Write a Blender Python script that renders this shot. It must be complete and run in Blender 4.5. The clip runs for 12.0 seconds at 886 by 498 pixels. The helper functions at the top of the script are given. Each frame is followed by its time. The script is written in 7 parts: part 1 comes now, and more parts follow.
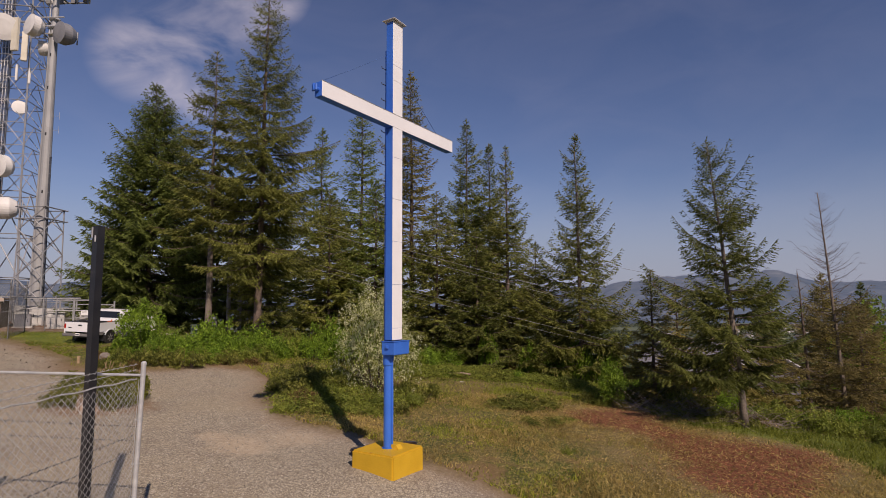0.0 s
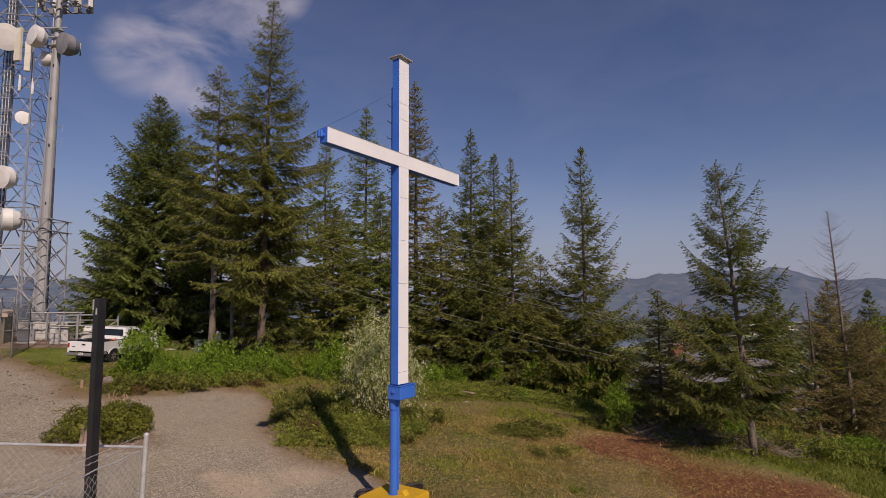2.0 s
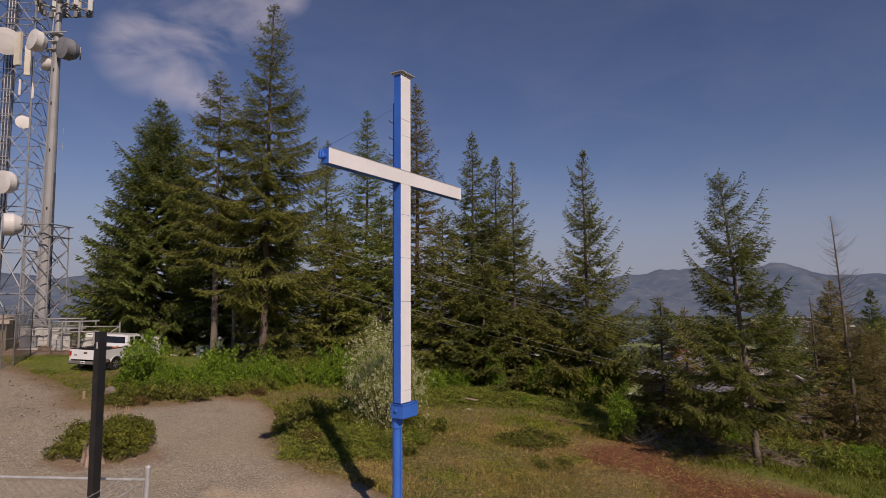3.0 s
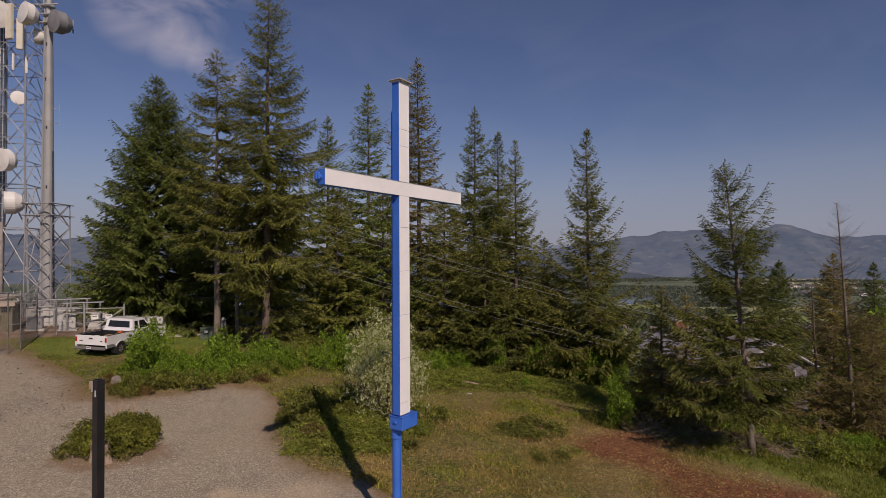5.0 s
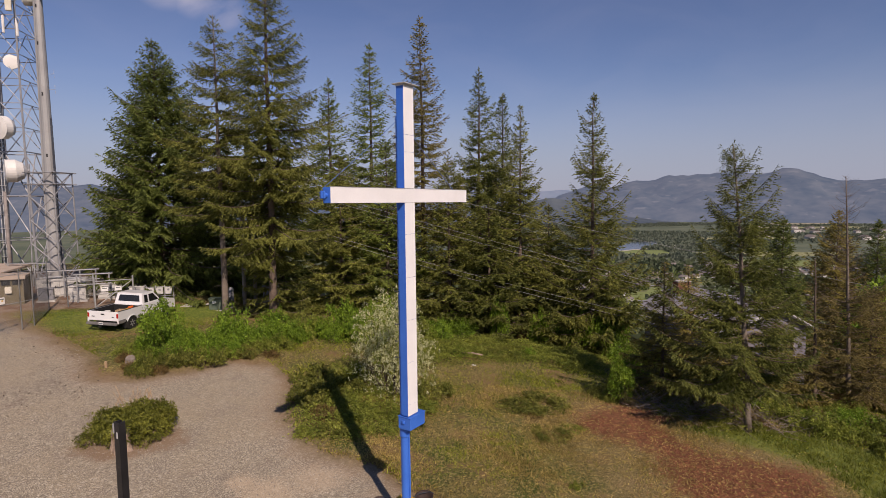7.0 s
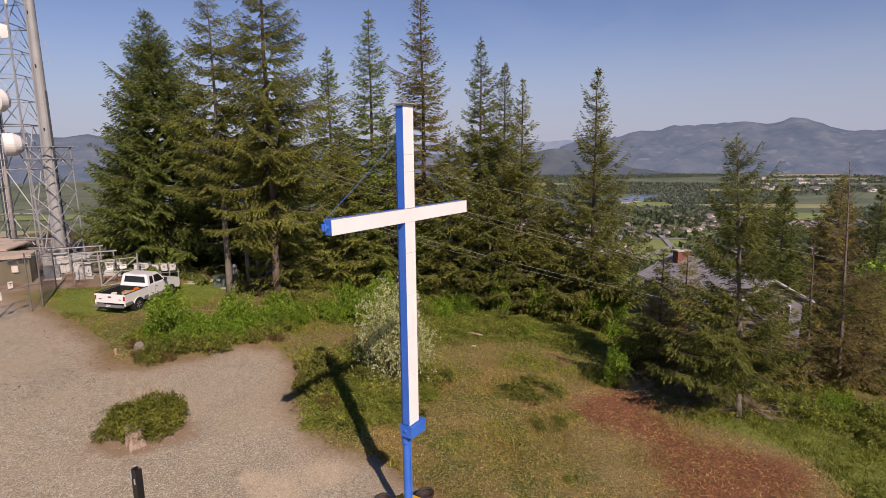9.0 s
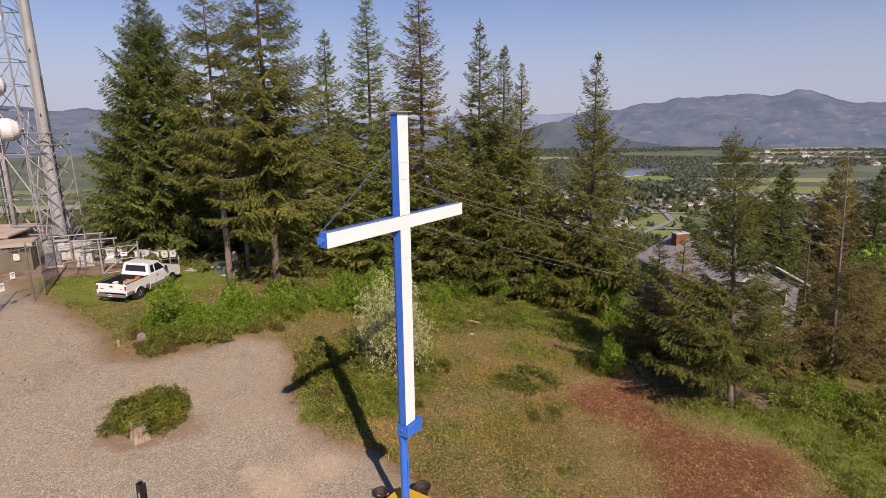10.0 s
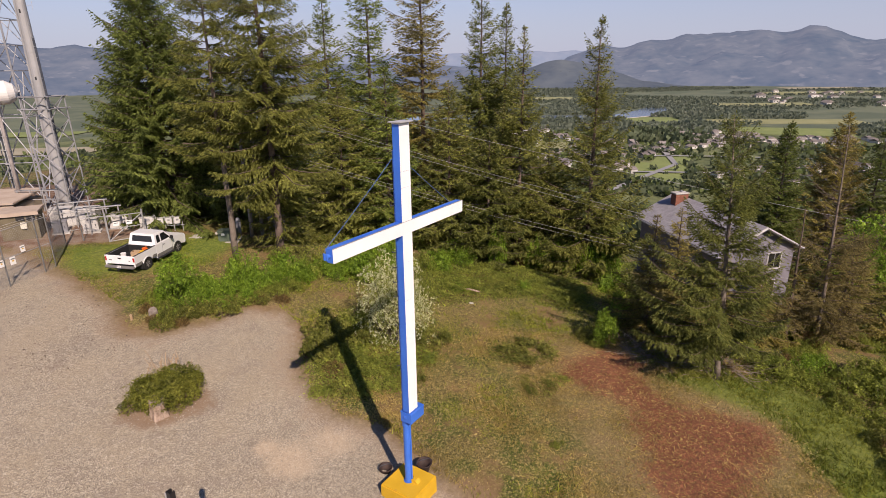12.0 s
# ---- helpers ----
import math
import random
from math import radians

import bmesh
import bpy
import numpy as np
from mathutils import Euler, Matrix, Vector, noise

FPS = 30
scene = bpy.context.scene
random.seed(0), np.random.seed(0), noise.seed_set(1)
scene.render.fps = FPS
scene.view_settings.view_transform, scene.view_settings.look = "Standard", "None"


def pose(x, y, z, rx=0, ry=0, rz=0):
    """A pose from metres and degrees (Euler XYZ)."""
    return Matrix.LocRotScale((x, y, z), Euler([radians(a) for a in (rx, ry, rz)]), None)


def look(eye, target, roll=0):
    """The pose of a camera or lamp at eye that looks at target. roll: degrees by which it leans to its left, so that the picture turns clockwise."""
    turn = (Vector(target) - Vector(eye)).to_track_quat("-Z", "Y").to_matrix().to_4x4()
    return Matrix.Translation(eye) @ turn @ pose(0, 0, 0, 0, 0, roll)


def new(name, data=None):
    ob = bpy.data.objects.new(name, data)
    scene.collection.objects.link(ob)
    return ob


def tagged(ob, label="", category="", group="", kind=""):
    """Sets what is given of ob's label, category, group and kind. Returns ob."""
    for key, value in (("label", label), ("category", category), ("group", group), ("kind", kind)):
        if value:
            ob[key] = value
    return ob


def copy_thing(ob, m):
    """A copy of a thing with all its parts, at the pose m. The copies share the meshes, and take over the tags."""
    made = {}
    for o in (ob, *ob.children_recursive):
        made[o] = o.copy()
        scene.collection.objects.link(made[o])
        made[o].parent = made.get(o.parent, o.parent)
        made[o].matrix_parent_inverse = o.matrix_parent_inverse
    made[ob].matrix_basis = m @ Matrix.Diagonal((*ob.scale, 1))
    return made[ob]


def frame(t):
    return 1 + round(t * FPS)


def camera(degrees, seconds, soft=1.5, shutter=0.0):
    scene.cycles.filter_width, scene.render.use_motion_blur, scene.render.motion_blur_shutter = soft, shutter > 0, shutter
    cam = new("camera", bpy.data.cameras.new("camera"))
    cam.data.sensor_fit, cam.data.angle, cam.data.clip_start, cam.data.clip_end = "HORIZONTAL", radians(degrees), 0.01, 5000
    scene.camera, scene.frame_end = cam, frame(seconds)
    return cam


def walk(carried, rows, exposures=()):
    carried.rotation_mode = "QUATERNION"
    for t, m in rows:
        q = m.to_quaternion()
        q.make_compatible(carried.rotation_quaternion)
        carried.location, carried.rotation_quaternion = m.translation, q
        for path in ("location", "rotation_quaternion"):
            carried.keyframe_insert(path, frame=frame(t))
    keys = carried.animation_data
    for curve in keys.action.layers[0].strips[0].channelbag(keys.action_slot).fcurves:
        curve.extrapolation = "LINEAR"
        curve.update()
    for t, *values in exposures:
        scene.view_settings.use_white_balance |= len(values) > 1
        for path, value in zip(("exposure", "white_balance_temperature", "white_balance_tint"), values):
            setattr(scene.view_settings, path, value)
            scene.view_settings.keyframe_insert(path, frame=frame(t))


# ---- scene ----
cam = camera(77.5, 12.0, soft=0.6)
PATH = [
    (0, (-0.064, 0.484, 4.625), (-0.099, 2.475, 4.819), -0.3),
    (0.5, (-0.068, 0.558, 4.958), (-0.108, 2.549, 5.151), -0.1),
    (1, (-0.092, 0.582, 5.273), (-0.133, 2.572, 5.463), -0.0),
    (1.5, (-0.116, 0.586, 5.553), (-0.159, 2.576, 5.742), -0.1),
    (2, (-0.163, 0.609, 5.812), (-0.209, 2.6, 5.994), -0.2),
    (2.5, (-0.2, 0.635, 6.067), (-0.248, 2.627, 6.243), -0.3),
    (4.5, (-0.1, 0.67, 7.365), (-0.159, 2.667, 7.454), -0.4),
    (5, (-0.078, 0.69, 7.696), (-0.141, 2.689, 7.725), -0.3),
    (5.5, (-0.079, 0.693, 8.057), (-0.146, 2.692, 8.029), -0.4),
    (6, (-0.085, 0.702, 8.453), (-0.155, 2.7, 8.372), -0.5),
    (6.5, (-0.078, 0.685, 8.845), (-0.152, 2.68, 8.721), -0.5),
    (7, (-0.134, 0.688, 9.256), (-0.21, 2.679, 9.089), -0.6),
    (9, (-0.075, 0.709, 11.013), (-0.158, 2.677, 10.671), -0.6),
    (9.5, (-0.02, 0.727, 11.442), (-0.104, 2.688, 11.054), -0.7),
    (10, (0.085, 0.699, 11.87), (-0.001, 2.65, 11.436), -0.7),
    (10.5, (0.166, 0.667, 12.316), (0.08, 2.605, 11.832), -0.6),
    (11, (0.176, 0.657, 12.726), (0.089, 2.582, 12.192), -0.6),
    (11.5, (0.158, 0.622, 13.145), (0.07, 2.533, 12.561), -0.7),
    (12, (0.106, 0.6, 13.61), (0.018, 2.495, 12.975), -0.7),
]
walk(cam, [(t, look(eye, target, roll)) for t, eye, target, roll in PATH],
     exposures=[(0.0, -0.10, 6750, 26), (2.5, -0.27, 6750, 26), (4.5, -0.44, 6750, 26), (5.5, -0.28, 6750, 26), (6.0, -0.09, 6750, 26), (6.5, -0.01, 6750, 26), (7.0, 0.04, 6750, 26), (9.0, 0.26, 6750, 26), (10.5, 0.44, 6750, 26), (12.0, 0.48, 6750, 26)])

# ---------------------------------------------------------------- world and sun
SUN = Vector((0.438, -0.899, 0.816)).normalized()
sun_data = bpy.data.lights.new("sun", "SUN")
sun_data.energy, sun_data.angle, sun_data.color = 4.5, radians(0.55), (1.0, 0.91, 0.75)
sun = new("sun", sun_data)
sun.matrix_world = look(SUN * 60, (0, 0, 0))

world = bpy.data.worlds.new("sky")
scene.world = world
world.use_nodes = True
wn, wl = world.node_tree.nodes, world.node_tree.links
wn.clear()
sky = wn.new("ShaderNodeTexSky")
sky.sky_type, sky.sun_disc = "NISHITA", False
sky.sun_elevation, sky.sun_rotation = math.asin(SUN.z), math.atan2(SUN.x, SUN.y)
sky.altitude, sky.air_density, sky.dust_density, sky.ozone_density = 200, 1.0, 0.1, 3.5
coord = wn.new("ShaderNodeTexCoord")
# thin cirrus: noise stretched along one way, held to one part of the sky
mapping = wn.new("ShaderNodeMapping")
mapping.inputs["Rotation"].default_value = (0, radians(36), 0)
mapping.inputs["Scale"].default_value = (3.6, 3.6, 8.5)
cirrus = wn.new("ShaderNodeTexNoise")
cirrus.inputs["Scale"].default_value, cirrus.inputs["Detail"].default_value = 1.5, 8
cirrus.inputs["Roughness"].default_value, cirrus.inputs["Distortion"].default_value = 0.52, 0.6
wl.new(coord.outputs["Generated"], mapping.inputs["Vector"])
wl.new(mapping.outputs["Vector"], cirrus.inputs["Vector"])


CLOUDS = (((-0.60, 1, 0.465), 3.2), ((-0.526, 1, 0.49), 4.2), ((-0.462, 1, 0.525), 3.8), ((-0.398, 1, 0.56), 3.2), ((-0.34, 1, 0.60), 2.8), ((-0.53, 1, 0.415), 2.6), ((-0.475, 1, 0.380), 2.0), ((-0.43, 1, 0.350), 1.7))


def cloud_mass(way, inner, outer):
    dot = wn.new("ShaderNodeVectorMath")
    dot.operation = "DOT_PRODUCT"
    wl.new(coord.outputs["Generated"], dot.inputs[0])
    dot.inputs[1].default_value = Vector(way).normalized()
    near = wn.new("ShaderNodeMapRange")
    near.interpolation_type = "SMOOTHSTEP"
    near.inputs["From Min"].default_value, near.inputs["From Max"].default_value = math.cos(radians(outer)), math.cos(radians(inner))
    wl.new(dot.outputs["Value"], near.inputs["Value"])
    return near.outputs["Result"]


def wmath(op, a, b):
    n = wn.new("ShaderNodeMath")
    n.operation = op
    for k, v in enumerate((a, b)):
        if isinstance(v, (int, float)):
            n.inputs[k].default_value = v
        else:
            wl.new(v, n.inputs[k])
    return n.outputs[0]


mass = wmath("MULTIPLY", cloud_mass((0.1, 1, 0.3), 20, 60), 0.06)
for way, outer in CLOUDS:
    mass = wmath("MAXIMUM", mass, cloud_mass(way, 0.0, outer * 1.35))
thin = wn.new("ShaderNodeMapRange")
thin.inputs["From Min"].default_value, thin.inputs["From Max"].default_value = 0.40, 0.74
wl.new(cirrus.outputs["Fac"], thin.inputs["Value"])
cover = wmath("MULTIPLY", wmath("MULTIPLY", mass, thin.outputs["Result"]), 0.70)
mix = wn.new("ShaderNodeMixRGB")
mix.inputs["Color2"].default_value = (9.0, 8.8, 9.2, 1)
wl.new(cover, mix.inputs["Fac"])
deep = wn.new("ShaderNodeHueSaturation")
deep.inputs["Hue"].default_value = 0.508
deep.inputs["Saturation"].default_value = 1.05
wl.new(sky.outputs["Color"], deep.inputs["Color"])
wl.new(deep.outputs["Color"], mix.inputs["Color1"])
# summer haze low over the horizon
height = wn.new("ShaderNodeSeparateXYZ")
wl.new(coord.outputs["Generated"], height.inputs[0])
haze = wn.new("ShaderNodeMapRange")
haze.interpolation_type = "SMOOTHSTEP"
for key, value in (("From Min", 0.24), ("From Max", 0.0), ("To Min", 0.0), ("To Max", 0.88)):
    haze.inputs[key].default_value = value
wl.new(height.outputs["Z"], haze.inputs["Value"])
hazy = wn.new("ShaderNodeMixRGB")
hazy.inputs["Color2"].default_value = (4.2, 4.9, 6.2, 1)
wl.new(haze.outputs["Result"], hazy.inputs["Fac"])
wl.new(mix.outputs["Color"], hazy.inputs["Color1"])
background = wn.new("ShaderNodeBackground")
background.inputs["Strength"].default_value = 0.0715
wl.new(hazy.outputs["Color"], background.inputs["Color"])
world_out = wn.new("ShaderNodeOutputWorld")
wl.new(background.outputs["Background"], world_out.inputs["Surface"])

# ---------------------------------------------------------------- materials


def material(name, low, high, scale=4.0, rough=0.7, metal=0.0, bump=0.15, fine=60.0, island=0.0, each=0.0, clear=0.0, wear=None, wear_at=0.62, spec=0.4):
    """Two noises (broad stains, fine grain) between two colours; island and each vary the value piece by piece."""
    m = bpy.data.materials.new(name)
    m.use_nodes = True
    n, k = m.node_tree.nodes, m.node_tree.links
    b = n["Principled BSDF"]
    b.inputs["Roughness"].default_value, b.inputs["Metallic"].default_value = rough, metal
    b.inputs["Specular IOR Level"].default_value = spec
    if clear:
        b.inputs["Coat Weight"].default_value = clear
    tc = n.new("ShaderNodeTexCoord")
    broad, grain = n.new("ShaderNodeTexNoise"), n.new("ShaderNodeTexNoise")
    for t, s, d in ((broad, scale, 5), (grain, fine, 3)):
        t.inputs["Scale"].default_value, t.inputs["Detail"].default_value = s, d
        k.new(tc.outputs["Object"], t.inputs["Vector"])
    add = n.new("ShaderNodeMath")
    add.operation = "MULTIPLY_ADD"
    k.new(grain.outputs["Fac"], add.inputs[0])
    add.inputs[1].default_value = 0.5
    k.new(broad.outputs["Fac"], add.inputs[2])
    ramp = n.new("ShaderNodeMapRange")
    ramp.inputs["From Min"].default_value, ramp.inputs["From Max"].default_value = 0.5, 1.0
    k.new(add.outputs[0], ramp.inputs["Value"])
    mixc = n.new("ShaderNodeMixRGB")
    mixc.inputs["Color1"].default_value, mixc.inputs["Color2"].default_value = (*low, 1), (*high, 1)
    k.new(ramp.outputs["Result"], mixc.inputs["Fac"])
    colour = mixc.outputs["Color"]
    if wear:
        spots = n.new("ShaderNodeTexNoise")
        spots.inputs["Scale"].default_value, spots.inputs["Detail"].default_value = scale * 2.7, 9
        k.new(tc.outputs["Object"], spots.inputs["Vector"])
        cut = n.new("ShaderNodeMapRange")
        cut.inputs["From Min"].default_value, cut.inputs["From Max"].default_value = wear_at, wear_at + 0.08
        k.new(spots.outputs["Fac"], cut.inputs["Value"])
        over = n.new("ShaderNodeMixRGB")
        over.inputs["Color2"].default_value = (*wear, 1)
        k.new(cut.outputs["Result"], over.inputs["Fac"])
        k.new(colour, over.inputs["Color1"])
        colour = over.outputs["Color"]
    for amount, kind, socket in ((island, "ShaderNodeNewGeometry", "Random Per Island"), (each, "ShaderNodeObjectInfo", "Random")):
        if amount:
            g = n.new(kind)
            r = n.new("ShaderNodeMapRange")
            r.inputs["To Min"].default_value, r.inputs["To Max"].default_value = 1 - amount, 1 + amount
            k.new(g.outputs[socket], r.inputs["Value"])
            h = n.new("ShaderNodeHueSaturation")
            k.new(r.outputs["Result"], h.inputs["Value"])
            k.new(colour, h.inputs["Color"])
            colour = h.outputs["Color"]
    k.new(colour, b.inputs["Base Color"])
    if bump:
        bp = n.new("ShaderNodeBump")
        bp.inputs["Strength"].default_value, bp.inputs["Distance"].default_value = bump, 0.02
        k.new(grain.outputs["Fac"], bp.inputs["Height"])
        k.new(bp.outputs["Normal"], b.inputs["Normal"])
    return m


def leafy(name, low, high, scale=0.6, island=0.45, through_light=0.48, each=0.12):
    """Foliage: colour drifts through the crown and from leaf to leaf, and light passes through."""
    m = material(name, low, high, scale=scale, rough=0.55, bump=0, fine=3.0, island=island, each=each, spec=0.25)
    n, k = m.node_tree.nodes, m.node_tree.links
    b, out = n["Principled BSDF"], n["Material Output"]
    src = b.inputs["Base Color"].links[0].from_socket
    tr = n.new("ShaderNodeBsdfTranslucent")
    k.new(src, tr.inputs["Color"])
    mx = n.new("ShaderNodeMixShader")
    mx.inputs["Fac"].default_value = through_light
    k.new(b.outputs["BSDF"], mx.inputs[1])
    k.new(tr.outputs["BSDF"], mx.inputs[2])
    k.new(mx.outputs["Shader"], out.inputs["Surface"])
    return m


white_sheet = material("white_sheet_metal", (0.710, 0.700, 0.690), (0.810, 0.800, 0.790), scale=1.2, rough=0.45, bump=0.02, fine=30)
blue_paint = material("blue_paint", (0.026, 0.118, 0.480), (0.040, 0.160, 0.590), scale=1.4, rough=0.42, bump=0.05, fine=40)
yellow_paint = material("yellow_painted_concrete", (0.520, 0.305, 0.012), (0.630, 0.375, 0.020), scale=1.6, rough=0.6, bump=0.35, fine=35, wear=(0.50, 0.28, 0.03), wear_at=0.66)
cap_metal = material("pale_weathered_zinc", (0.42, 0.41, 0.40), (0.58, 0.57, 0.55), scale=5, rough=0.55, metal=0.3)
tub_dark = material("rusty_black_iron", (0.020, 0.013, 0.011), (0.050, 0.028, 0.022), scale=6, rough=0.7, bump=0.3)
grey_flash = material("weathered_grey_sheet", (0.30, 0.29, 0.27), (0.46, 0.45, 0.42), scale=5, rough=0.5, metal=0.5)
cable_dark = material("dark_cable", (0.03, 0.035, 0.045), (0.06, 0.07, 0.09), rough=0.6)
black_paint = material("black_painted_steel", (0.008, 0.008, 0.010), (0.020, 0.019, 0.020), scale=3, rough=0.38, bump=0.08, wear=(0.07, 0.055, 0.045), wear_at=0.68)
galvanised = material("galvanised_steel", (0.375, 0.375, 0.375), (0.575, 0.575, 0.562), scale=6, rough=0.5, metal=0.35, bump=0.06)
tower_steel = material("tower_steel", (0.224, 0.231, 0.245), (0.354, 0.354, 0.360), scale=2, rough=0.55, metal=0.35, wear=(0.30, 0.20, 0.15), wear_at=0.66)
pole_steel = material("monopole_steel", (0.259, 0.259, 0.259), (0.360, 0.360, 0.353), scale=0.8, rough=0.6, metal=0.25, wear=(0.28, 0.27, 0.26), wear_at=0.64)
dish_white = material("white_radome", (0.595, 0.578, 0.544), (0.697, 0.680, 0.646), scale=1.5, rough=0.5, bump=0.02)
dish_grey = material("grey_radome", (0.16, 0.16, 0.17), (0.25, 0.25, 0.26), scale=1.5, rough=0.5, bump=0.02)
antenna_tan = material("tan_antenna_cover", (0.52, 0.48, 0.38), (0.64, 0.60, 0.50), scale=2, rough=0.55, bump=0.02)
bark = material("conifer_bark", (0.055, 0.040, 0.030), (0.17, 0.125, 0.095), scale=2.2, rough=0.95, bump=0.9, fine=14)
bark_pale = material("pale_bark", (0.100, 0.078, 0.060), (0.220, 0.180, 0.145), scale=2.5, rough=0.95, bump=0.8, fine=16)
twig = material("twig_wood", (0.07, 0.05, 0.04), (0.16, 0.12, 0.09), scale=3, rough=0.9, bump=0.2)
stump_wood = material("cut_stump_wood", (0.130, 0.085, 0.060), (0.420, 0.320, 0.240), scale=7, rough=0.9, bump=0.7, fine=30)
dead_twig = material("dead_grey_twigs", (0.160, 0.125, 0.100), (0.340, 0.280, 0.230), scale=3, rough=0.95, bump=0.2)
stump_grey = material("weathered_cut_face", (0.110, 0.090, 0.075), (0.260, 0.215, 0.175), scale=6, rough=0.95, bump=0.6, fine=40)
fir_dark = leafy("fir_needles_dark", (0.074, 0.100, 0.022), (0.190, 0.228, 0.052))
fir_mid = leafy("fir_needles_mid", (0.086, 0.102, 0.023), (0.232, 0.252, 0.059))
fir_olive = leafy("fir_needles_olive", (0.104, 0.115, 0.025), (0.290, 0.298, 0.069))
fir_green = leafy("fir_needles_green", (0.101, 0.140, 0.028), (0.282, 0.329, 0.068))
fir_brown = leafy("fir_needles_brown", (0.162, 0.138, 0.038), (0.348, 0.294, 0.079))
evergreen = leafy("evergreen_leaves", (0.095, 0.108, 0.014), (0.250, 0.255, 0.042), scale=2.0, island=0.5)
fence_grey = material("dull_galvanised_steel", (0.23, 0.23, 0.23), (0.36, 0.36, 0.35), scale=5, rough=0.6, metal=0.25)
stay_blue = material("blue_grey_cable", (0.05, 0.10, 0.24), (0.08, 0.15, 0.34), rough=0.5)
larch = leafy("larch_shoots", (0.125, 0.100, 0.035), (0.260, 0.215, 0.078))
leaf_bright = leafy("spring_leaves", (0.100, 0.182, 0.017), (0.295, 0.425, 0.042), scale=1.4)
leaf_mid = leafy("shrub_leaves", (0.123, 0.159, 0.024), (0.325, 0.356, 0.063), scale=1.4)
leaf_dark = leafy("bramble_leaves", (0.105, 0.123, 0.022), (0.270, 0.270, 0.057), scale=1.6)
leaf_brown = leafy("winter_bramble", (0.120, 0.085, 0.030), (0.260, 0.170, 0.062), scale=1.6)
blossom = leafy("white_blossom", (0.500, 0.510, 0.270), (0.760, 0.750, 0.470), scale=2.0, island=0.2)
grass_blade = leafy("grass_blades", (0.121, 0.161, 0.016), (0.391, 0.397, 0.051), scale=0.35, island=0.6)
grass_lush = leafy("lush_grass", (0.120, 0.165, 0.016), (0.340, 0.365, 0.055), scale=0.5, island=0.3)
slope_blade = leafy("slope_grass_blades", (0.090, 0.122, 0.014), (0.270, 0.285, 0.046), scale=0.35, island=0.5)
grass_straw = leafy("dry_grass_blades", (0.250, 0.188, 0.056), (0.600, 0.463, 0.163), scale=0.5, island=0.4)
leaf_litter = material("dry_leaf_litter", (0.150, 0.050, 0.027), (0.370, 0.155, 0.078), scale=3, rough=0.9, island=0.55)
litter_tan = material("tan_fallen_leaves", (0.34, 0.24, 0.11), (0.52, 0.40, 0.20), scale=3, rough=0.85, island=0.35)
car_white = material("white_car_paint", (0.66, 0.66, 0.66), (0.74, 0.74, 0.73), scale=0.9, rough=0.28, bump=0, clear=0.6)
car_grey = material("grey_lower_paint", (0.13, 0.125, 0.12), (0.19, 0.18, 0.175), scale=1.5, rough=0.4, bump=0, clear=0.3)
rubber = material("black_rubber", (0.010, 0.010, 0.010), (0.022, 0.021, 0.020), scale=6, rough=0.8)
dark_plastic = material("dark_plastic", (0.012, 0.012, 0.013), (0.028, 0.028, 0.028), scale=6, rough=0.5, bump=0.05)
chrome = material("bright_metal", (0.55, 0.55, 0.56), (0.68, 0.68, 0.68), scale=5, rough=0.22, metal=0.9, bump=0)
tail_red = material("red_lens", (0.32, 0.012, 0.010), (0.42, 0.020, 0.014), rough=0.2, bump=0)
window_dark = material("tinted_window", (0.010, 0.011, 0.012), (0.018, 0.019, 0.020), rough=0.06, bump=0, spec=0.7)
orange = material("orange_plastic", (0.62, 0.10, 0.015), (0.75, 0.16, 0.02), rough=0.5)
tan_wood = material("raw_boards", (0.30, 0.20, 0.11), (0.46, 0.33, 0.20), scale=5, rough=0.85, bump=0.3)
concrete = material("pale_concrete", (0.33, 0.31, 0.28), (0.48, 0.46, 0.42), scale=3, rough=0.9, bump=0.4)
cabinet_white = material("white_cabinet_paint", (0.400, 0.390, 0.370), (0.540, 0.530, 0.500), scale=2, rough=0.5, bump=0.04)
cabinet_green = material("green_cabinet_paint", (0.075, 0.105, 0.075), (0.11, 0.14, 0.10), scale=2, rough=0.55, bump=0.06)
shed_tan = material("tan_shed_wall", (0.33, 0.27, 0.19), (0.44, 0.37, 0.27), scale=2, rough=0.85, bump=0.3)
shed_dark = material("dark_shed_wall", (0.095, 0.078, 0.046), (0.155, 0.130, 0.082), scale=2, rough=0.8, bump=0.2)
roof_tan = material("tan_membrane_roof", (0.330, 0.260, 0.200), (0.440, 0.360, 0.290), scale=1.5, rough=0.9, bump=0.3)
siding = material("grey_violet_siding", (0.135, 0.125, 0.145), (0.185, 0.175, 0.195), scale=1.5, rough=0.75, bump=0.1)
roof_grey = material("grey_shingle_roof", (0.20, 0.19, 0.20), (0.31, 0.30, 0.31), scale=2.5, rough=0.9, bump=0.6, fine=25)
trim_white = material("white_trim_paint", (0.320, 0.310, 0.300), (0.420, 0.410, 0.400), scale=3, rough=0.55)
brick_red = material("red_brick", (0.120, 0.045, 0.028), (0.200, 0.080, 0.050), scale=6, rough=0.9, bump=0.4, each=0.25)
mortar = material("mortar", (0.30, 0.27, 0.24), (0.40, 0.37, 0.33), scale=8, rough=0.95)
rock_pale = material("pale_rock", (0.36, 0.34, 0.31), (0.52, 0.50, 0.46), scale=4, rough=0.95, bump=0.6)
wood_pole = material("weathered_pole", (0.17, 0.15, 0.14), (0.30, 0.27, 0.25), scale=3, rough=0.9, bump=0.5)
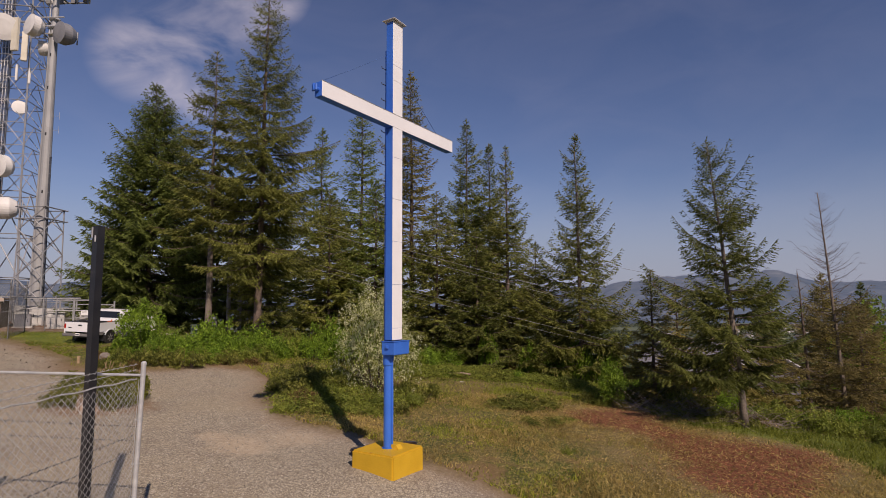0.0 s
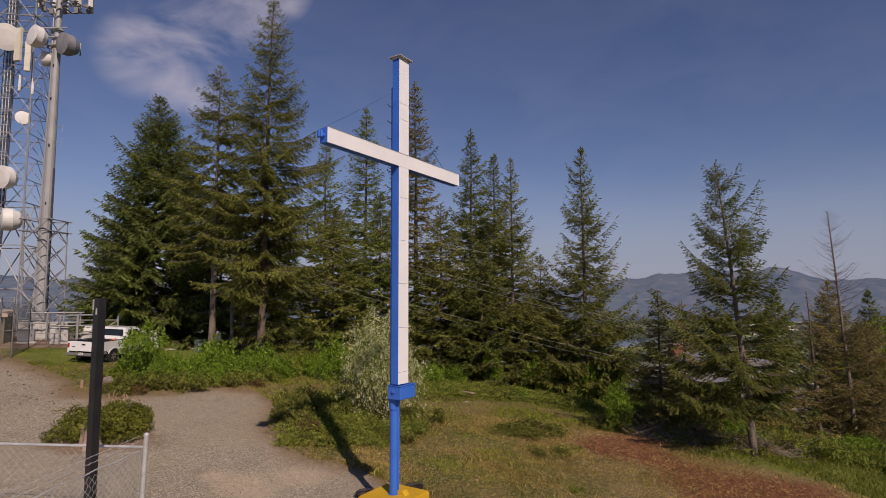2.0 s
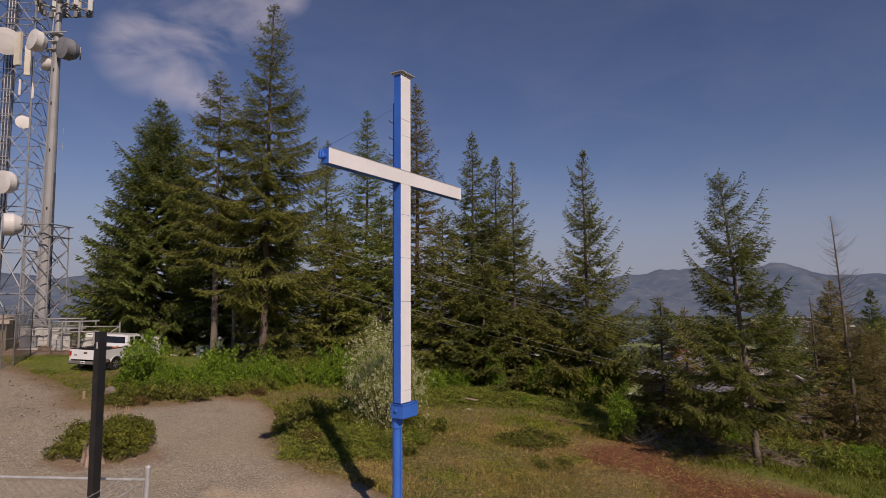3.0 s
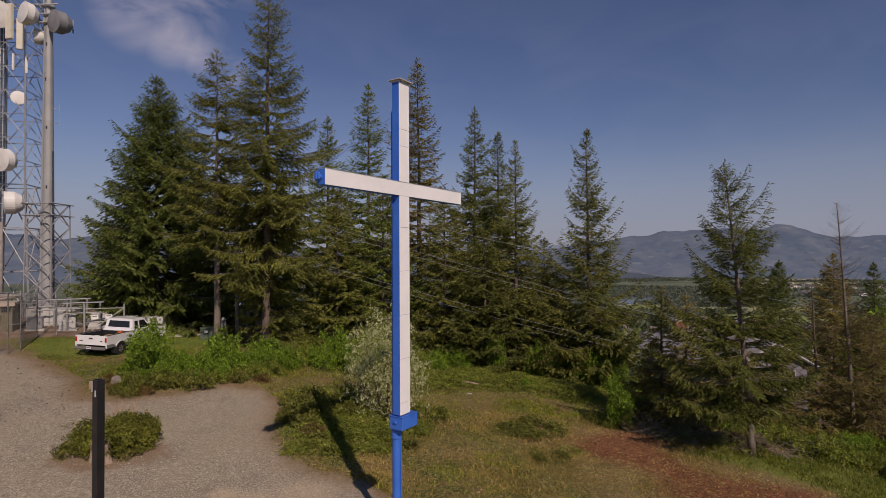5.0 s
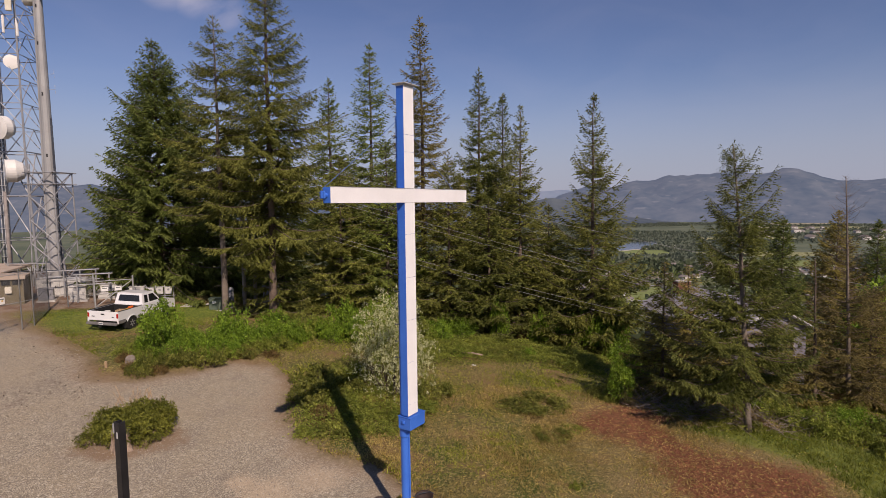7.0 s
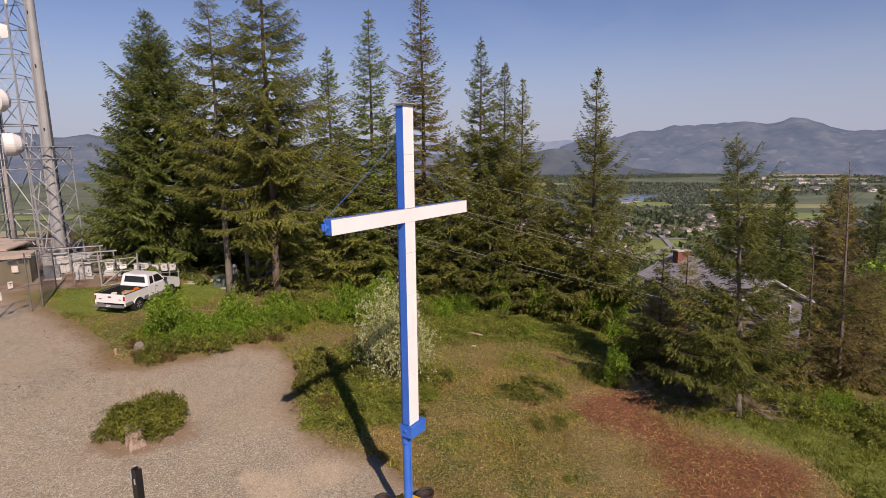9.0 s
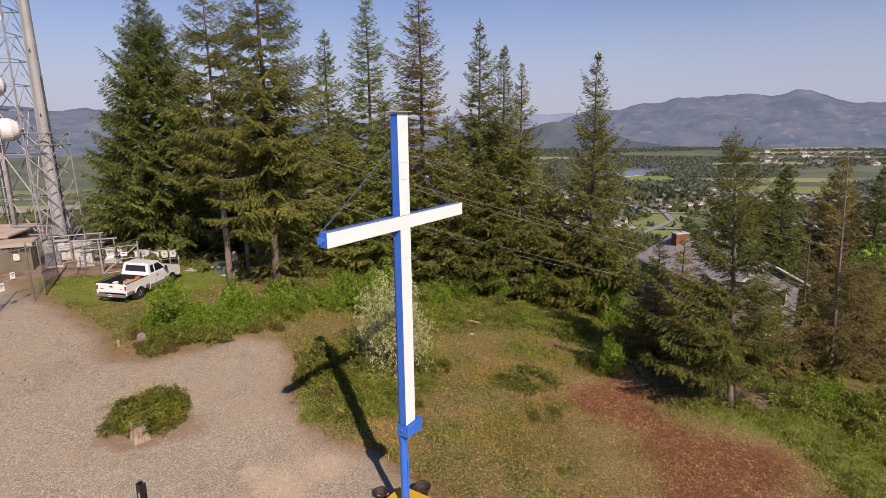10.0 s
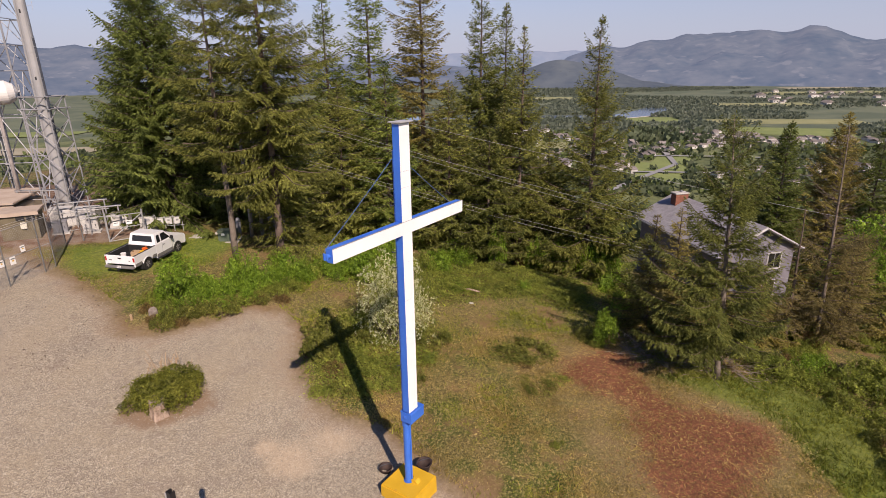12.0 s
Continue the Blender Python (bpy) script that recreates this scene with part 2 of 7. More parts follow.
sign_white = material("white_sign", (0.66, 0.65, 0.62), (0.74, 0.73, 0.70), scale=3, rough=0.5, bump=0)
far_wood = leafy("distant_woods", (0.066, 0.090, 0.048), (0.150, 0.178, 0.092), scale=0.01, island=0.4)
house_pale = material("pale_house_walls", (0.42, 0.40, 0.38), (0.56, 0.54, 0.51), scale=0.2, rough=0.8, each=0.25)
house_roof = material("house_roofs", (0.13, 0.115, 0.105), (0.24, 0.21, 0.19), scale=0.2, rough=0.9, each=0.35)
river = material("river_water", (0.10, 0.14, 0.20), (0.13, 0.17, 0.23), scale=0.02, rough=0.12, bump=0.02, fine=0.2)

# ---------------------------------------------------------------- mesh helpers


class Mesh:
    """Collects pieces of one mesh."""

    def __init__(self):
        self.v, self.f, self.n = [], [], 0

    def add(self, verts, faces):
        self.v.extend(tuple(p) for p in verts)
        self.f.extend(tuple(i + self.n for i in face) for face in faces)
        self.n += len(verts)
        return self

    def box(self, size, at=(0, 0, 0), turn=None, bevel=0.0, taper=1.0):
        sx, sy, sz = (s / 2 for s in size)
        bm = bmesh.new()
        bmesh.ops.create_cube(bm, size=1)
        for v in bm.verts:
            k = taper if v.co.z > 0 else 1
            v.co = Vector((v.co.x * 2 * sx * k, v.co.y * 2 * sy * k, v.co.z * 2 * sz))
        if bevel:
            bmesh.ops.bevel(bm, geom=bm.edges[:], offset=bevel, segments=2 if bevel > 0.02 else 1, affect="EDGES")
        m = Matrix.Translation(at) @ (turn.to_4x4() if turn else Matrix())
        bm.verts.index_update()
        self.add([m @ v.co for v in bm.verts], [[v.index for v in f.verts] for f in bm.faces])
        bm.free()
        return self

    def tube(self, a, b, r, r2=None, sides=8, caps=True):
        a, b = Vector(a), Vector(b)
        r2 = r if r2 is None else r2
        q = (b - a).to_track_quat("Z", "Y")
        ring = [(math.cos(2 * math.pi * i / sides), math.sin(2 * math.pi * i / sides)) for i in range(sides)]
        vs = [a + q @ Vector((c * r, s * r, 0)) for c, s in ring] + [b + q @ Vector((c * r2, s * r2, 0)) for c, s in ring]
        fs = [(i, (i + 1) % sides, sides + (i + 1) % sides, sides + i) for i in range(sides)]
        if caps:
            fs += [tuple(range(sides))[::-1], tuple(range(sides, 2 * sides))]
        return self.add(vs, fs)

    def path(self, points, r, sides=5, r2=None):
        """A swept tube along points, tapering to r2."""
        pts = [Vector(p) for p in points]
        r2 = r if r2 is None else r2
        vs, fs = [], []
        for i, p in enumerate(pts):
            d = (pts[min(i + 1, len(pts) - 1)] - pts[max(i - 1, 0)]).normalized()
            side = d.cross(Vector((0.31, 0.17, 0.93))).normalized()
            up = side.cross(d)
            k = r + (r2 - r) * i / (len(pts) - 1)
            vs += [p + (side * math.cos(a) + up * math.sin(a)) * k for a in (2 * math.pi * j / sides for j in range(sides))]
        for i in range(len(pts) - 1):
            fs += [(i * sides + j, i * sides + (j + 1) % sides, (i + 1) * sides + (j + 1) % sides, (i + 1) * sides + j) for j in range(sides)]
        fs += [tuple(range(sides))[::-1], tuple(range((len(pts) - 1) * sides, len(pts) * sides))]
        return self.add(vs, fs)

    def lathe(self, profile, at=(0, 0, 0), turn=None, sides=20):
        """profile: (radius, height) pairs, turned round z."""
        m = Matrix.Translation(at) @ (turn.to_4x4() if turn else Matrix())
        vs, fs = [], []
        for r, z in profile:
            vs += [m @ Vector((r * math.cos(a), r * math.sin(a), z)) for a in (2 * math.pi * j / sides for j in range(sides))]
        for i in range(len(profile) - 1):
            fs += [(i * sides + j, i * sides + (j + 1) % sides, (i + 1) * sides + (j + 1) % sides, (i + 1) * sides + j) for j in range(sides)]
        fs += [tuple(range(sides))[::-1], tuple(range((len(profile) - 1) * sides, len(profile) * sides))]
        return self.add(vs, fs)

    def prism(self, outline, y0, y1, m=None):
        """An outline in x and z, drawn out along y."""
        k = len(outline)
        vs = [Vector((x, y0, z)) for x, z in outline] + [Vector((x, y1, z)) for x, z in outline]
        if m:
            vs = [m @ v for v in vs]
        return self.add(vs, [tuple(range(k)), tuple(range(k, 2 * k))[::-1]] + [(i, i + k, (i + 1) % k + k, (i + 1) % k) for i in range(k)])

    def data(self, name, smooth=False):
        me = bpy.data.meshes.new(name)
        me.from_pydata(self.v, [], self.f)
        bm = bmesh.new()
        bm.from_mesh(me)
        bmesh.ops.recalc_face_normals(bm, faces=bm.faces[:])
        bm.to_mesh(me)
        bm.free()
        if smooth:
            me.shade_smooth()
        return me


def quads(name, verts, faces):
    """A mesh out of arrays: verts (n, 3), faces (m, 3 or 4)."""
    me = bpy.data.meshes.new(name)
    verts, faces = np.asarray(verts, np.float32), np.asarray(faces, np.int32)
    k = faces.shape[1]
    me.vertices.add(len(verts))
    me.vertices.foreach_set("co", verts.ravel())
    me.loops.add(faces.size)
    me.loops.foreach_set("vertex_index", faces.ravel())
    me.polygons.add(len(faces))
    me.polygons.foreach_set("loop_start", np.arange(0, faces.size, k, dtype=np.int32))
    me.update(calc_edges=True)
    return me


def part(name, mesh, mat, parent=None, label="", smooth=False, at=None):
    me = mesh.data(name, smooth) if isinstance(mesh, Mesh) else mesh
    if mat and not me.materials:
        me.materials.append(mat)
    ob = new(name, me)
    if parent:
        ob.parent = parent
    if at is not None:
        ob.location = at
    if label:
        ob["label"] = label
    return ob


def thing(name, m, label, category, group="", kind=""):
    """An empty at the base of a thing, which its parts hang from."""
    ob = new(name)
    ob.empty_display_size = 0.2
    ob.matrix_world = m
    return tagged(ob, label, category, group, kind)


# ---------------------------------------------------------------- the lie of the land


def soft(v, k=4.0):
    return k * np.logaddexp(0, np.asarray(v, float) / k)


def ground(x, y):
    """Height of the hill: a gravel top that rises to the left and falls off ahead and to the right into a flat valley."""
    x, y = np.asarray(x, float), np.asarray(y, float)
    left, right = np.maximum(0, -1.3 - x), np.maximum(0, x + 1.3)
    z = 0.05 + 3.2 * (1 - np.exp(-left / 20)) - 0.06 * right + 0.042 * np.clip(y - 15.4, -30, 20)
    z = z - 0.28 * soft(0.5 * x + 0.87 * y - 33) - 0.28 * soft(-x - 48)
    z = z + 0.14 * np.exp(-((x + 1.5) ** 2 + (y - 14.9) ** 2) / 14) + 0.22 * np.exp(-((x + 1.5) ** 2 + (y - 14.7) ** 2) / 4.0)
    return -110 + soft(z + 110, 6.0)


def on(x, y, dz=0.0):
    return Vector((x, y, float(ground(x, y)) + dz))


def inside(poly, x, y):
    """Distance to a closed outline, plus inside and minus outside."""
    best, odd = np.full(x.shape, 1e9), np.zeros(x.shape, bool)
    for (ax, ay), (bx, by) in zip(poly, poly[1:] + poly[:1]):
        ex, ey = bx - ax, by - ay
        h = np.clip(((x - ax) * ex + (y - ay) * ey) / (ex * ex + ey * ey), 0, 1)
        best = np.minimum(best, np.hypot(x - ax - h * ex, y - ay - h * ey))
        if ay != by:
            odd ^= ((ay > y) != (by > y)) & (x < ex * (y - ay) / (by - ay) + ax)
    return np.where(odd, best, -best)


GRAVEL = [(1.4, 14.2), (-0.9, 15.9), (-3.2, 18.3), (-5.1, 18.6), (-6.3, 20.1), (-7.4, 21.6), (-7.7, 24.0), (-9.2, 26.2), (-11.2, 26.2),
          (-12.7, 24.3), (-14.2, 23.0), (-15.8, 22.8), (-17.6, 25.2), (-21.0, 27.4), (-23.4, 29.0), (-27.5, 31.2), (-60, 31), (-60, -60), (12, -60), (5, 4), (3.2, 11)]
MULCH = [(3.9, 23.2), (4.8, 24.9), (6.7, 25.9), (8.4, 25.8), (9.1, 24.6), (8.8, 23.0), (9.3, 21.6), (10.9, 21.4), (12.2, 21.0), (12.6, 19.7), (12.2, 18.3), (10.9, 16.8), (9.0, 14.6), (6.4, 15.0), (5.7, 17.5), (6.4, 19.2), (6.3, 20.5), (5.4, 21.4), (4.2, 22.0)]
YARD = [(-40, 33), (-27.6, 31.6), (-25.3, 32.5), (-22.9, 33.7), (-21.2, 35.1), (-19.6, 39.0), (-24, 47), (-42, 50)]
LUSH = [(-23.4, 29.6), (-20.9, 28.4), (-18.0, 29.6), (-15.6, 31.6), (-15.2, 34.5), (-17.5, 36.2), (-20.4, 34.2), (-22.3, 33.0), (-24.8, 32.4)]
LUSH_SLOPE = [(8.8, 23.6), (10.9, 24.2), (14.0, 24.2), (16.5, 22.4), (18.0, 18.5), (17, 13), (12.5, 13), (13.0, 17.1), (13.0, 20.4), (10.6, 22.1)]
ISLAND = [(-12.6, 17.4), (-11.5, 16.9), (-10.6, 17.4), (-10.0, 18.5), (-10.7, 19.5), (-12.2, 19.1)]


def spread(near, far_end, first, growth):
    """Grid lines: even over the near stretch, ever wider beyond it."""
    lines, step = list(np.arange(near[0], near[1] + 1e-6, first)), first
    up, down = [lines[-1]], [lines[0]]
    while up[-1] < far_end:
        step *= growth
        up.append(up[-1] + step)
    step = first
    while down[-1] > -far_end:
        step *= growth
        down.append(down[-1] - step)
    return np.array(down[:0:-1] + lines + up[1:])


gx, gy = spread((-30, 24), 4700, 0.3, 1.12), spread((4, 40), 4700, 0.3, 1.12)
X, Y = np.meshgrid(gx, gy)
Z = ground(X, Y)
lumps = np.array([[noise.noise((a * 0.45, b * 0.45, 0.5)) * 0.06 + noise.noise((a * 1.7, b * 1.7, 3.5)) * 0.02 for a in gx] for b in gy])
gravel_in, mulch_in, island_in, yard_in, lush_in = inside(GRAVEL, X, Y), inside(MULCH, X, Y), inside(ISLAND, X, Y), inside(YARD, X, Y), np.maximum(inside(LUSH, X, Y), inside(LUSH_SLOPE, X, Y))
Z = Z + np.where(gravel_in > 0, lumps * 0.35, lumps * 1.5) * (np.hypot(X, Y) < 90)
# a bank of turf along the gravel's edge, and a low mound under the shrubs
Z = Z + 0.10 / (1 + np.exp(np.clip((gravel_in + 0.35) * 6, -40, 40))) * (np.hypot(X, Y) < 70)
rows_n, cols_n = X.shape
idx = np.arange(rows_n * cols_n).reshape(rows_n, cols_n)
ground_mesh = quads("ground", np.stack([X, Y, Z], -1).reshape(-1, 3), np.stack([idx[:-1, :-1], idx[:-1, 1:], idx[1:, 1:], idx[1:, :-1]], -1).reshape(-1, 4))
ground_mesh.shade_smooth()
for attr, value in (("gravel", gravel_in), ("mulch", mulch_in), ("island", island_in), ("yard", yard_in), ("lush", lush_in)):
    a = ground_mesh.attributes.new(attr, "FLOAT", "POINT")
    a.data.foreach_set("value", np.clip(value, -3, 3).astype(np.float32).ravel())


def ground_material():
    m = bpy.data.materials.new("hilltop_ground")
    m.use_nodes = True
    n, k = m.node_tree.nodes, m.node_tree.links
    b = n["Principled BSDF"]
    b.inputs["Roughness"].default_value, b.inputs["Specular IOR Level"].default_value = 0.92, 0.2
    geo = n.new("ShaderNodeNewGeometry")

    def tex(scale, detail=5, rough=0.55, kind="ShaderNodeTexNoise", out="Fac"):
        t = n.new(kind)
        t.inputs["Scale"].default_value = scale
        if kind == "ShaderNodeTexNoise":
            t.inputs["Detail"].default_value, t.inputs["Roughness"].default_value = detail, rough
        k.new(geo.outputs["Position"], t.inputs["Vector"])
        return t.outputs[out]

    def ramp(v, lo, hi, a=0.0, c=1.0):
        r = n.new("ShaderNodeMapRange")
        r.interpolation_type = "SMOOTHSTEP"
        for key, val in (("From Min", lo), ("From Max", hi), ("To Min", a), ("To Max", c)):
            r.inputs[key].default_value = val
        k.new(v, r.inputs["Value"])
        return r.outputs["Result"]

    def calc(op, *args):
        t = n.new("ShaderNodeMath")
        t.operation = op
        for i, v in enumerate(args):
            if isinstance(v, (int, float)):
                t.inputs[i].default_value = v
            else:
                k.new(v, t.inputs[i])
        return t.outputs[0]

    def blend(fac, c1, c2):
        t = n.new("ShaderNodeMixRGB")
        for key, val in (("Fac", fac), ("Color1", c1), ("Color2", c2)):
            if isinstance(val, tuple):
                t.inputs[key].default_value = (*val, 1)
            elif isinstance(val, float):
                t.inputs[key].default_value = val
            else:
                k.new(val, t.inputs[key])
        return t.outputs["Color"]

    def attr(name):
        t = n.new("ShaderNodeAttribute")
        t.attribute_name = name
        return t.outputs["Fac"]

    broad, mid, small, tiny = tex(0.22), tex(1.1, 6), tex(6.0, 6, 0.65), tex(45, 3)
    stones = tex(40, kind="ShaderNodeTexVoronoi", out="Color")
    stone_gap = tex(40, kind="ShaderNodeTexVoronoi", out="Distance")
    stone_grey = n.new("ShaderNodeSeparateColor")
    k.new(stones, stone_grey.inputs["Color"])
    # gravel: crushed stone, with packed sandy and reddish wheel tracks
    gravel = blend(stone_grey.outputs["Red"], (0.165, 0.140, 0.104), (0.580, 0.500, 0.362))
    gravel = blend(ramp(tex(0.30, 4), 0.45, 0.62, 0.0, 0.6), gravel, (0.405, 0.335, 0.228))
    gravel = blend(ramp(tex(0.55, 5, 0.6), 0.50, 0.68, 0.0, 0.35), gravel, (0.225, 0.190, 0.155))
    gravel = blend(ramp(mid, 0.54, 0.75, 0.0, 0.4), gravel, (0.290, 0.222, 0.165))
    gravel = blend(ramp(stone_gap, 0.30, 0.75, 0.0, 0.5), gravel, (0.095, 0.080, 0.066))
    pebbles = tex(24, kind="ShaderNodeTexVoronoi", out="Color")
    pebble_pick = n.new("ShaderNodeSeparateColor")
    k.new(pebbles, pebble_pick.inputs["Color"])
    gravel = blend(ramp(pebble_pick.outputs["Green"], 0.88, 0.92, 0.0, 0.5), gravel, (0.60, 0.54, 0.43))
    gravel = blend(ramp(pebble_pick.outputs["Blue"], 0.86, 0.92, 0.0, 0.45), gravel, (0.12, 0.098, 0.076))
    gravel = blend(ramp(calc("ADD", attr("gravel"), calc("MULTIPLY_ADD", mid, 3.0, -1.5)), 1.5, 0.2, 0.0, 0.4), gravel, (0.280, 0.195, 0.130))
    # worn hollows filled with pale sand
    for cx, cy, size in ((-5.95, 15.9, 1.2), (-4.7, 17.2, 1.15), (-7.0, 16.5, 0.7)):
        near = n.new("ShaderNodeVectorMath")
        near.operation = "DISTANCE"
        k.new(geo.outputs["Position"], near.inputs[0])
        near.inputs[1].default_value = (cx, cy, float(ground(cx, cy)))
        sand = calc("ADD", near.outputs["Value"], calc("MULTIPLY_ADD", mid, 1.6, -0.8))
        gravel = blend(ramp(sand, size, size * 0.25, 0.0, 0.5), gravel, (0.520, 0.400, 0.270))
    # turf: green, straw and bare earth
    turf = blend(ramp(tex(0.8, 6, 0.65), 0.44, 0.62), (0.066, 0.092, 0.013), (0.168, 0.160, 0.036))
    turf = blend(ramp(broad, 0.44, 0.60, 0.0, 0.7), turf, (0.215, 0.150, 0.060))
    turf = blend(ramp(tex(9.0, 5, 0.7), 0.50, 0.58, 0.0, 0.75), turf, (0.400, 0.320, 0.130))
    turf = blend(ramp(tex(16, 4, 0.7), 0.48, 0.58, 0.0, 0.85), turf, (0.035, 0.032, 0.010))
    turf = blend(ramp(tiny, 0.5, 0.8, 0.0, 0.5), turf, (0.045, 0.038, 0.020))
    turf = blend(ramp(tex(0.5, 5, 0.6), 0.50, 0.64, 0.0, 0.7), turf, (0.200, 0.120, 0.060))
    litter = blend(ramp(small, 0.35, 0.65), (0.088, 0.034, 0.019), (0.220, 0.086, 0.044))
    litter = blend(ramp(tiny, 0.45, 0.75, 0.0, 0.7), litter, (0.240, 0.120, 0.060))
    earth = blend(small, (0.160, 0.100, 0.060), (0.270, 0.182, 0.115))
    wob = calc("MULTIPLY_ADD", mid, 1.1, -0.55)
    wob = calc("ADD", wob, calc("MULTIPLY_ADD", small, 0.7, -0.35))
    g_edge, m_edge, i_edge = calc("ADD", attr("gravel"), wob), calc("ADD", attr("mulch"), calc("MULTIPLY", wob, 1.5)), calc("ADD", attr("island"), wob)
    straw = blend(ramp(tex(20.0, 5, 0.7), 0.42, 0.60), (0.085, 0.060, 0.028), (0.350, 0.262, 0.125))
    turf = blend(ramp(calc("ADD", m_edge, calc("MULTIPLY_ADD", broad, 2.0, -1.0)), -2.8, 0.0, 0.0, 0.75), turf, straw)
    bare = calc("ADD", m_edge, calc("MULTIPLY_ADD", tex(0.75, 5, 0.65), 3.2, -1.6))
    colour = blend(ramp(bare, 0.1, 1.1, 0.0, 0.9), turf, litter)
    colour = blend(ramp(g_edge, -0.9, -0.1, 0.0, 0.62), colour, earth)
    colour = blend(ramp(g_edge, -0.35, 0.75), colour, gravel)
    colour = blend(ramp(calc("ADD", attr("yard"), wob), -0.3, 0.4, 0.0, 0.9), colour, blend(ramp(mid, 0.4, 0.6), (0.150, 0.082, 0.055), (0.260, 0.190, 0.140)))
    colour = blend(ramp(calc("ADD", attr("lush"), wob), -0.5, 0.7, 0.0, 0.75), colour, blend(ramp(small, 0.3, 0.7), (0.055, 0.100, 0.012), (0.190, 0.240, 0.038)))
    colour = blend(ramp(i_edge, -0.5, 0.1, 0.0, 0.85), colour, earth)
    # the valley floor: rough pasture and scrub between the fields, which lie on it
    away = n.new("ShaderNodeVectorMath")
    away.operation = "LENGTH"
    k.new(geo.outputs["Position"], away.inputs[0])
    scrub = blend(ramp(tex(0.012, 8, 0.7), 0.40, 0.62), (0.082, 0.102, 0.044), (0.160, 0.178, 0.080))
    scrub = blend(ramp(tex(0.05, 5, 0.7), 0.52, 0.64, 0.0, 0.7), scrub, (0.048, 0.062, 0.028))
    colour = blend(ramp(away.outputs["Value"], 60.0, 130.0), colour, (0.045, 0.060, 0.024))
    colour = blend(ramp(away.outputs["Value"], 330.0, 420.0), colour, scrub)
    # far woodland floor, its green greyed with distance to stand for aerial haze
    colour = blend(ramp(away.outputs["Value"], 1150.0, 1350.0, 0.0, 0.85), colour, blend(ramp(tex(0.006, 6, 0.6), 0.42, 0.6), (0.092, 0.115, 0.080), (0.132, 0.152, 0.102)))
    k.new(colour, b.inputs["Base Color"])
    height = calc("ADD", calc("MULTIPLY", stone_gap, 0.6), calc("ADD", calc("MULTIPLY", small, 0.7), calc("MULTIPLY", tiny, 0.4)))
    bp = n.new("ShaderNodeBump")
    bp.inputs["Strength"].default_value, bp.inputs["Distance"].default_value = 0.7, 0.03
    k.new(height, bp.inputs["Height"])
    k.new(bp.outputs["Normal"], b.inputs["Normal"])
    return m


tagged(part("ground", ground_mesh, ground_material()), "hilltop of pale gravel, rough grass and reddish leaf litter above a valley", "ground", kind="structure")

# ---------------------------------------------------------------- far mountains and river


def ridge(name, label, lo_az, hi_az, dist, depth, top, foot, low, high, haze_glow, seed, rough=14.0, patches=None, lift=0.0):
    """A mountain range: az in degrees to the right of straight ahead; top(az) gives the crest's elevation in degrees."""
    az = np.linspace(lo_az, hi_az, 260)
    ups = np.linspace(0, 1, 22)
    A, U = np.meshgrid(np.radians(az), ups)
    crest = np.array([13.5 + (dist + depth) * math.tan(radians(top(a) + lift)) for a in az])
    wave = np.array([[noise.fractal((a * 0.32, u * 2.2, seed), 1.0, 2.1, 5) for a in az] for u in ups])
    R = dist + depth * U + wave * depth * 0.16 * np.sin(np.pi * U)
    H = foot + (crest[None, :] - foot) * (U ** 0.85) + wave * rough * np.sin(np.pi * U) * 1.6 + wave[-1][None, :] * rough * 0.8 * U
    # a back slope, so that the range is a body
    R, H, A = np.vstack([R, R[-1:] + 250]), np.vstack([H, H[-1:] * 0 + foot]), np.vstack([A, A[-1:]])
    r_n, c_n = R.shape
    i = np.arange(r_n * c_n).reshape(r_n, c_n)
    me = quads(name, np.stack([R * np.sin(A), R * np.cos(A), H], -1).reshape(-1, 3), np.stack([i[:-1, :-1], i[:-1, 1:], i[1:, 1:], i[1:, :-1]], -1).reshape(-1, 4))
    me.shade_smooth()
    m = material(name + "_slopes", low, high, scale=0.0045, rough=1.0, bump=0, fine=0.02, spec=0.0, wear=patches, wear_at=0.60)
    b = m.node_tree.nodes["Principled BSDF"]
    # the slopes emit a blue tint that stands in for air haze
    b.inputs["Emission Color"].default_value, b.inputs["Emission Strength"].default_value = (*haze_glow, 1), 1.0
    return tagged(part(name, me, m), label, "mountain", kind="structure")


def crest(*points):
    az, up = zip(*points)
    return lambda a: float(np.interp(a, az, up))


# haze is put into each range's blue tint, strongest on the farthest
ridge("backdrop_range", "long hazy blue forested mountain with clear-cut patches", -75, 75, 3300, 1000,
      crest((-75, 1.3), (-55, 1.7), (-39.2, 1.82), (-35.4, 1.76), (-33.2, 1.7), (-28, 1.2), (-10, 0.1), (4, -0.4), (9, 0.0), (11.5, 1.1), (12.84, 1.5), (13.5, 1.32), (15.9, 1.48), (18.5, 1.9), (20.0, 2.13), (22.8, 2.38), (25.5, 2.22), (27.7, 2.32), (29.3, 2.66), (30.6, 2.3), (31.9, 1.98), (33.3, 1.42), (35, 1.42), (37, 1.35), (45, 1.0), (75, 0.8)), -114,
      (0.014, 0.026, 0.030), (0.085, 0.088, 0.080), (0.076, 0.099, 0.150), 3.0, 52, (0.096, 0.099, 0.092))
ridge("backdrop_range_far", "distant hazy pale blue mountains with snow patches", -70, 40, 4350, 250,
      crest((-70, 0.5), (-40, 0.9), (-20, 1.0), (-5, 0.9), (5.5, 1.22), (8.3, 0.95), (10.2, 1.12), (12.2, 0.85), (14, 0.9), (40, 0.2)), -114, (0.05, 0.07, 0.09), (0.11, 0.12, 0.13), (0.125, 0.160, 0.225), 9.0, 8)
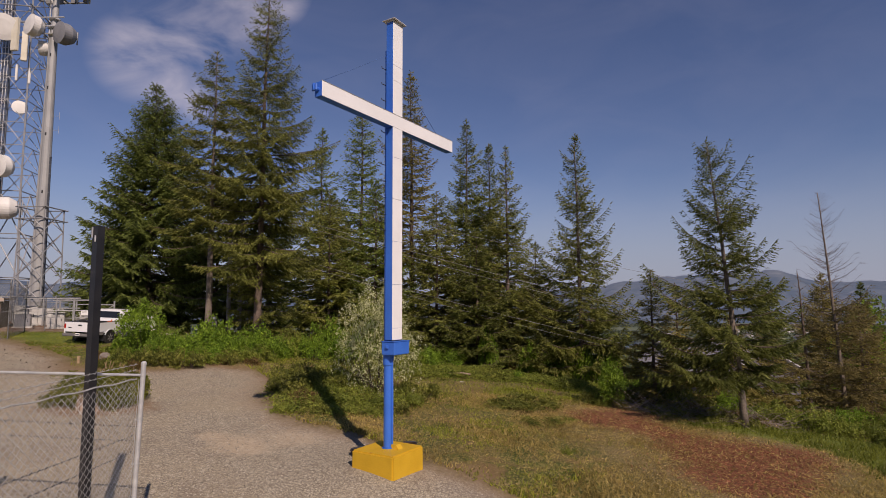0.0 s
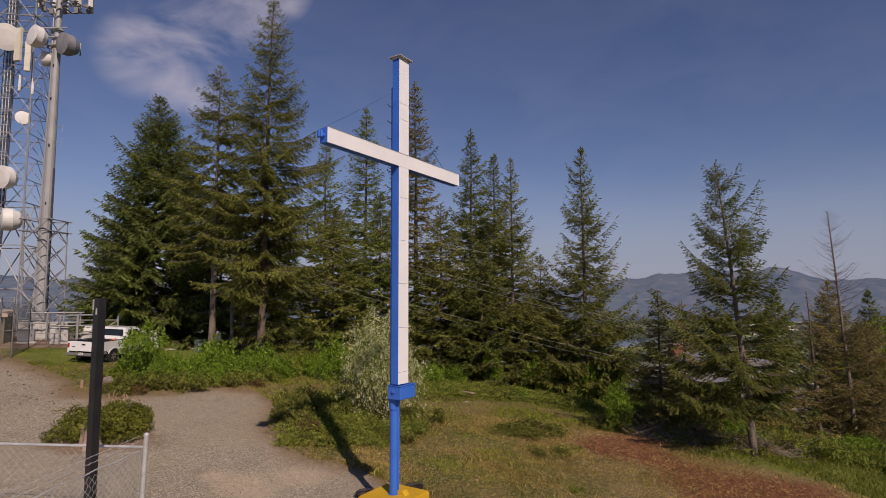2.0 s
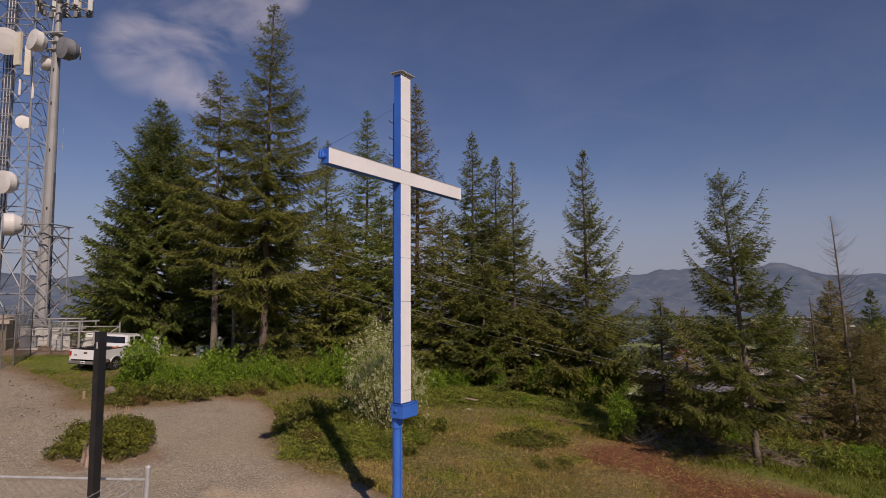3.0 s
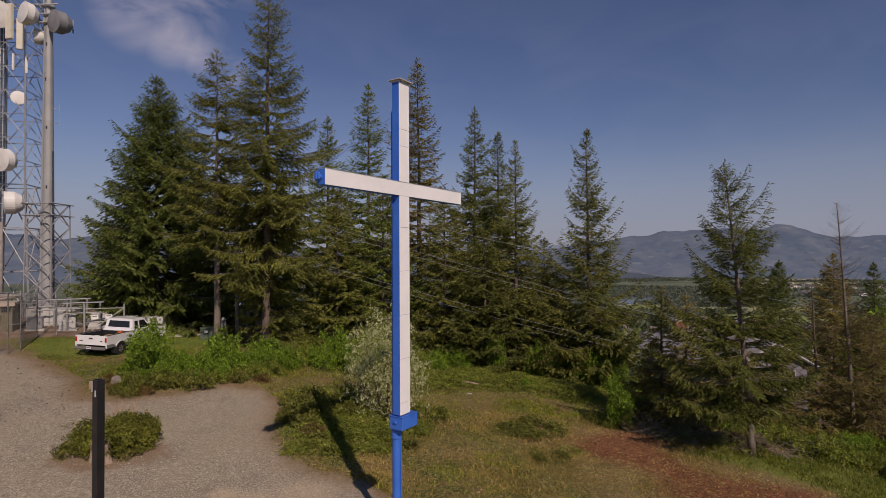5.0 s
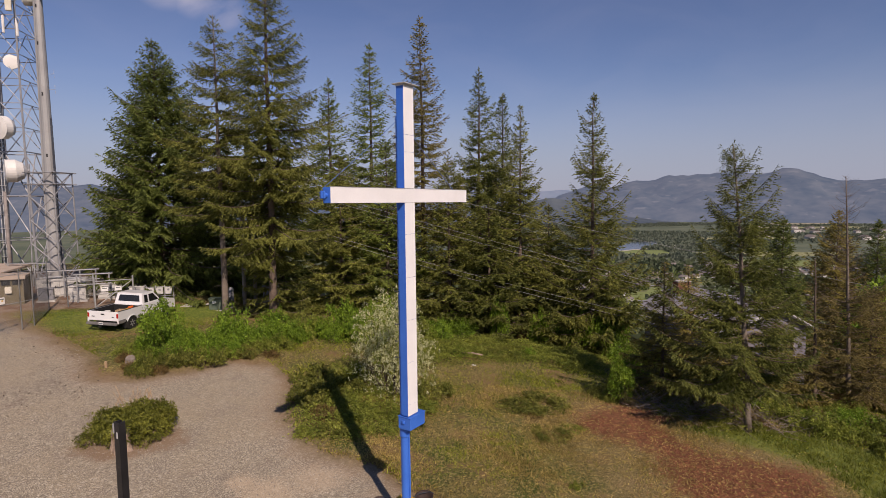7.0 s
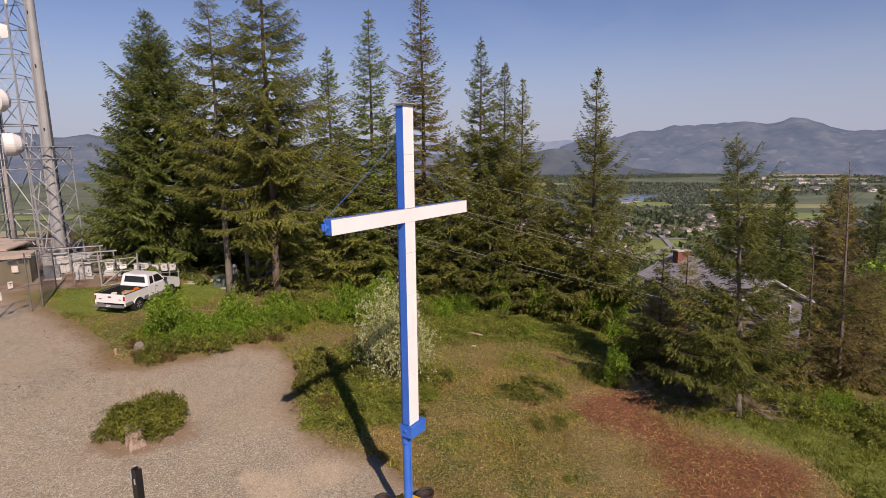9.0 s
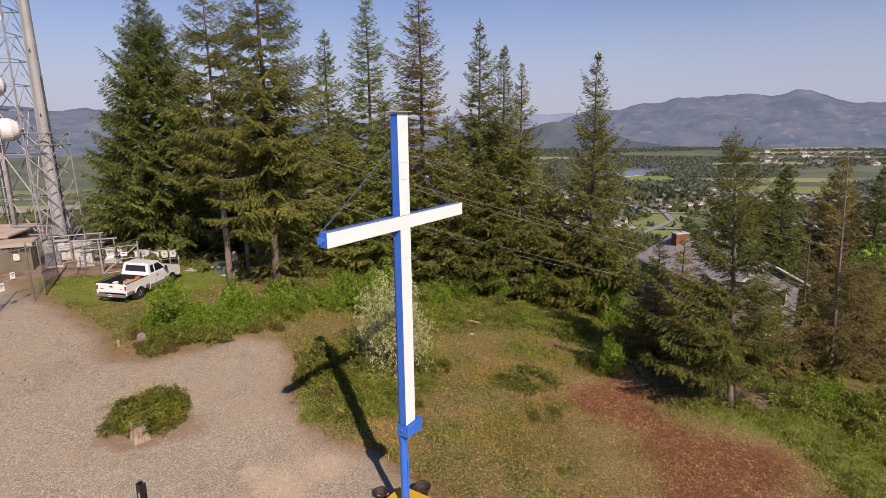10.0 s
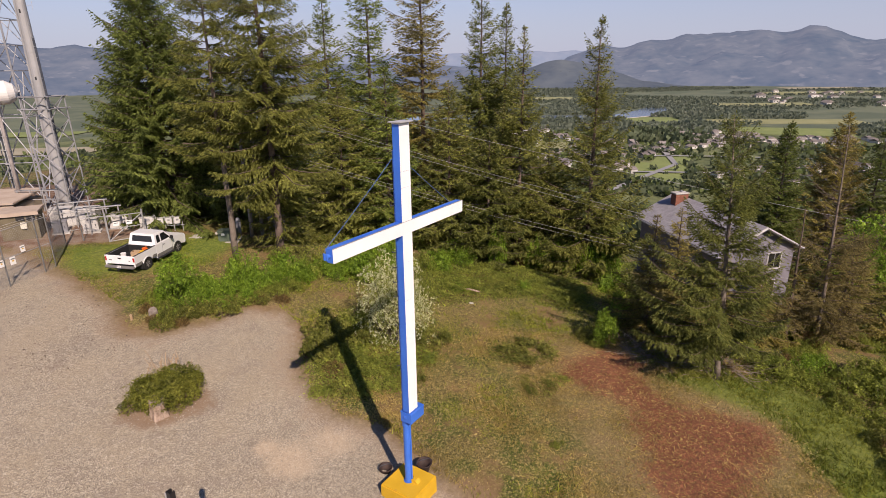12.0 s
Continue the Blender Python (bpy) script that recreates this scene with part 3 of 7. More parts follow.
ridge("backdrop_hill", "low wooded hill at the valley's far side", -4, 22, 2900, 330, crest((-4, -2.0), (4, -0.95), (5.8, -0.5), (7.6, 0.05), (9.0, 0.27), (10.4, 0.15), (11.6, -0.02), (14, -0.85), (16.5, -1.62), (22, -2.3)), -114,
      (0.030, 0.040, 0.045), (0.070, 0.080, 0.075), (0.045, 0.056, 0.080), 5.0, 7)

# ---------------------------------------------------------------- the cross
ARM = Vector((0.515, 0.857, 0))
FACE = Vector((0.857, -0.515, 0))
CROSS = Matrix.Translation((-1.51, 14.85, 0)) @ Matrix(((FACE.x, ARM.x, 0, 0), (FACE.y, ARM.y, 0, 0), (0, 0, 1, 0), (0, 0, 0, 1)))
# in the cross's own frame x points out of the white face, y along the arm, z up; the white face lies at x = 0


def cross():
    top = thing("memorial_cross", CROSS, "tall white and blue sheet-metal cross on a blue steel mast", "cross")
    w, d, gap = 0.21, 0.235, 0.006
    low, high, a0, a1, half = 3.68, 12.19, 9.27, 9.62, 2.83
    # white panels of the upright, with open joints
    joints = [low, 3.98, 5.10, 6.22, 7.34, 8.46, a0, a1, 10.55, 10.98, high]
    for z0, z1 in zip(joints, joints[1:]):
        if abs(z0 - a0) < 0.01:
            continue
        part("panel", Mesh().box((0.012, 2 * w, z1 - z0 - gap), (-0.006, 0, (z0 + z1) / 2), bevel=0.003), white_sheet, top)
    part("arm_panel", Mesh().box((0.014, 2 * half, a1 - a0), (-0.005, 0, (a0 + a1) / 2), bevel=0.003), white_sheet, top)
    for z0, z1 in ((low, a0 - 0.004), (a1 + 0.004, high)):
        part("upright_casing", Mesh().box((d - 0.014, 2 * w - 0.004, z1 - z0), (-0.014 - (d - 0.014) / 2, 0, (z0 + z1) / 2), bevel=0.006), blue_paint, top)
    part("arm_casing", Mesh().box((d - 0.014, 2 * half - 0.004, a1 - a0 - 0.004), (-0.014 - (d - 0.014) / 2, 0, (a0 + a1) / 2), bevel=0.006), blue_paint, top)
    part("arm_flashing", Mesh().box((0.028, 2 * half, 0.012), (-0.006, 0, a1 + 0.006)), grey_flash, top)
    # cap: a flat lid with a turned-down rim
    cap = Mesh().box((d + 0.17, 2 * w + 0.14, 0.018), (-d / 2, 0, high + 0.05)).box((d + 0.02, 2 * w + 0.02, 0.045), (-d / 2, 0, high + 0.02))
    part("cap", cap, cap_metal, top, "weathered grey metal lid")
    # the mast behind, with its step bolts
    part("mast", Mesh().lathe([(0.112, 0.70), (0.112, 11.48), (0.10, 11.49)], (-0.29, 0.0, 0), sides=24), blue_paint, top, "round blue steel tube", smooth=False)
    part("conduit", Mesh().path([(-0.17, 0.03, 0.96), (-0.165, 0.03, 2.2), (-0.17, 0.02, 3.1), (-0.12, 0.02, 3.34)], 0.024, 7), blue_paint, top)
    part("collar", Mesh().lathe([(0.125, 3.02), (0.135, 3.04), (0.135, 3.20), (0.125, 3.31)], (-0.29, 0, 0), sides=24), blue_paint, top)
    z = 5.2
    side = 1
    while z < 11.2:
        if not a0 - 0.1 < z < a1 + 0.1:
            part("step_bolt", Mesh().tube((-0.30, -0.10 * 1, z), (-0.34, -0.10 - 0.16, z + 0.02), 0.011, sides=6).tube((-0.34, -0.26, z + 0.02), (-0.342, -0.27, z + 0.06), 0.011, sides=6), cable_dark, top)
        z += 0.44
        side = -side
    # the box at the foot of the casing
    box = part("terminal_box", Mesh().box((0.40, 0.66, 0.33), (-0.14, 0.12, 3.465), bevel=0.012), blue_paint, top, "blue steel terminal box")
    part("lid", Mesh().box((0.43, 0.69, 0.02), (-0.14, 0.12, 3.64), bevel=0.006), blue_paint, box)
    part("latch", Mesh().box((0.09, 0.035, 0.09), (-0.16, -0.225, 3.50), bevel=0.008).box((0.05, 0.02, 0.05), (-0.16, -0.25, 3.50), bevel=0.004), blue_paint, box)
    # floodlight bracket at the arm's end
    bracket = Mesh().tube((-0.13, -half - 0.10, 9.44), (-0.13, -half, 9.44), 0.05, sides=10).box((0.16, 0.05, 0.17), (-0.13, -half - 0.11, 9.45), bevel=0.02).tube((-0.13, -half - 0.14, 9.38), (-0.13, -half - 0.14, 9.54), 0.022, sides=8)
    part("end_bracket", bracket, blue_paint, top)
    part("brace", Mesh().tube((-0.20, -0.28, 9.25), (-0.27, -0.12, 8.75), 0.016, sides=6), blue_paint, top)
    for y, name in ((-half - 0.06, "stay"), (half - 0.35, "stay")):
        a, b = Vector((-0.20, y, a1 - 0.05)), Vector((-0.30, 0, 11.42))
        pts = [a.lerp(b, i / 10) + Vector((0, 0, -0.02 * math.sin(math.pi * i / 10))) for i in range(11)]
        part(name, Mesh().path(pts, 0.008, 5), stay_blue, top, "thin blue-grey stay cable")
    return top


cross()


def concrete_base():
    b = thing("concrete_base", CROSS @ Matrix.Translation((-0.30, 0.02, 0)), "yellow painted concrete block under the mast", "concrete block")
    bm = Mesh()
    bm.box((1.32, 1.32, 1.05), (0, 0, 0.415), bevel=0.035, taper=0.985)
    part("block", bm, yellow_paint, b)
    wedge = Mesh().prism([(-0.11, 0), (0.13, 0), (0.04, 0.11), (-0.11, 0.11)], -0.09, 0.09)
    part("conduit_hood", wedge, yellow_paint, b, at=(0.24, 0.06, 0.936))
    part("mast_plate", Mesh().lathe([(0.16, 0.936), (0.16, 0.952), (0.13, 0.956)], sides=20), blue_paint, b)
    return b


concrete_base()


def tub(x, y, r, h, label):
    b = thing("tub", Matrix.Translation(on(x, y, -0.02)) @ pose(0, 0, 0, 2, -3, 20), label, "tub")
    part("shell", Mesh().lathe([(r * 0.45, 0.0), (r * 0.50, 0.02), (r * 0.70, h - 0.22), (r * 0.96, h - 0.06), (r * 1.02, h - 0.05), (r * 1.02, h), (r * 0.93, h - 0.01), (r * 0.62, h - 0.17), (0.02, h - 0.18)], sides=24), tub_dark, b, smooth=True)
    part("handle", Mesh().path([((r + 0.02) * math.cos(a), (r + 0.02) * math.sin(a) * 0.3, h - 0.02 + 0.05 * math.sin(a)) for a in np.linspace(0, math.pi, 12)], 0.010, 5), cable_dark, b)


tub(-1.33, 16.10, 0.265, 0.46, "dark rusty round metal tub behind the yellow block")
tub(-2.64, 15.93, 0.23, 0.20, "low black round tub beside the yellow block")

# ---------------------------------------------------------------- gate post and wire fence beside the camera
g_post = on(-5.62, 8.99, -0.15)


def gate_post():
    h = 5.85 - g_post.z
    p = thing("steel_post", Matrix.Translation(g_post) @ pose(0, 0, 0, 0, 0, -28), "tall black painted steel channel post", "post")
    w, d, t = 0.138, 0.11, 0.012
    # a C-shaped section, open to the back
    a, b = w / 2, d / 2
    section = [(-a, -b), (a, -b), (a, b), (a - 0.05, b), (a - 0.05, b - t), (a - t, b - t), (a - t, -b + t), (-a + t, -b + t), (-a + t, b - t), (-a + 0.05, b - t), (-a + 0.05, b), (-a, b)]
    k = len(section)
    body = Mesh().add([(x, y, 0) for x, y in section] + [(x, y, h) for x, y in section], [tuple(range(k)), tuple(range(k, 2 * k))[::-1]] + [(i, (i + 1) % k, (i + 1) % k + k, i + k) for i in range(k)])
    part("channel", body, black_paint, p)
    part("lock_plate", Mesh().box((0.035, 0.012, 0.10), (0.030, -d / 2 - 0.01, h - 0.20), bevel=0.004), galvanised, p, "bright steel plate")
    part("rub_strip", Mesh().box((0.02, 0.02, 0.16), (-w / 2 + 0.012, -d / 2 - 0.012, h - 0.1), bevel=0.003), galvanised, p)


gate_post()


def chain_link(width, height, pitch=0.062, wire=0.0032):
    """Woven wire: zigzag strands side by side, joined in one mesh; x along, z up."""
    vs, fs = [], []
    n_strand, n_step = int(width / pitch), int(height / pitch)
    for s in range(n_strand):
        x0 = s * pitch
        pts = [(x0 + (pitch if (i + s) % 2 else 0.0), 0.004 * (1 if (i + s) % 2 else -1), i * pitch) for i in range(n_step + 1)]
        base = len(vs)
        for x, y, z in pts:
            vs += [(x - wire, y, z), (x + wire * 0.5, y - wire, z), (x + wire * 0.5, y + wire, z)]
        for i in range(n_step):
            a = base + 3 * i
            fs += [(a + j, a + (j + 1) % 3, a + 3 + (j + 1) % 3, a + 3 + j) for j in range(3)]
    return quads("mesh_fabric", vs, fs)


def barbed(pts, r=0.004, gap=0.13):
    m = Mesh().path(pts, r, 4)
    for a, b in zip(pts, pts[1:]):
        a, b = Vector(a), Vector(b)
        n = max(1, int((b - a).length / gap))
        for i in range(n):
            p = a.lerp(b, (i + 0.5) / n)
            for turn in (0.6, -0.7):
                q = Vector((0.012 * turn, 0.014, 0.022))
                m.tube(p - q, p + q, 0.0022, sides=3)
    return m


def near_fence():
    end = Vector((-5.24, 9.60))
    way = Vector((-1.0, -0.03)).normalized()
    f = thing("wire_fence", Matrix.Translation(on(end.x, end.y)) @ pose(0, 0, 0, 0, 0, math.degrees(math.atan2(way.y, way.x))) @ pose(0, 0, 0, 0, -1.6, 0), "galvanised chain-link fence with a top rail and barbed wire", "fence")
    h = 3.66 - float(ground(end.x, end.y))
    post = part("end_post", Mesh().lathe([(0.038, -0.3), (0.038, h - 0.02), (0.044, h - 0.02), (0.044, h + 0.01), (0.025, h + 0.035)], sides=14), galvanised, f)
    part("post", Mesh().lathe([(0.034, -0.3), (0.034, h - 0.05)], (3.0, 0, 0), sides=12), galvanised, f)
    part("post", Mesh().lathe([(0.034, -0.3), (0.034, h - 0.05)], (6.0, 0, 0), sides=12), galvanised, f)
    part("top_rail", Mesh().tube((0.03, 0, h - 0.19), (7.0, 0, h - 0.19), 0.022, sides=10), galvanised, f)
    for z in (h - 0.19, h - 0.9, h - 1.6, 0.35):
        part("clamp", Mesh().lathe([(0.043, -0.012), (0.043, 0.012)], (0, 0, z), sides=12).box((0.06, 0.012, 0.024), (0.05, 0, z)), galvanised, post)
    wire = part("mesh_fabric", chain_link(6.9, h - 0.25), galvanised, f, at=(0.05, 0, 0.05))
    tagged(wire, kind="stuff")
    part("tension_bar", Mesh().box((0.006, 0.014, h - 0.3), (0.06, 0, h / 2 - 0.1)), galvanised, f)
    for z in (h - 1.02, h - 1.25, h - 1.95):
        part("barbed_wire", barbed([(0, -0.03, z), (2, -0.03, z + 0.05), (4, -0.03, z + 0.10), (7, -0.03, z + 0.1)]), cable_dark, f)


def return_fence():
    """The second run, from the corner post towards the viewer; no top rail."""
    a, b = on(-5.24, 9.58), on(-5.49, 5.4)
    way = (b - a).normalized()
    f = thing("wire_fence", Matrix.Translation(a) @ Matrix(((way.x, -way.y, 0, 0), (way.y, way.x, 0, 0), (0, 0, 1, 0), (0, 0, 0, 1))), "galvanised chain-link fence run with barbed wire and no top rail", "fence")
    ln, h = (b - a).length, 3.41 - a.z
    wire = part("mesh_fabric", chain_link(ln, h, 0.062, 0.0040), galvanised, f)
    tagged(wire, kind="stuff")
    part("post", Mesh().lathe([(0.034, -0.3), (0.034, h + 0.2)], (ln, 0, 0), sides=12), galvanised, f)
    part("selvage", barbed([(i * 0.2, 0, h + 0.012 * math.sin(i * 1.7)) for i in range(int(ln / 0.2) + 1)], 0.009, 0.062), galvanised, f)
    for dz in (0.10, 0.19):
        part("barbed_wire", barbed([(0, 0, h + dz + 0.05), (ln / 2, 0, h + dz), (ln, 0, h + dz)]), galvanised, f)
    for z, drop in ((h - 0.90, 0.0), (h - 1.15, 0.02), (h - 1.95, 0.0), (h - 2.2, 0.0)):
        part("barbed_wire", barbed([(0, -0.02, z), (ln / 2, -0.02, z - drop), (ln, -0.02, z)], 0.0055), cable_dark, f)


near_fence()
return_fence()

# ---------------------------------------------------------------- plants


def kites(base, way, side, length, width):
    """Small pointed blades: four corners each, from arrays."""
    mid = base + way * (length * 0.45)[:, None]
    out = side * (width * 0.5)[:, None]
    v = np.stack([base, mid + out, base + way * length[:, None], mid - out], 1).reshape(-1, 3)
    return v, np.arange(len(v)).reshape(-1, 4)


def spikes(base, way, side, length, width):
    """Needle sprays: one pointed triangle each."""
    out = side * (width * 0.5)[:, None]
    v = np.stack([base - out, base + out, base + way * length[:, None]], 1).reshape(-1, 3)
    return v, np.arange(len(v)).reshape(-1, 3)


def unit(a):
    return a / np.maximum(np.linalg.norm(a, axis=-1, keepdims=True), 1e-9)


def trunk_line(h, bend, seed=0):
    g = np.random.default_rng(seed)
    off = np.cumsum(g.normal(0, 0.018, (13, 2)), 0) * h / 15
    return [(bend[0] * (i / 12) ** 1.3 * h + off[i, 0], bend[1] * (i / 12) ** 1.3 * h + off[i, 1], h * i / 12) for i in range(13)]


def conifer_data(h, spread_r, clear, seed, spray=0.20, fill=0.16, droop=0.25, power=0.9, gaps=0.12, bend=(0, 0), whorl=0.5, asym=0.12, fringe=0.10, lift=0.35, skirt=0.92, cone=1.0, ragged=0.18, bare=2.0, tip=0.30, inner=0.16, snags=3.0, stick=1.0, long_limbs=()):
    """Trunk line, limbs and needle sprays of one conifer: whorls of limbs, side twigs along each limb, sprays along each twig."""
    g = np.random.default_rng(seed)
    line = np.array(trunk_line(h, bend, seed))
    heights = line[:, 2]
    limbs, B, W, S, LN, WD = [], [], [], [], [], []
    z, lop = clear, g.uniform(0, 6.28)
    turn = g.uniform(0, 6.28)
    plan = []
    while z < h - 0.12:
        t = (z - clear) / (h - clear)
        n_b = int(g.integers(4, 7))
        turn += g.uniform(0.4, 1.4)
        whole = g.uniform(1 - ragged, 1 + 0.6 * ragged)
        for b in range(n_b):
            if g.random() < gaps:
                continue
            a = turn + 6.283 * b / n_b + g.normal(0, 0.22)
            shape = min(1.0, (1 - t) * cone) ** power * (skirt + (1 - skirt) * min(1, t / 0.22))
            reach = spread_r * shape * whole * g.triangular(0.52, 0.95, 1.16) * (1 + asym * math.cos(a - lop)) + 0.04 + 0.06 * (1 - t)
            plan.append((min(h - 0.08, z + g.uniform(-0.5, 0.5) * whorl), a, reach, t))
        z += whorl * g.uniform(0.5, 1.15) * (0.45 + 0.55 * (1 - t))
    for up, a, reach in long_limbs:
        plan.append((up, radians(a), reach, (up - clear) / (h - clear)))
    for zz, a, full, t in plan:
        t = min(max(t, 0.0), 1.0)
        root = np.array([np.interp(zz, heights, line[:, 0]), np.interp(zz, heights, line[:, 1]), zz])
        steps = max(5, int(full / 0.22))
        u = np.linspace(0, 1, steps)
        rise = lift * t ** 0.8 - droop * (1 - t) + g.normal(0, 0.06)
        zc = full * (rise * u - droop * 0.5 * u ** 2 * (1 - 0.5 * t) + tip * u ** 3)
        wig = np.cumsum(g.normal(0, 0.05, steps)) * full * 0.2
        dirv, perp = np.array([math.cos(a), math.sin(a), 0]), np.array([-math.sin(a), math.cos(a), 0])
        pts = root + dirv * (full * u)[:, None] + perp * wig[:, None] + np.array([0, 0, 1]) * zc[:, None]
        limbs.append((pts, (0.009 + 0.010 * full) * stick))
        if t > bare:
            for _ in range(int(full * 5)):
                k = g.integers(1, steps)
                q = pts[k] + (dirv * g.uniform(0.3, 0.9) + perp * g.choice([-1, 1]) * g.uniform(0.4, 0.9) + np.array([0, 0, g.uniform(-0.2, 0.4)])) * full * 0.22
                limbs.append((np.array([pts[k], (pts[k] + q) / 2, q]), 0.008 * stick))
            continue
        along_u = np.arange(inner * g.uniform(0.4, 1.2), 1.0, 0.66 * fill / max(full, 0.2))
        if g.random() < 0.25:
            along_u = along_u[g.random(len(along_u)) < 0.75]
        m = len(along_u)
        if not m:
            continue
        base = np.stack([np.interp(along_u, u, pts[:, i]) for i in range(3)], 1)
        near = along_u < 0.97
        twig_len = (0.16 + min(0.40 * full, 1.25) * (1 - along_u) ** 0.75 * (0.35 + 0.65 * np.minimum(1, along_u / 0.3))) * g.uniform(0.55, 1.2, m)
        for sgn in (-1, 1):
            ln2 = twig_len * g.uniform(0.75, 1.15, m)
            fwd = g.uniform(0.55, 1.0, m)
            way2 = unit(dirv * fwd[:, None] + perp * (sgn * g.uniform(0.55, 1.0, m))[:, None] + np.array([0, 0, 1]) * (rise * 0.35 - fringe * 2.2 * g.uniform(0.3, 1.3, m))[:, None])
            n_sp = np.maximum(2, (ln2 / (spray * 0.27)).astype(int))
            idx = np.repeat(np.arange(m), n_sp)
            v = (np.concatenate([np.arange(c) for c in n_sp]) + g.random(len(idx))) / n_sp[idx]
            node = base[idx] + way2[idx] * (ln2[idx] * v)[:, None]
            node[:, 2] -= fringe * 1.4 * (v * ln2[idx]) ** 1.5 + g.normal(0, 0.02, len(idx))
            fan = np.where(g.random(len(idx)) < 0.5, -1, 1) * g.uniform(0.15, 0.95, len(idx)) * (1 - 0.5 * v)
            flat = unit(np.cross(way2[idx], np.array([0, 0, 1.0])))
            way3 = unit(way2[idx] + flat * fan[:, None] + np.stack([g.normal(0, 0.12, len(idx)), g.normal(0, 0.12, len(idx)), g.normal(-fringe * 1.5, 0.22, len(idx))], 1))
            side = unit(np.cross(way3, np.array([0.0, -0.25, 0.7]) + g.normal(0, 0.75, (len(idx), 3))))
            size = spray * g.uniform(0.6, 1.35, len(idx)) * (1 - 0.42 * t)
            B.append(node), W.append(way3), S.append(side), LN.append(size), WD.append(size * g.uniform(0.30, 0.48, len(idx)))
        # the leader of each limb
        n_t = max(4, int(full * 0.5 / spray * 2))
        uu = 1 - 0.5 * g.random(n_t) ** 1.4
        node = np.stack([np.interp(uu, u, pts[:, i]) for i in range(3)], 1)
        way3 = unit(dirv + perp * g.normal(0, 0.45, n_t)[:, None] + np.array([0, 0, 1]) * (rise + tip * 1.2 + g.normal(0, 0.25, n_t))[:, None])
        size = spray * g.uniform(0.6, 1.3, n_t) * (1 - 0.25 * t)
        B.append(node), W.append(way3), S.append(unit(np.cross(way3, g.normal(0, 1, (n_t, 3))))), LN.append(size), WD.append(size * 0.32)
    # the spire
    n_t = 34 if bare > 1 else 0
    zz = h - 0.9 * g.random(n_t) ** 1.3
    if n_t:
        node = np.stack([np.interp(zz, heights, line[:, i]) for i in range(3)], 1)
        ang = g.uniform(0, 6.28, n_t)
        way3 = unit(np.stack([np.cos(ang), np.sin(ang), g.uniform(1.0, 3.0, n_t)], 1))
        size = spray * g.uniform(0.5, 0.9, n_t)
        B.append(node), W.append(way3), S.append(unit(np.cross(way3, g.normal(0, 1, (n_t, 3))))), LN.append(size), WD.append(size * 0.26)
    # bare snags under and inside the crown
    for _ in range(int(max(0.0, clear - 0.8) * snags) + int(h * 1.2)):
        zz, a = g.uniform(clear * 0.25, clear + 0.45 * (h - clear)), g.uniform(0, 6.28)
        root = np.array([np.interp(zz, heights, line[:, 0]), np.interp(zz, heights, line[:, 1]), zz])
        ln = g.uniform(0.4, 1.7)
        limbs.append((np.array([root, root + np.array([math.cos(a), math.sin(a), -0.05]) * ln * 0.6, root + np.array([math.cos(a + 0.15), math.sin(a + 0.15), -0.2]) * ln]), 0.016 * stick))
    return line, limbs, [np.concatenate(q) for q in (B, W, S, LN, WD)]


def limb_mesh(limbs):
    """Three-sided tapering sticks."""
    vs, fs, n = [], [], 0
    for pts, r in limbs:
        pts = np.asarray(pts)[:: max(1, len(pts) // 5)] if len(pts) > 6 else np.asarray(pts)
        m = len(pts)
        rad = np.linspace(r, r * 0.25, m)[:, None]
        ring = np.stack([pts + rad * np.array([0.0, 0.0, 1.0]), pts + rad * np.array([0.75, 0.45, -0.5]), pts + rad * np.array([-0.75, -0.45, -0.5])], 1)
        vs.append(ring.reshape(-1, 3))
        i = n + 3 * np.arange(m - 1)[:, None]
        for j in range(3):
            fs.append(np.hstack([i + j, i + (j + 1) % 3, i + 3 + (j + 1) % 3, i + 3 + j]))
        n += 3 * m
    return quads("branchwork", np.concatenate(vs), np.concatenate(fs))


def conifer(x, y, top_z, spread_r, clear, seed, label, mat, bark_mat=None, r=None, sink=0.15, name="fir_tree", **how):
    base = on(x, y, -sink)
    h = top_z - base.z
    t = thing(name, Matrix.Translation(base), label, "tree", group="conifers on the hilltop")
    line, limbs, leaves = conifer_data(h, spread_r, clear, seed, **how)
    r = r or 0.0095 * h + 0.04
    part("trunk", Mesh().path(line, r, 10, 0.018), bark_mat or bark, t, smooth=True)
    tagged(part("branchwork", limb_mesh(limbs), twig, t), kind="stuff")
    part("crown", quads("crown", *spikes(*leaves)), mat, t)
    return t


conifer(-21.8, 39.4, 20.7, 7.3, 0.9, 11, "broad dense dark-green fir with boughs to the ground", fir_dark, spray=0.27, fill=0.185, droop=0.34, gaps=0.03, power=0.82, fringe=0.18, whorl=0.40, ragged=0.13, lift=0.5)
conifer(-14.45, 32.8, 20.1, 3.3, 6.8, 12, "tall fir with a bare lower trunk and open crown", fir_olive, bark_mat=bark_pale, spray=0.18, fill=0.14, droop=0.30, power=0.85, cone=1.55, ragged=0.44, gaps=0.16, fringe=0.16, whorl=0.62, lift=0.35, asym=0.25)
conifer(-11.7, 33.2, 24.4, 3.6, 4.0, 13, "tallest olive-green fir with layered gappy boughs", fir_olive, spray=0.18, fill=0.14, droop=0.30, power=0.85, cone=1.6, ragged=0.44, gaps=0.14, fringe=0.18, whorl=0.60, lift=0.35)
conifer(-10.9, 45.3, 19.2, 4.6, 1.6, 14, "slim light-green fir in the row", fir_green, spray=0.30, fill=0.28, power=0.95, ragged=0.3, whorl=0.6)
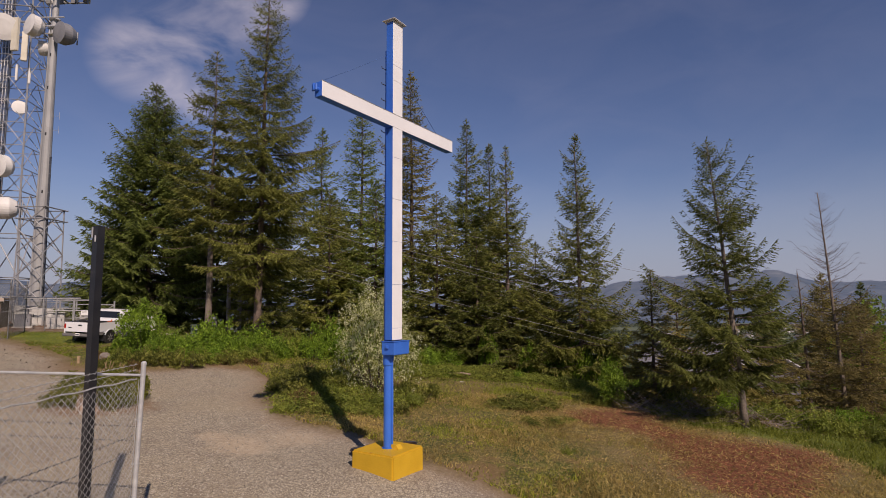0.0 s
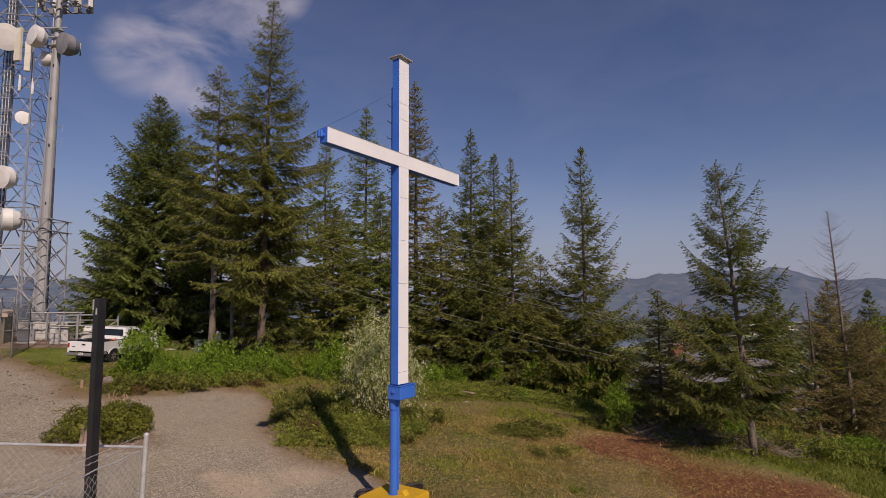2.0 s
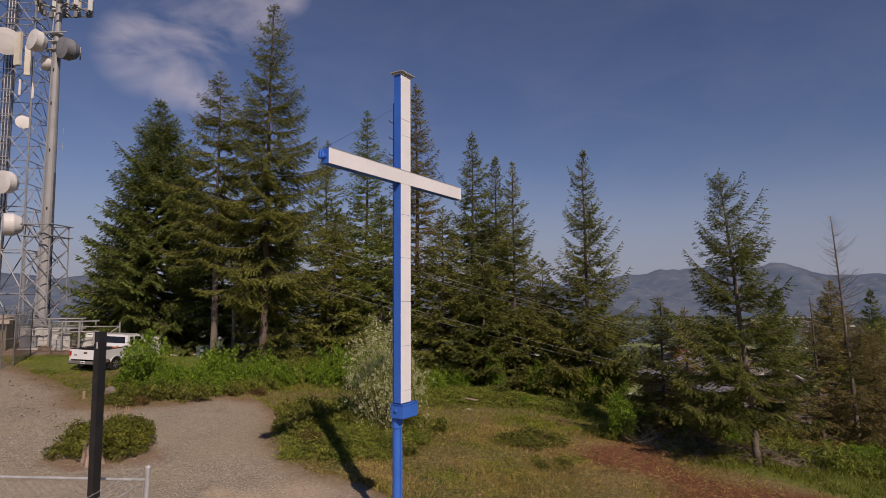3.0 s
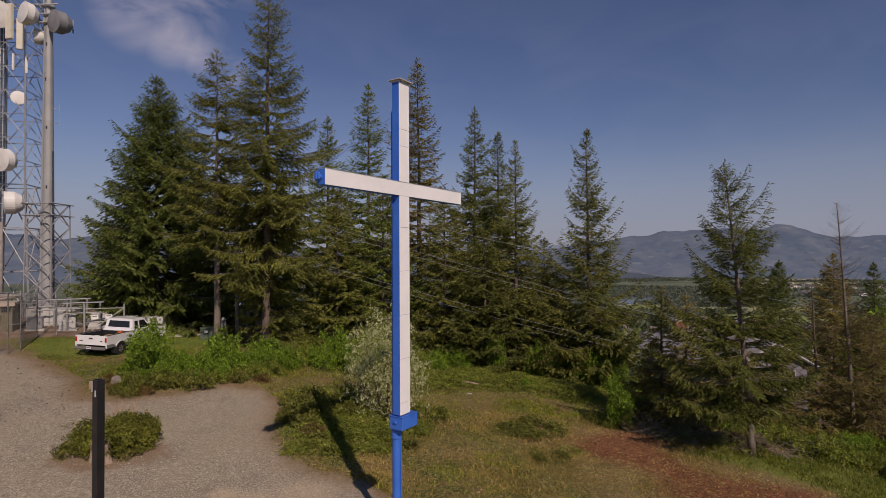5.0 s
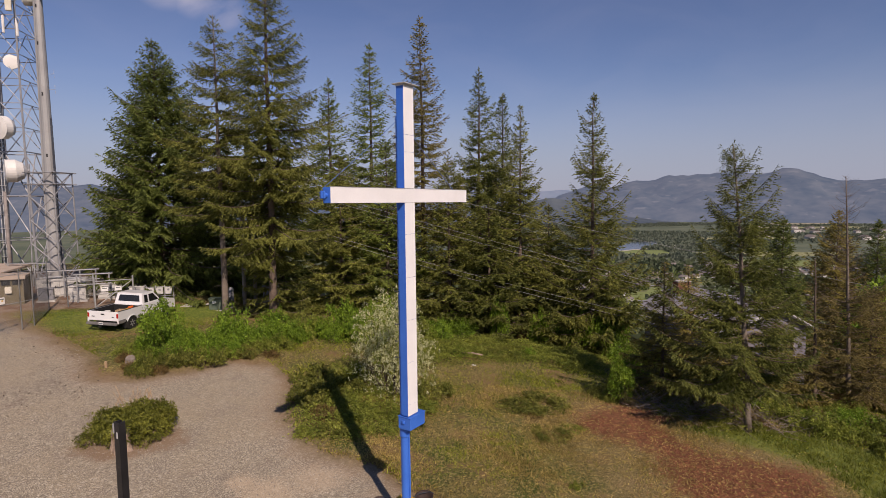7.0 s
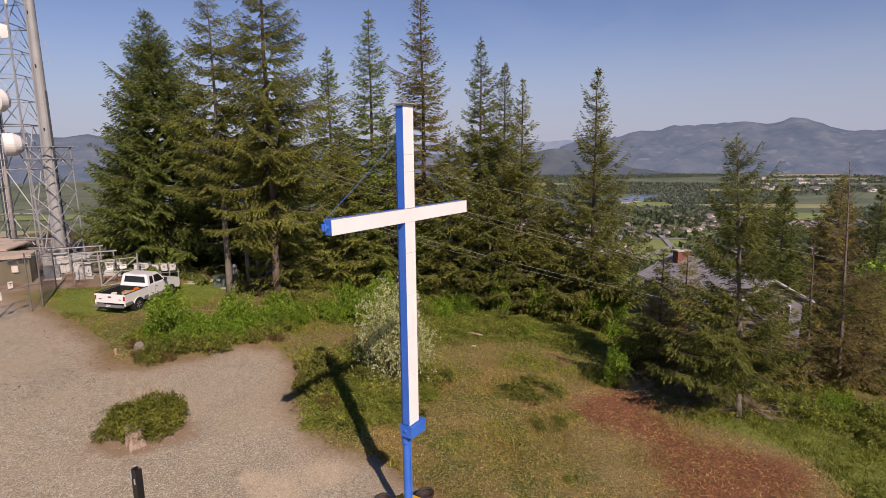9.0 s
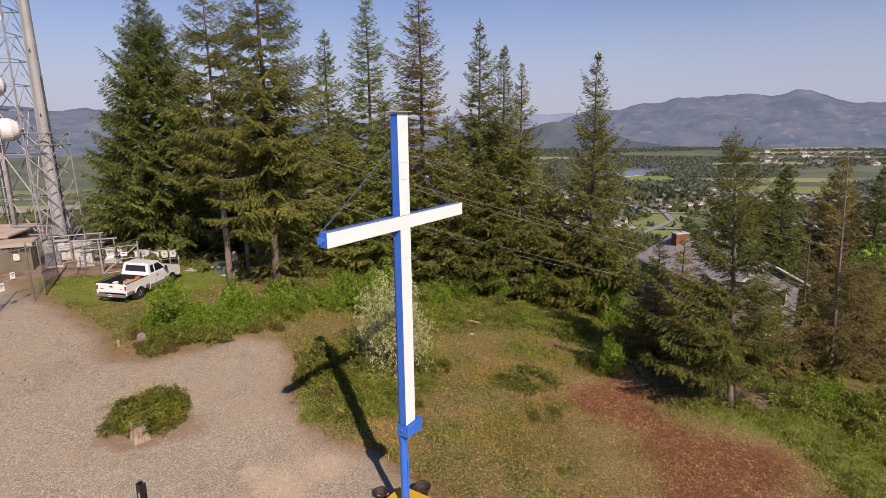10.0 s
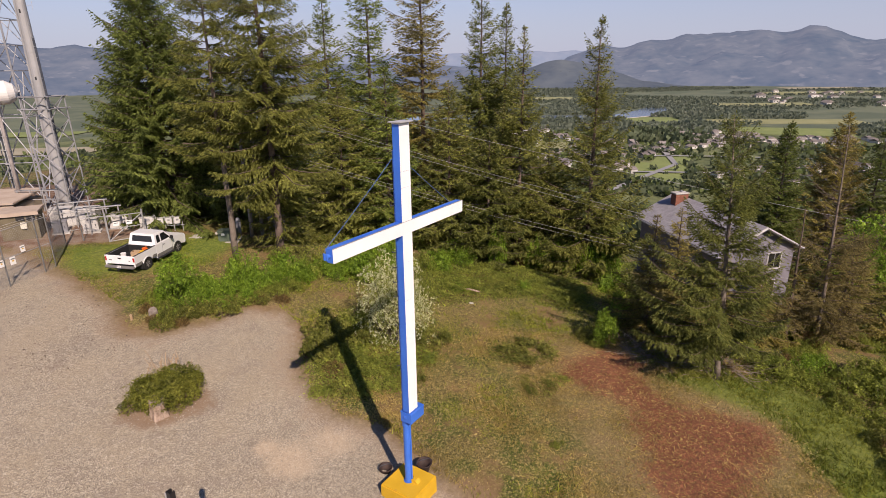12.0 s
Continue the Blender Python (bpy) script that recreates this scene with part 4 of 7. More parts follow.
conifer(-7.7, 46.4, 22.1, 5.2, 1.6, 15, "dark-green pointed fir in the row", fir_green, spray=0.30, fill=0.28, power=0.85, ragged=0.32, whorl=0.65)
conifer(-3.3, 43.2, 23.1, 4.6, 1.6, 16, "brownish-green fir with a narrow spire", fir_brown, spray=0.28, fill=0.26, power=0.8, ragged=0.35, whorl=0.6)
conifer(1.2, 44.4, 19.6, 5.0, 0.8, 17, "dark-green fir with a pointed top", fir_mid, spray=0.27, fill=0.20, power=0.9, ragged=0.34, whorl=0.6, lift=0.5)
conifer(2.9, 45.6, 17.8, 4.4, 0.8, 18, "dark-green fir close beside its neighbour", fir_mid, spray=0.27, fill=0.21, power=0.9, ragged=0.3, whorl=0.6, lift=0.5)
conifer(3.8, 39.9, 15.9, 5.0, 0.6, 19, "fir with a thin bare spire and brown tinge", fir_olive, spray=0.25, fill=0.20, power=1.15, ragged=0.35, whorl=0.55, tip=0.4)
conifer(8.65, 38.6, 16.35, 4.4, 0.6, 20, "slender yellow-green fir standing apart", fir_olive, spray=0.23, fill=0.19, power=1.0, cone=1.25, gaps=0.10, lift=0.5, ragged=0.34, whorl=0.62, tip=0.5)
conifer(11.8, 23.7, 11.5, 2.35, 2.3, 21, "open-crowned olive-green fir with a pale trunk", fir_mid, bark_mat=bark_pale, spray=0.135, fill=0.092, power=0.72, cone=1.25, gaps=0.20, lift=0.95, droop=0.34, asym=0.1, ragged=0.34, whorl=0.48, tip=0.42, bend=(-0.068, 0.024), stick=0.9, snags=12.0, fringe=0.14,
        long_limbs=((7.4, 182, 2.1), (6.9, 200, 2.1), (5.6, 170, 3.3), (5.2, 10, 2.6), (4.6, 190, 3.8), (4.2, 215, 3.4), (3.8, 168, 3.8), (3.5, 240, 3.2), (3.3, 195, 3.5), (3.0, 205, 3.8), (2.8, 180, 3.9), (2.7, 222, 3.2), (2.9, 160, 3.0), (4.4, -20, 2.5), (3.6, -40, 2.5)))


# more conifers of the row and the thicket down the slope
conifer(-25.6, 41.2, 11.0, 5.2, 0.5, 31, "lower dark fir at the edge of the stand", fir_dark, spray=0.28, fill=0.22, gaps=0.06, droop=0.35, fringe=0.16, power=0.8)
conifer(-17.5, 41.0, 14.5, 5.0, 0.6, 32, "dark fir behind the taller ones", fir_dark, spray=0.32, fill=0.32, gaps=0.06, droop=0.35, power=0.8)
conifer(-13.8, 41.5, 15.5, 4.8, 0.6, 33, "dark fir in the depth of the stand", fir_dark, spray=0.32, fill=0.32, gaps=0.06, power=0.8)
conifer(-11.9, 34.0, 9.8, 2.9, 0.9, 58, "young olive fir with low boughs between two tall trunks", fir_olive, spray=0.17, fill=0.18, gaps=0.08, droop=0.3, fringe=0.18, power=0.7)
conifer(-8.9, 39.5, 12.5, 4.4, 0.4, 34, "olive-green fir with low boughs", fir_olive, spray=0.28, fill=0.26, gaps=0.08, power=0.8)
conifer(-5.6, 39.8, 13.5, 4.4, 0.4, 35, "green fir filling the row", fir_green, spray=0.28, fill=0.26, gaps=0.08, power=0.8)
conifer(-1.2, 39.5, 12.5, 4.4, 0.4, 36, "olive-green fir filling the row", fir_olive, spray=0.28, fill=0.26, gaps=0.08, power=0.8)
conifer(1.6, 38.4, 9.5, 4.2, 0.3, 37, "dark fir with skirts of low boughs", fir_mid, spray=0.26, fill=0.24, gaps=0.08, power=0.8)
conifer(6.0, 41.0, 9.0, 4.2, 0.3, 38, "olive fir lower down the slope", fir_olive, spray=0.28, fill=0.26, gaps=0.08, power=0.8)
conifer(10.4, 41.0, 5.5, 3.8, 0.3, 39, "green fir lower down the slope", fir_green, spray=0.28, fill=0.26, gaps=0.08)
conifer(12.4, 31.8, 5.6, 2.4, 0.3, 55, "half-dead brown fir behind the open-crowned one", fir_brown, spray=0.18, fill=0.15, gaps=0.06, ragged=0.4)
conifer(13.9, 28.9, 3.9, 2.3, 0.3, 56, "scrubby brown fir on the slope", fir_brown, spray=0.17, fill=0.15, gaps=0.12, ragged=0.4)
conifer(16.0, 28.9, 2.5, 2.0, 0.3, 57, "scrubby half-bare fir on the slope", fir_brown, spray=0.17, fill=0.15, gaps=0.12, ragged=0.4)
conifer(9.8, 28.2, 6.2, 2.4, 0.3, 40, "short half-dead brown fir beside the open-crowned one", fir_brown, spray=0.17, fill=0.15, gaps=0.06, ragged=0.4)
conifer(19.8, 29.4, 10.4, 2.3, 1.0, 42, "half-dead larch with a leaning trunk and bare upper branches", larch, spray=0.12, fill=0.17, gaps=0.28, name="larch_tree", r=0.115, bark_mat=bark_pale, lift=0.6, whorl=0.34, bend=(-0.03, 0.05), power=0.65, bare=0.46, stick=0.9, tip=0.35, inner=0.2, ragged=0.5, droop=0.12)
conifer(18.2, 29.6, 6.2, 1.7, 0.8, 43, "thin larch with a dead top", larch, spray=0.12, fill=0.18, gaps=0.4, name="larch_tree", r=0.11, lift=0.5, whorl=0.36, bare=0.5, stick=1.1, tip=0.3, bend=(-0.03, 0), ragged=0.5)
conifer(21.6, 30.6, 4.6, 2.4, 0.6, 59, "bushy brown larch thick with twigs", larch, spray=0.14, fill=0.19, gaps=0.22, name="larch_tree", r=0.10, whorl=0.34, power=0.6, stick=1.3, ragged=0.35)
conifer(16.6, 30.4, 3.0, 2.2, 0.4, 60, "low brown larch among the brambles", larch, spray=0.14, fill=0.19, gaps=0.22, name="larch_tree", r=0.09, whorl=0.34, power=0.6, stick=1.3, ragged=0.35)
conifer(22.6, 31.6, 4.2, 3.0, 0.4, 44, "brown-tinged fir on the slope", fir_brown, spray=0.19, fill=0.24, gaps=0.2, ragged=0.35)
conifer(25.4, 30.4, 2.8, 3.0, 0.3, 46, "brown fir at the slope's edge", fir_brown, spray=0.20, fill=0.24, gaps=0.2, ragged=0.35)
conifer(27.4, 35.0, 6.0, 3.6, 0.4, 47, "olive fir at the slope's edge", fir_olive, spray=0.22, fill=0.22, gaps=0.14)
conifer(36.9, 66.0, 7.0, 7.0, 0.4, 48, "tall dark fir below the hilltop", fir_dark, spray=0.45, fill=0.28, gaps=0.08, whorl=0.6)
conifer(43.9, 67.5, 7.8, 8.6, 0.4, 49, "tall brown fir below the hilltop", fir_brown, spray=0.45, fill=0.28, gaps=0.08, whorl=0.6)
conifer(47.6, 66.0, 6.7, 6.2, 0.4, 50, "tall dark fir further down the slope", fir_dark, spray=0.45, fill=0.30, gaps=0.08, whorl=0.6)
conifer(13.2, 60.0, -2.5, 4.2, 0.4, 51, "fir beside the house below", fir_dark, spray=0.45, fill=0.45, gaps=0.12, whorl=0.8)
conifer(8.6, 55.0, 1.0, 4.2, 0.4, 52, "green fir below the hilltop", fir_green, spray=0.42, fill=0.42, gaps=0.12, whorl=0.8)
conifer(32.0, 43.0, 2.5, 3.6, 0.4, 53, "brown fir beside the house below", fir_brown, spray=0.26, fill=0.30, gaps=0.15)


def shrub_data(seed, n_leaf, leaf, lobes=26, squash=0.8, upright=0.0, aspect=1.0, rosette=7, loose=0.5):
    """One shrub of unit radius, aspect high: lobes carried on thin stems, each lobe set with rosettes of leaves that face outward."""
    g = np.random.default_rng(seed)
    a, rr = g.uniform(0, 6.28, lobes), np.sqrt(g.random(lobes)) * 0.80
    zc = (1 - rr ** 2) ** 0.5 * g.uniform(0.25, 0.92, lobes) * squash + 0.06
    c = np.stack([rr * np.cos(a), rr * np.sin(a), zc * aspect], 1)
    size = g.uniform(0.13, 0.30, lobes)
    n_ros = max(1, n_leaf // rosette)
    pick = g.integers(0, lobes, n_ros)
    d = unit(g.normal(0, 1, (n_ros, 3)) + np.array([0, 0, 0.35]))
    heart = c[pick] + d * (size[pick] * g.uniform(0.72, 1.12, n_ros))[:, None] * np.array([1, 1, 0.9 + upright])
    heart[:, 2] = np.maximum(heart[:, 2], 0.03)
    heart, d = np.repeat(heart, rosette, 0), np.repeat(d, rosette, 0)
    n = len(heart)
    spin = unit(np.cross(d, g.normal(0, 1, (n, 3))))
    way = unit(spin + d * g.uniform(0.0, 0.7, (n, 1)) + g.normal(0, loose * 0.4, (n, 3)) + np.array([0, 0, -0.15]))
    side = unit(np.cross(way, d + g.normal(0, loose, (n, 3))))
    p = heart + way * (leaf * 0.25) + g.normal(0, leaf * 0.45, (n, 3))
    p[:, 2] = np.maximum(p[:, 2], 0.02)
    ln = leaf * g.uniform(0.6, 1.3, n)
    stems = []
    for q in c[:22]:
        root = np.array([q[0] * 0.15, q[1] * 0.15, -0.05])
        stems.append((np.array([root, root * 0.5 + q * 0.5 + g.normal(0, 0.04, 3), q + np.array([0, 0, 0.1])]), 0.016))
    return (p, way, side, ln, ln * g.uniform(0.5, 0.78, n)), stems


def shrub(label, mat, seed, n_leaf=2600, leaf=0.075, name="shrub", group="shrubs round the gravel", flowers=None, fine_leaf=False, **how):
    t = thing(name, Matrix(), label, "shrub", group=group)
    t["tall"] = how.get("aspect", 1.0)
    leaves, stems = shrub_data(seed, n_leaf, leaf, **how)
    tagged(part("stemwork", limb_mesh(stems), twig, t), kind="stuff")
    part("foliage", quads("foliage", *(spikes if fine_leaf else kites)(*leaves)), mat, t)
    if flowers:
        more, _ = shrub_data(seed, flowers, leaf * 1.15, **how)
        part("blossom", quads("blossom", *kites(*more)), blossom, t, "white spring blossom")
    return t


def put_shrubs(kinds, places, seed):
    """Sets each first shrub of a kind, then copies; a place is x, y, radius, height, kind."""
    g = np.random.default_rng(seed)
    used = set()
    for x, y, r, h, kind in places:
        m = Matrix.LocRotScale(on(x, y, -0.03), Euler((0, 0, g.uniform(0, 6.28))), Vector((r, r * g.uniform(0.85, 1.15), h / kinds[kind]["tall"])))
        if kind in used:
            copy_thing(kinds[kind], m)
        else:
            kinds[kind].matrix_world = m
            used.add(kind)


def along(pts, step, jitter, r, h, picks, g):
    out = []
    for (ax, ay), (bx, by) in zip(pts, pts[1:]):
        n = max(1, int(math.hypot(bx - ax, by - ay) / step))
        for i in range(n):
            u = (i + g.random()) / n
            out.append((ax + (bx - ax) * u + g.normal(0, jitter), ay + (by - ay) * u + g.normal(0, jitter), g.uniform(*r), g.uniform(*h), picks[g.integers(0, len(picks))]))
    return out


def within(x0, x1, y0, y1, n, r, h, picks, g):
    return [(g.uniform(x0, x1), g.uniform(y0, y1), g.uniform(*r), g.uniform(*h), picks[g.integers(0, len(picks))]) for _ in range(n)]


KINDS = {
    "bright": shrub("leafy bright-green deciduous shrub in spring leaf", leaf_bright, 61, 2500, 0.092, aspect=1.25, lobes=60),
    "bright_b": shrub("leafy fresh-green deciduous shrub", leaf_bright, 62, 2250, 0.092, lobes=50, squash=0.95, aspect=1.2),
    "tall": shrub("tall bright-green shrub in fresh leaf beside the truck", leaf_bright, 69, 3700, 0.092, aspect=2.7, lobes=90),
    "mid": shrub("green shrub with small leaves", leaf_mid, 63, 2400, 0.088, fine_leaf=True, lobes=56),
    "dark": shrub("low olive-green bramble mound", leaf_dark, 64, 2400, 0.082, fine_leaf=True, squash=0.7, aspect=0.8, lobes=50),
    "brown": shrub("low brown-tinged bramble mound", leaf_brown, 65, 2200, 0.082, fine_leaf=True, squash=0.7, aspect=0.8, lobes=46),
}
sg = np.random.default_rng(5)
PLACES = [(-13.6, 25.6, 0.8, 1.1, "bright_b"), (-14.5, 26.0, 1.1, 3.55, "tall"), (-13.7, 26.0, 0.8, 1.7, "bright_b"), (-15.2, 26.2, 0.8, 1.5, "bright"), (-13.2, 26.3, 0.9, 1.6, "bright_b"), (-15.8, 26.6, 0.9, 0.95, "mid"), (-14.9, 27.0, 1.0, 1.2, "bright_b"), (-12.3, 28.6, 1.4, 2.1, "bright"), (-11.4, 28.4, 1.2, 1.6, "bright_b"), (-10.6, 30.2, 1.4, 1.9, "bright_b"),
          (-9.2, 31.4, 1.4, 1.7, "mid"), (-7.2, 32.0, 1.6, 2.3, "bright"), (-5.9, 31.0, 1.4, 2.1, "bright_b"), (-5.4, 34.0, 1.6, 2.3, "bright")]
PLACES += [(7.0, 25.8, 0.62, 2.2, "tall"), (6.6, 26.0, 0.6, 0.9, "mid"), (6.8, 26.6, 1.0, 0.9, "dark"), (3.1, 24.6, 1.3, 0.65, "dark"), (2.2, 24.3, 0.9, 0.5, "dark"), (3.4, 18.0, 0.28, 0.42, "mid"), (3.7, 18.2, 0.2, 0.3, "mid"),
          (14.9, 24.2, 1.2, 1.3, "mid"), (16.2, 23.7, 1.1, 1.1, "mid"), (17.9, 23.6, 1.4, 1.6, "mid"), (18.9, 22.6, 1.4, 1.5, "mid"), (20.4, 24.5, 1.6, 1.9, "mid"), (14.2, 25.6, 1.2, 1.2, "mid"),
          (0.6, 39.4, 1.5, 2.6, "bright"), (-0.8, 37.5, 1.3, 1.9, "bright_b"), (5.0, 38.0, 1.2, 2.6, "bright"), (6.9, 38.8, 1.3, 3.1, "bright_b"), (10.0, 37.6, 1.4, 3.3, "bright_b"), (2.2, 37.0, 0.9, 3.0, "bright"), (8.5, 38.4, 1.4, 3.3, "bright"), (9.6, 34.8, 1.5, 1.3, "bright"), (11.0, 33.5, 1.5, 1.9, "mid")]
PLACES += along([(-15.4, 26.1), (-13.4, 27.2), (-10.4, 29.2), (-8.2, 31.2)], 0.75, 0.5, (0.8, 1.2), (0.75, 1.2), ["bright", "bright_b", "mid"], sg)
PLACES += along([(-15.0, 24.5), (-13.9, 24.0), (-12.7, 25.2), (-9.6, 27.9)], 0.6, 0.3, (0.55, 0.9), (0.5, 0.95), ["dark", "brown", "mid", "dark"], sg)
PLACES += along([(-8.6, 30.5), (-6.0, 32.5), (-3.5, 34.5), (0, 36.5)], 0.9, 0.6, (1.0, 1.5), (1.0, 1.8), ["bright", "mid", "bright_b"], sg)
PLACES += along([(-13.4, 26.5), (-11.6, 28.0), (-9.8, 29.6), (-8.0, 31.2)], 0.62, 0.35, (0.9, 1.2), (0.9, 1.4), ["bright", "bright_b"], np.random.default_rng(41))
PLACES += along([(-14.6, 25.0), (-13.2, 25.2), (-11.4, 27.0), (-9.8, 28.6)], 0.7, 0.25, (0.7, 1.0), (0.7, 1.1), ["mid", "bright_b", "dark"], np.random.default_rng(42))
PLACES += [(-6.6, 22.6, 0.95, 0.85, "dark"), (-5.7, 21.4, 0.95, 0.7, "brown"), (-6.6, 24.0, 1.15, 1.1, "dark"), (-5.2, 22.8, 1.0, 0.8, "mid"), (-5.6, 25.4, 1.2, 1.2, "mid"), (-4.6, 21.8, 1.0, 0.7, "mid"), (-3.4, 22.2, 1.0, 0.7, "mid"), (-2.2, 23.2, 1.1, 0.8, "mid"), (-5.0, 20.2, 0.7, 0.45, "dark"), (-6.0, 19.9, 0.5, 0.4, "mid"), (-4.2, 20.4, 0.8, 0.5, "mid"), (-3.2, 20.9, 0.8, 0.5, "mid"), (-5.4, 23.9, 1.0, 0.9, "dark"), (-2.4, 21.6, 0.8, 0.5, "dark"), (-1.6, 25.0, 1.1, 0.9, "dark")]
PLACES += within(-3.0, 7.5, 31.0, 34.5, 16, (0.8, 1.3), (0.5, 0.9), ["mid", "mid", "bright_b", "dark"], sg)
PLACES += [(15.6, 24.0, 0.9, 0.95, "mid"), (16.4, 24.6, 1.0, 1.2, "bright_b"), (17.3, 25.3, 1.1, 1.15, "bright"), (18.4, 24.2, 1.0, 1.0, "mid"), (15.3, 25.4, 0.8, 0.8, "bright_b")]
PLACES += within(7.5, 14.5, 27.5, 35.0, 26, (0.9, 1.4), (0.6, 1.3), ["mid", "dark", "bright"], sg)
PLACES += within(13.5, 27.0, 24.5, 34.0, 34, (0.9, 1.5), (0.7, 1.4), ["mid", "dark", "brown", "mid"], sg)
PLACES += within(8.6, 13.2, 24.2, 26.8, 16, (0.6, 1.0), (0.35, 0.8), ["brown", "dark", "brown"], sg)
PLACES += within(18.8, 26.0, 17.0, 24.0, 18, (1.0, 1.6), (0.9, 1.7), ["mid", "bright_b", "mid"], sg)
PLACES += along([(16.2, 22.9), (17.3, 21.6), (16.9, 20.0), (16.6, 18.4), (16.8, 16.5)], 0.7, 0.3, (0.7, 1.1), (0.7, 1.2), ["mid", "dark", "mid", "brown"], sg)
PLACES += [(3.9, 38.0, 0.7, 1.7, "brown"), (3.2, 21.9, 0.9, 0.35, "dark"), (4.2, 22.6, 0.8, 0.30, "mid"), (2.6, 23.6, 1.0, 0.3, "brown")]
PLACES += [(-15.7, 24.9, 0.75, 0.7, "brown"), (-15.0, 24.0, 0.65, 0.55, "brown"), (-14.3, 23.7, 0.7, 0.6, "dark"), (-13.6, 23.9, 0.7, 0.6, "brown"), (-16.2, 25.7, 0.7, 0.75, "mid"), (-14.9, 25.2, 0.8, 0.85, "mid"), (-16.5, 26.6, 0.6, 0.5, "brown")]
PLACES += [(-12.35, 17.8, 0.55, 0.45, "dark"), (-10.75, 18.1, 0.5, 0.45, "dark")]
PLACES += within(-16.5, -9.0, 36.5, 39.0, 6, (0.9, 1.4), (0.6, 1.0), ["dark", "brown"], sg)
put_shrubs(KINDS, PLACES, 3)

flowering = shrub("tall shrub covered in white blossom", leaf_mid, 66, 12000, 0.027, name="flowering_shrub", group="", flowers=15000, lobes=110, squash=1.0, upright=0.75, aspect=1.7, loose=0.9)
flowering.matrix_world = Matrix.LocRotScale(on(-3.30, 24.5, -0.03), None, Vector((2.05, 1.9, 2.65)))
island = shrub("dense low evergreen mound round the stump", evergreen, 67, 24000, 0.045, name="island_shrub", group="", fine_leaf=True, lobes=80, squash=0.9, aspect=0.62)
island.matrix_world = Matrix.LocRotScale(on(-11.52, 18.55, -0.03), Euler((0, 0, 0.75)), Vector((1.56, 1.26, 1.55)))


def stump(x, y, h, r, seed, label, mat=None):
    """A sawn stump: root flares, ridged sides and a slanting top face."""
    s = thing("tree_stump", Matrix.Translation(on(x, y, -0.05)), label, "stump")
    sides, levels, body = 28, 9, Mesh()
    ring = []
    for i in range(levels):
        u = i / (levels - 1)
        for j in range(sides):
            a = 2 * math.pi * j / sides
            flare = 1.0 + 0.5 * (1 - u) ** 2.2 * (0.6 + 0.4 * math.sin(4 * a + seed))
            ridge_r = 1 + 0.07 * math.sin(9 * a + 2 * seed + u) + 0.09 * noise.noise((math.cos(a) * 2.5, math.sin(a) * 2.5, u * 1.2 + seed))
            ring.append((r * flare * ridge_r * math.cos(a), r * flare * ridge_r * math.sin(a), h * u * (1 + 0.16 * math.cos(a - 2.2) * u) + 0.02 * noise.noise((j * 0.7, i, seed))))
    body.add(ring, [(i * sides + j, i * sides + (j + 1) % sides, (i + 1) * sides + (j + 1) % sides, (i + 1) * sides + j) for i in range(levels - 1) for j in range(sides)])
    part("wood", body, mat or stump_wood, s)
    top = ring[-sides:]
    part("sawn_face", Mesh().add([(px * 0.985, py * 0.985, pz - 0.012) for px, py, pz in top] + [(px * 0.985, py * 0.985, pz - 0.05) for px, py, pz in top], [tuple(range(sides)), tuple(range(sides, 2 * sides))[::-1]] + [(j, (j + 1) % sides, sides + (j + 1) % sides, sides + j) for j in range(sides)]), stump_grey, s, "weathered grey sawn face")


stump(-11.28, 17.58, 0.68, 0.26, 1, "pale weathered cut tree stump on the gravel")
stump(-15.15, 24.45, 0.50, 0.19, 2, "grey-brown cut tree stump among brambles", stump_grey)


def short_post(x, y):
    s = thing("marker_post", Matrix.Translation(on(x, y, -0.05)) @ pose(0, 0, 0, 3, 2, 0), "short pale wooden marker post", "post")
    part("wood", Mesh().box((0.09, 0.09, 0.45), (0, 0, 0.22), bevel=0.01), tan_wood, s)


short_post(-15.95, 23.95)


def fallen_log(x, y, ln, turn):
    s = thing("fallen_log", Matrix.Translation(on(x, y, 0.35)) @ pose(0, 0, 0, 4, 0, turn), "pale barkless fallen branch on the brambles", "log")
    part("wood", Mesh().path([(-ln / 2, 0, 0), (0, 0.05, 0.06), (ln / 2, 0, 0.02)], 0.075, 8, 0.045), stump_wood, s, smooth=True)


fallen_log(0.25, 31.2, 1.3, -20)

leafy_tree = shrub("bright-green broadleaved tree in fresh leaf", leaf_bright, 68, 7000, 0.050, name="deciduous_tree", group="", lobes=60, squash=1.0, upright=0.2, aspect=2.2)
leafy_tree.matrix_world = Matrix.LocRotScale(on(25.6, 34.5, -0.03), None, Vector((2.9, 2.9, 4.0)))


def dry_stalks(x, y, seed):
    g = np.random.default_rng(seed)
    s = thing("dry_stalks", Matrix.Translation(on(x, y, -0.02)), "thin pale dry weed stalks beside the evergreen mound", "weeds")
    for _ in range(26):
        a, ln = g.uniform(0, 6.28), g.uniform(0.6, 1.15)
        p, q = Vector((g.normal(0, 0.45), g.normal(0, 0.2), 0)), Vector((math.cos(a) * 0.45 * ln, math.sin(a) * 0.2 * ln, ln))
        part("stalk", Mesh().path([p, p + q * 0.55 + Vector((0.02, 0, 0.05)), p + q], 0.011, 4), tan_wood, s)


dry_stalks(-12.1, 19.8, 4)

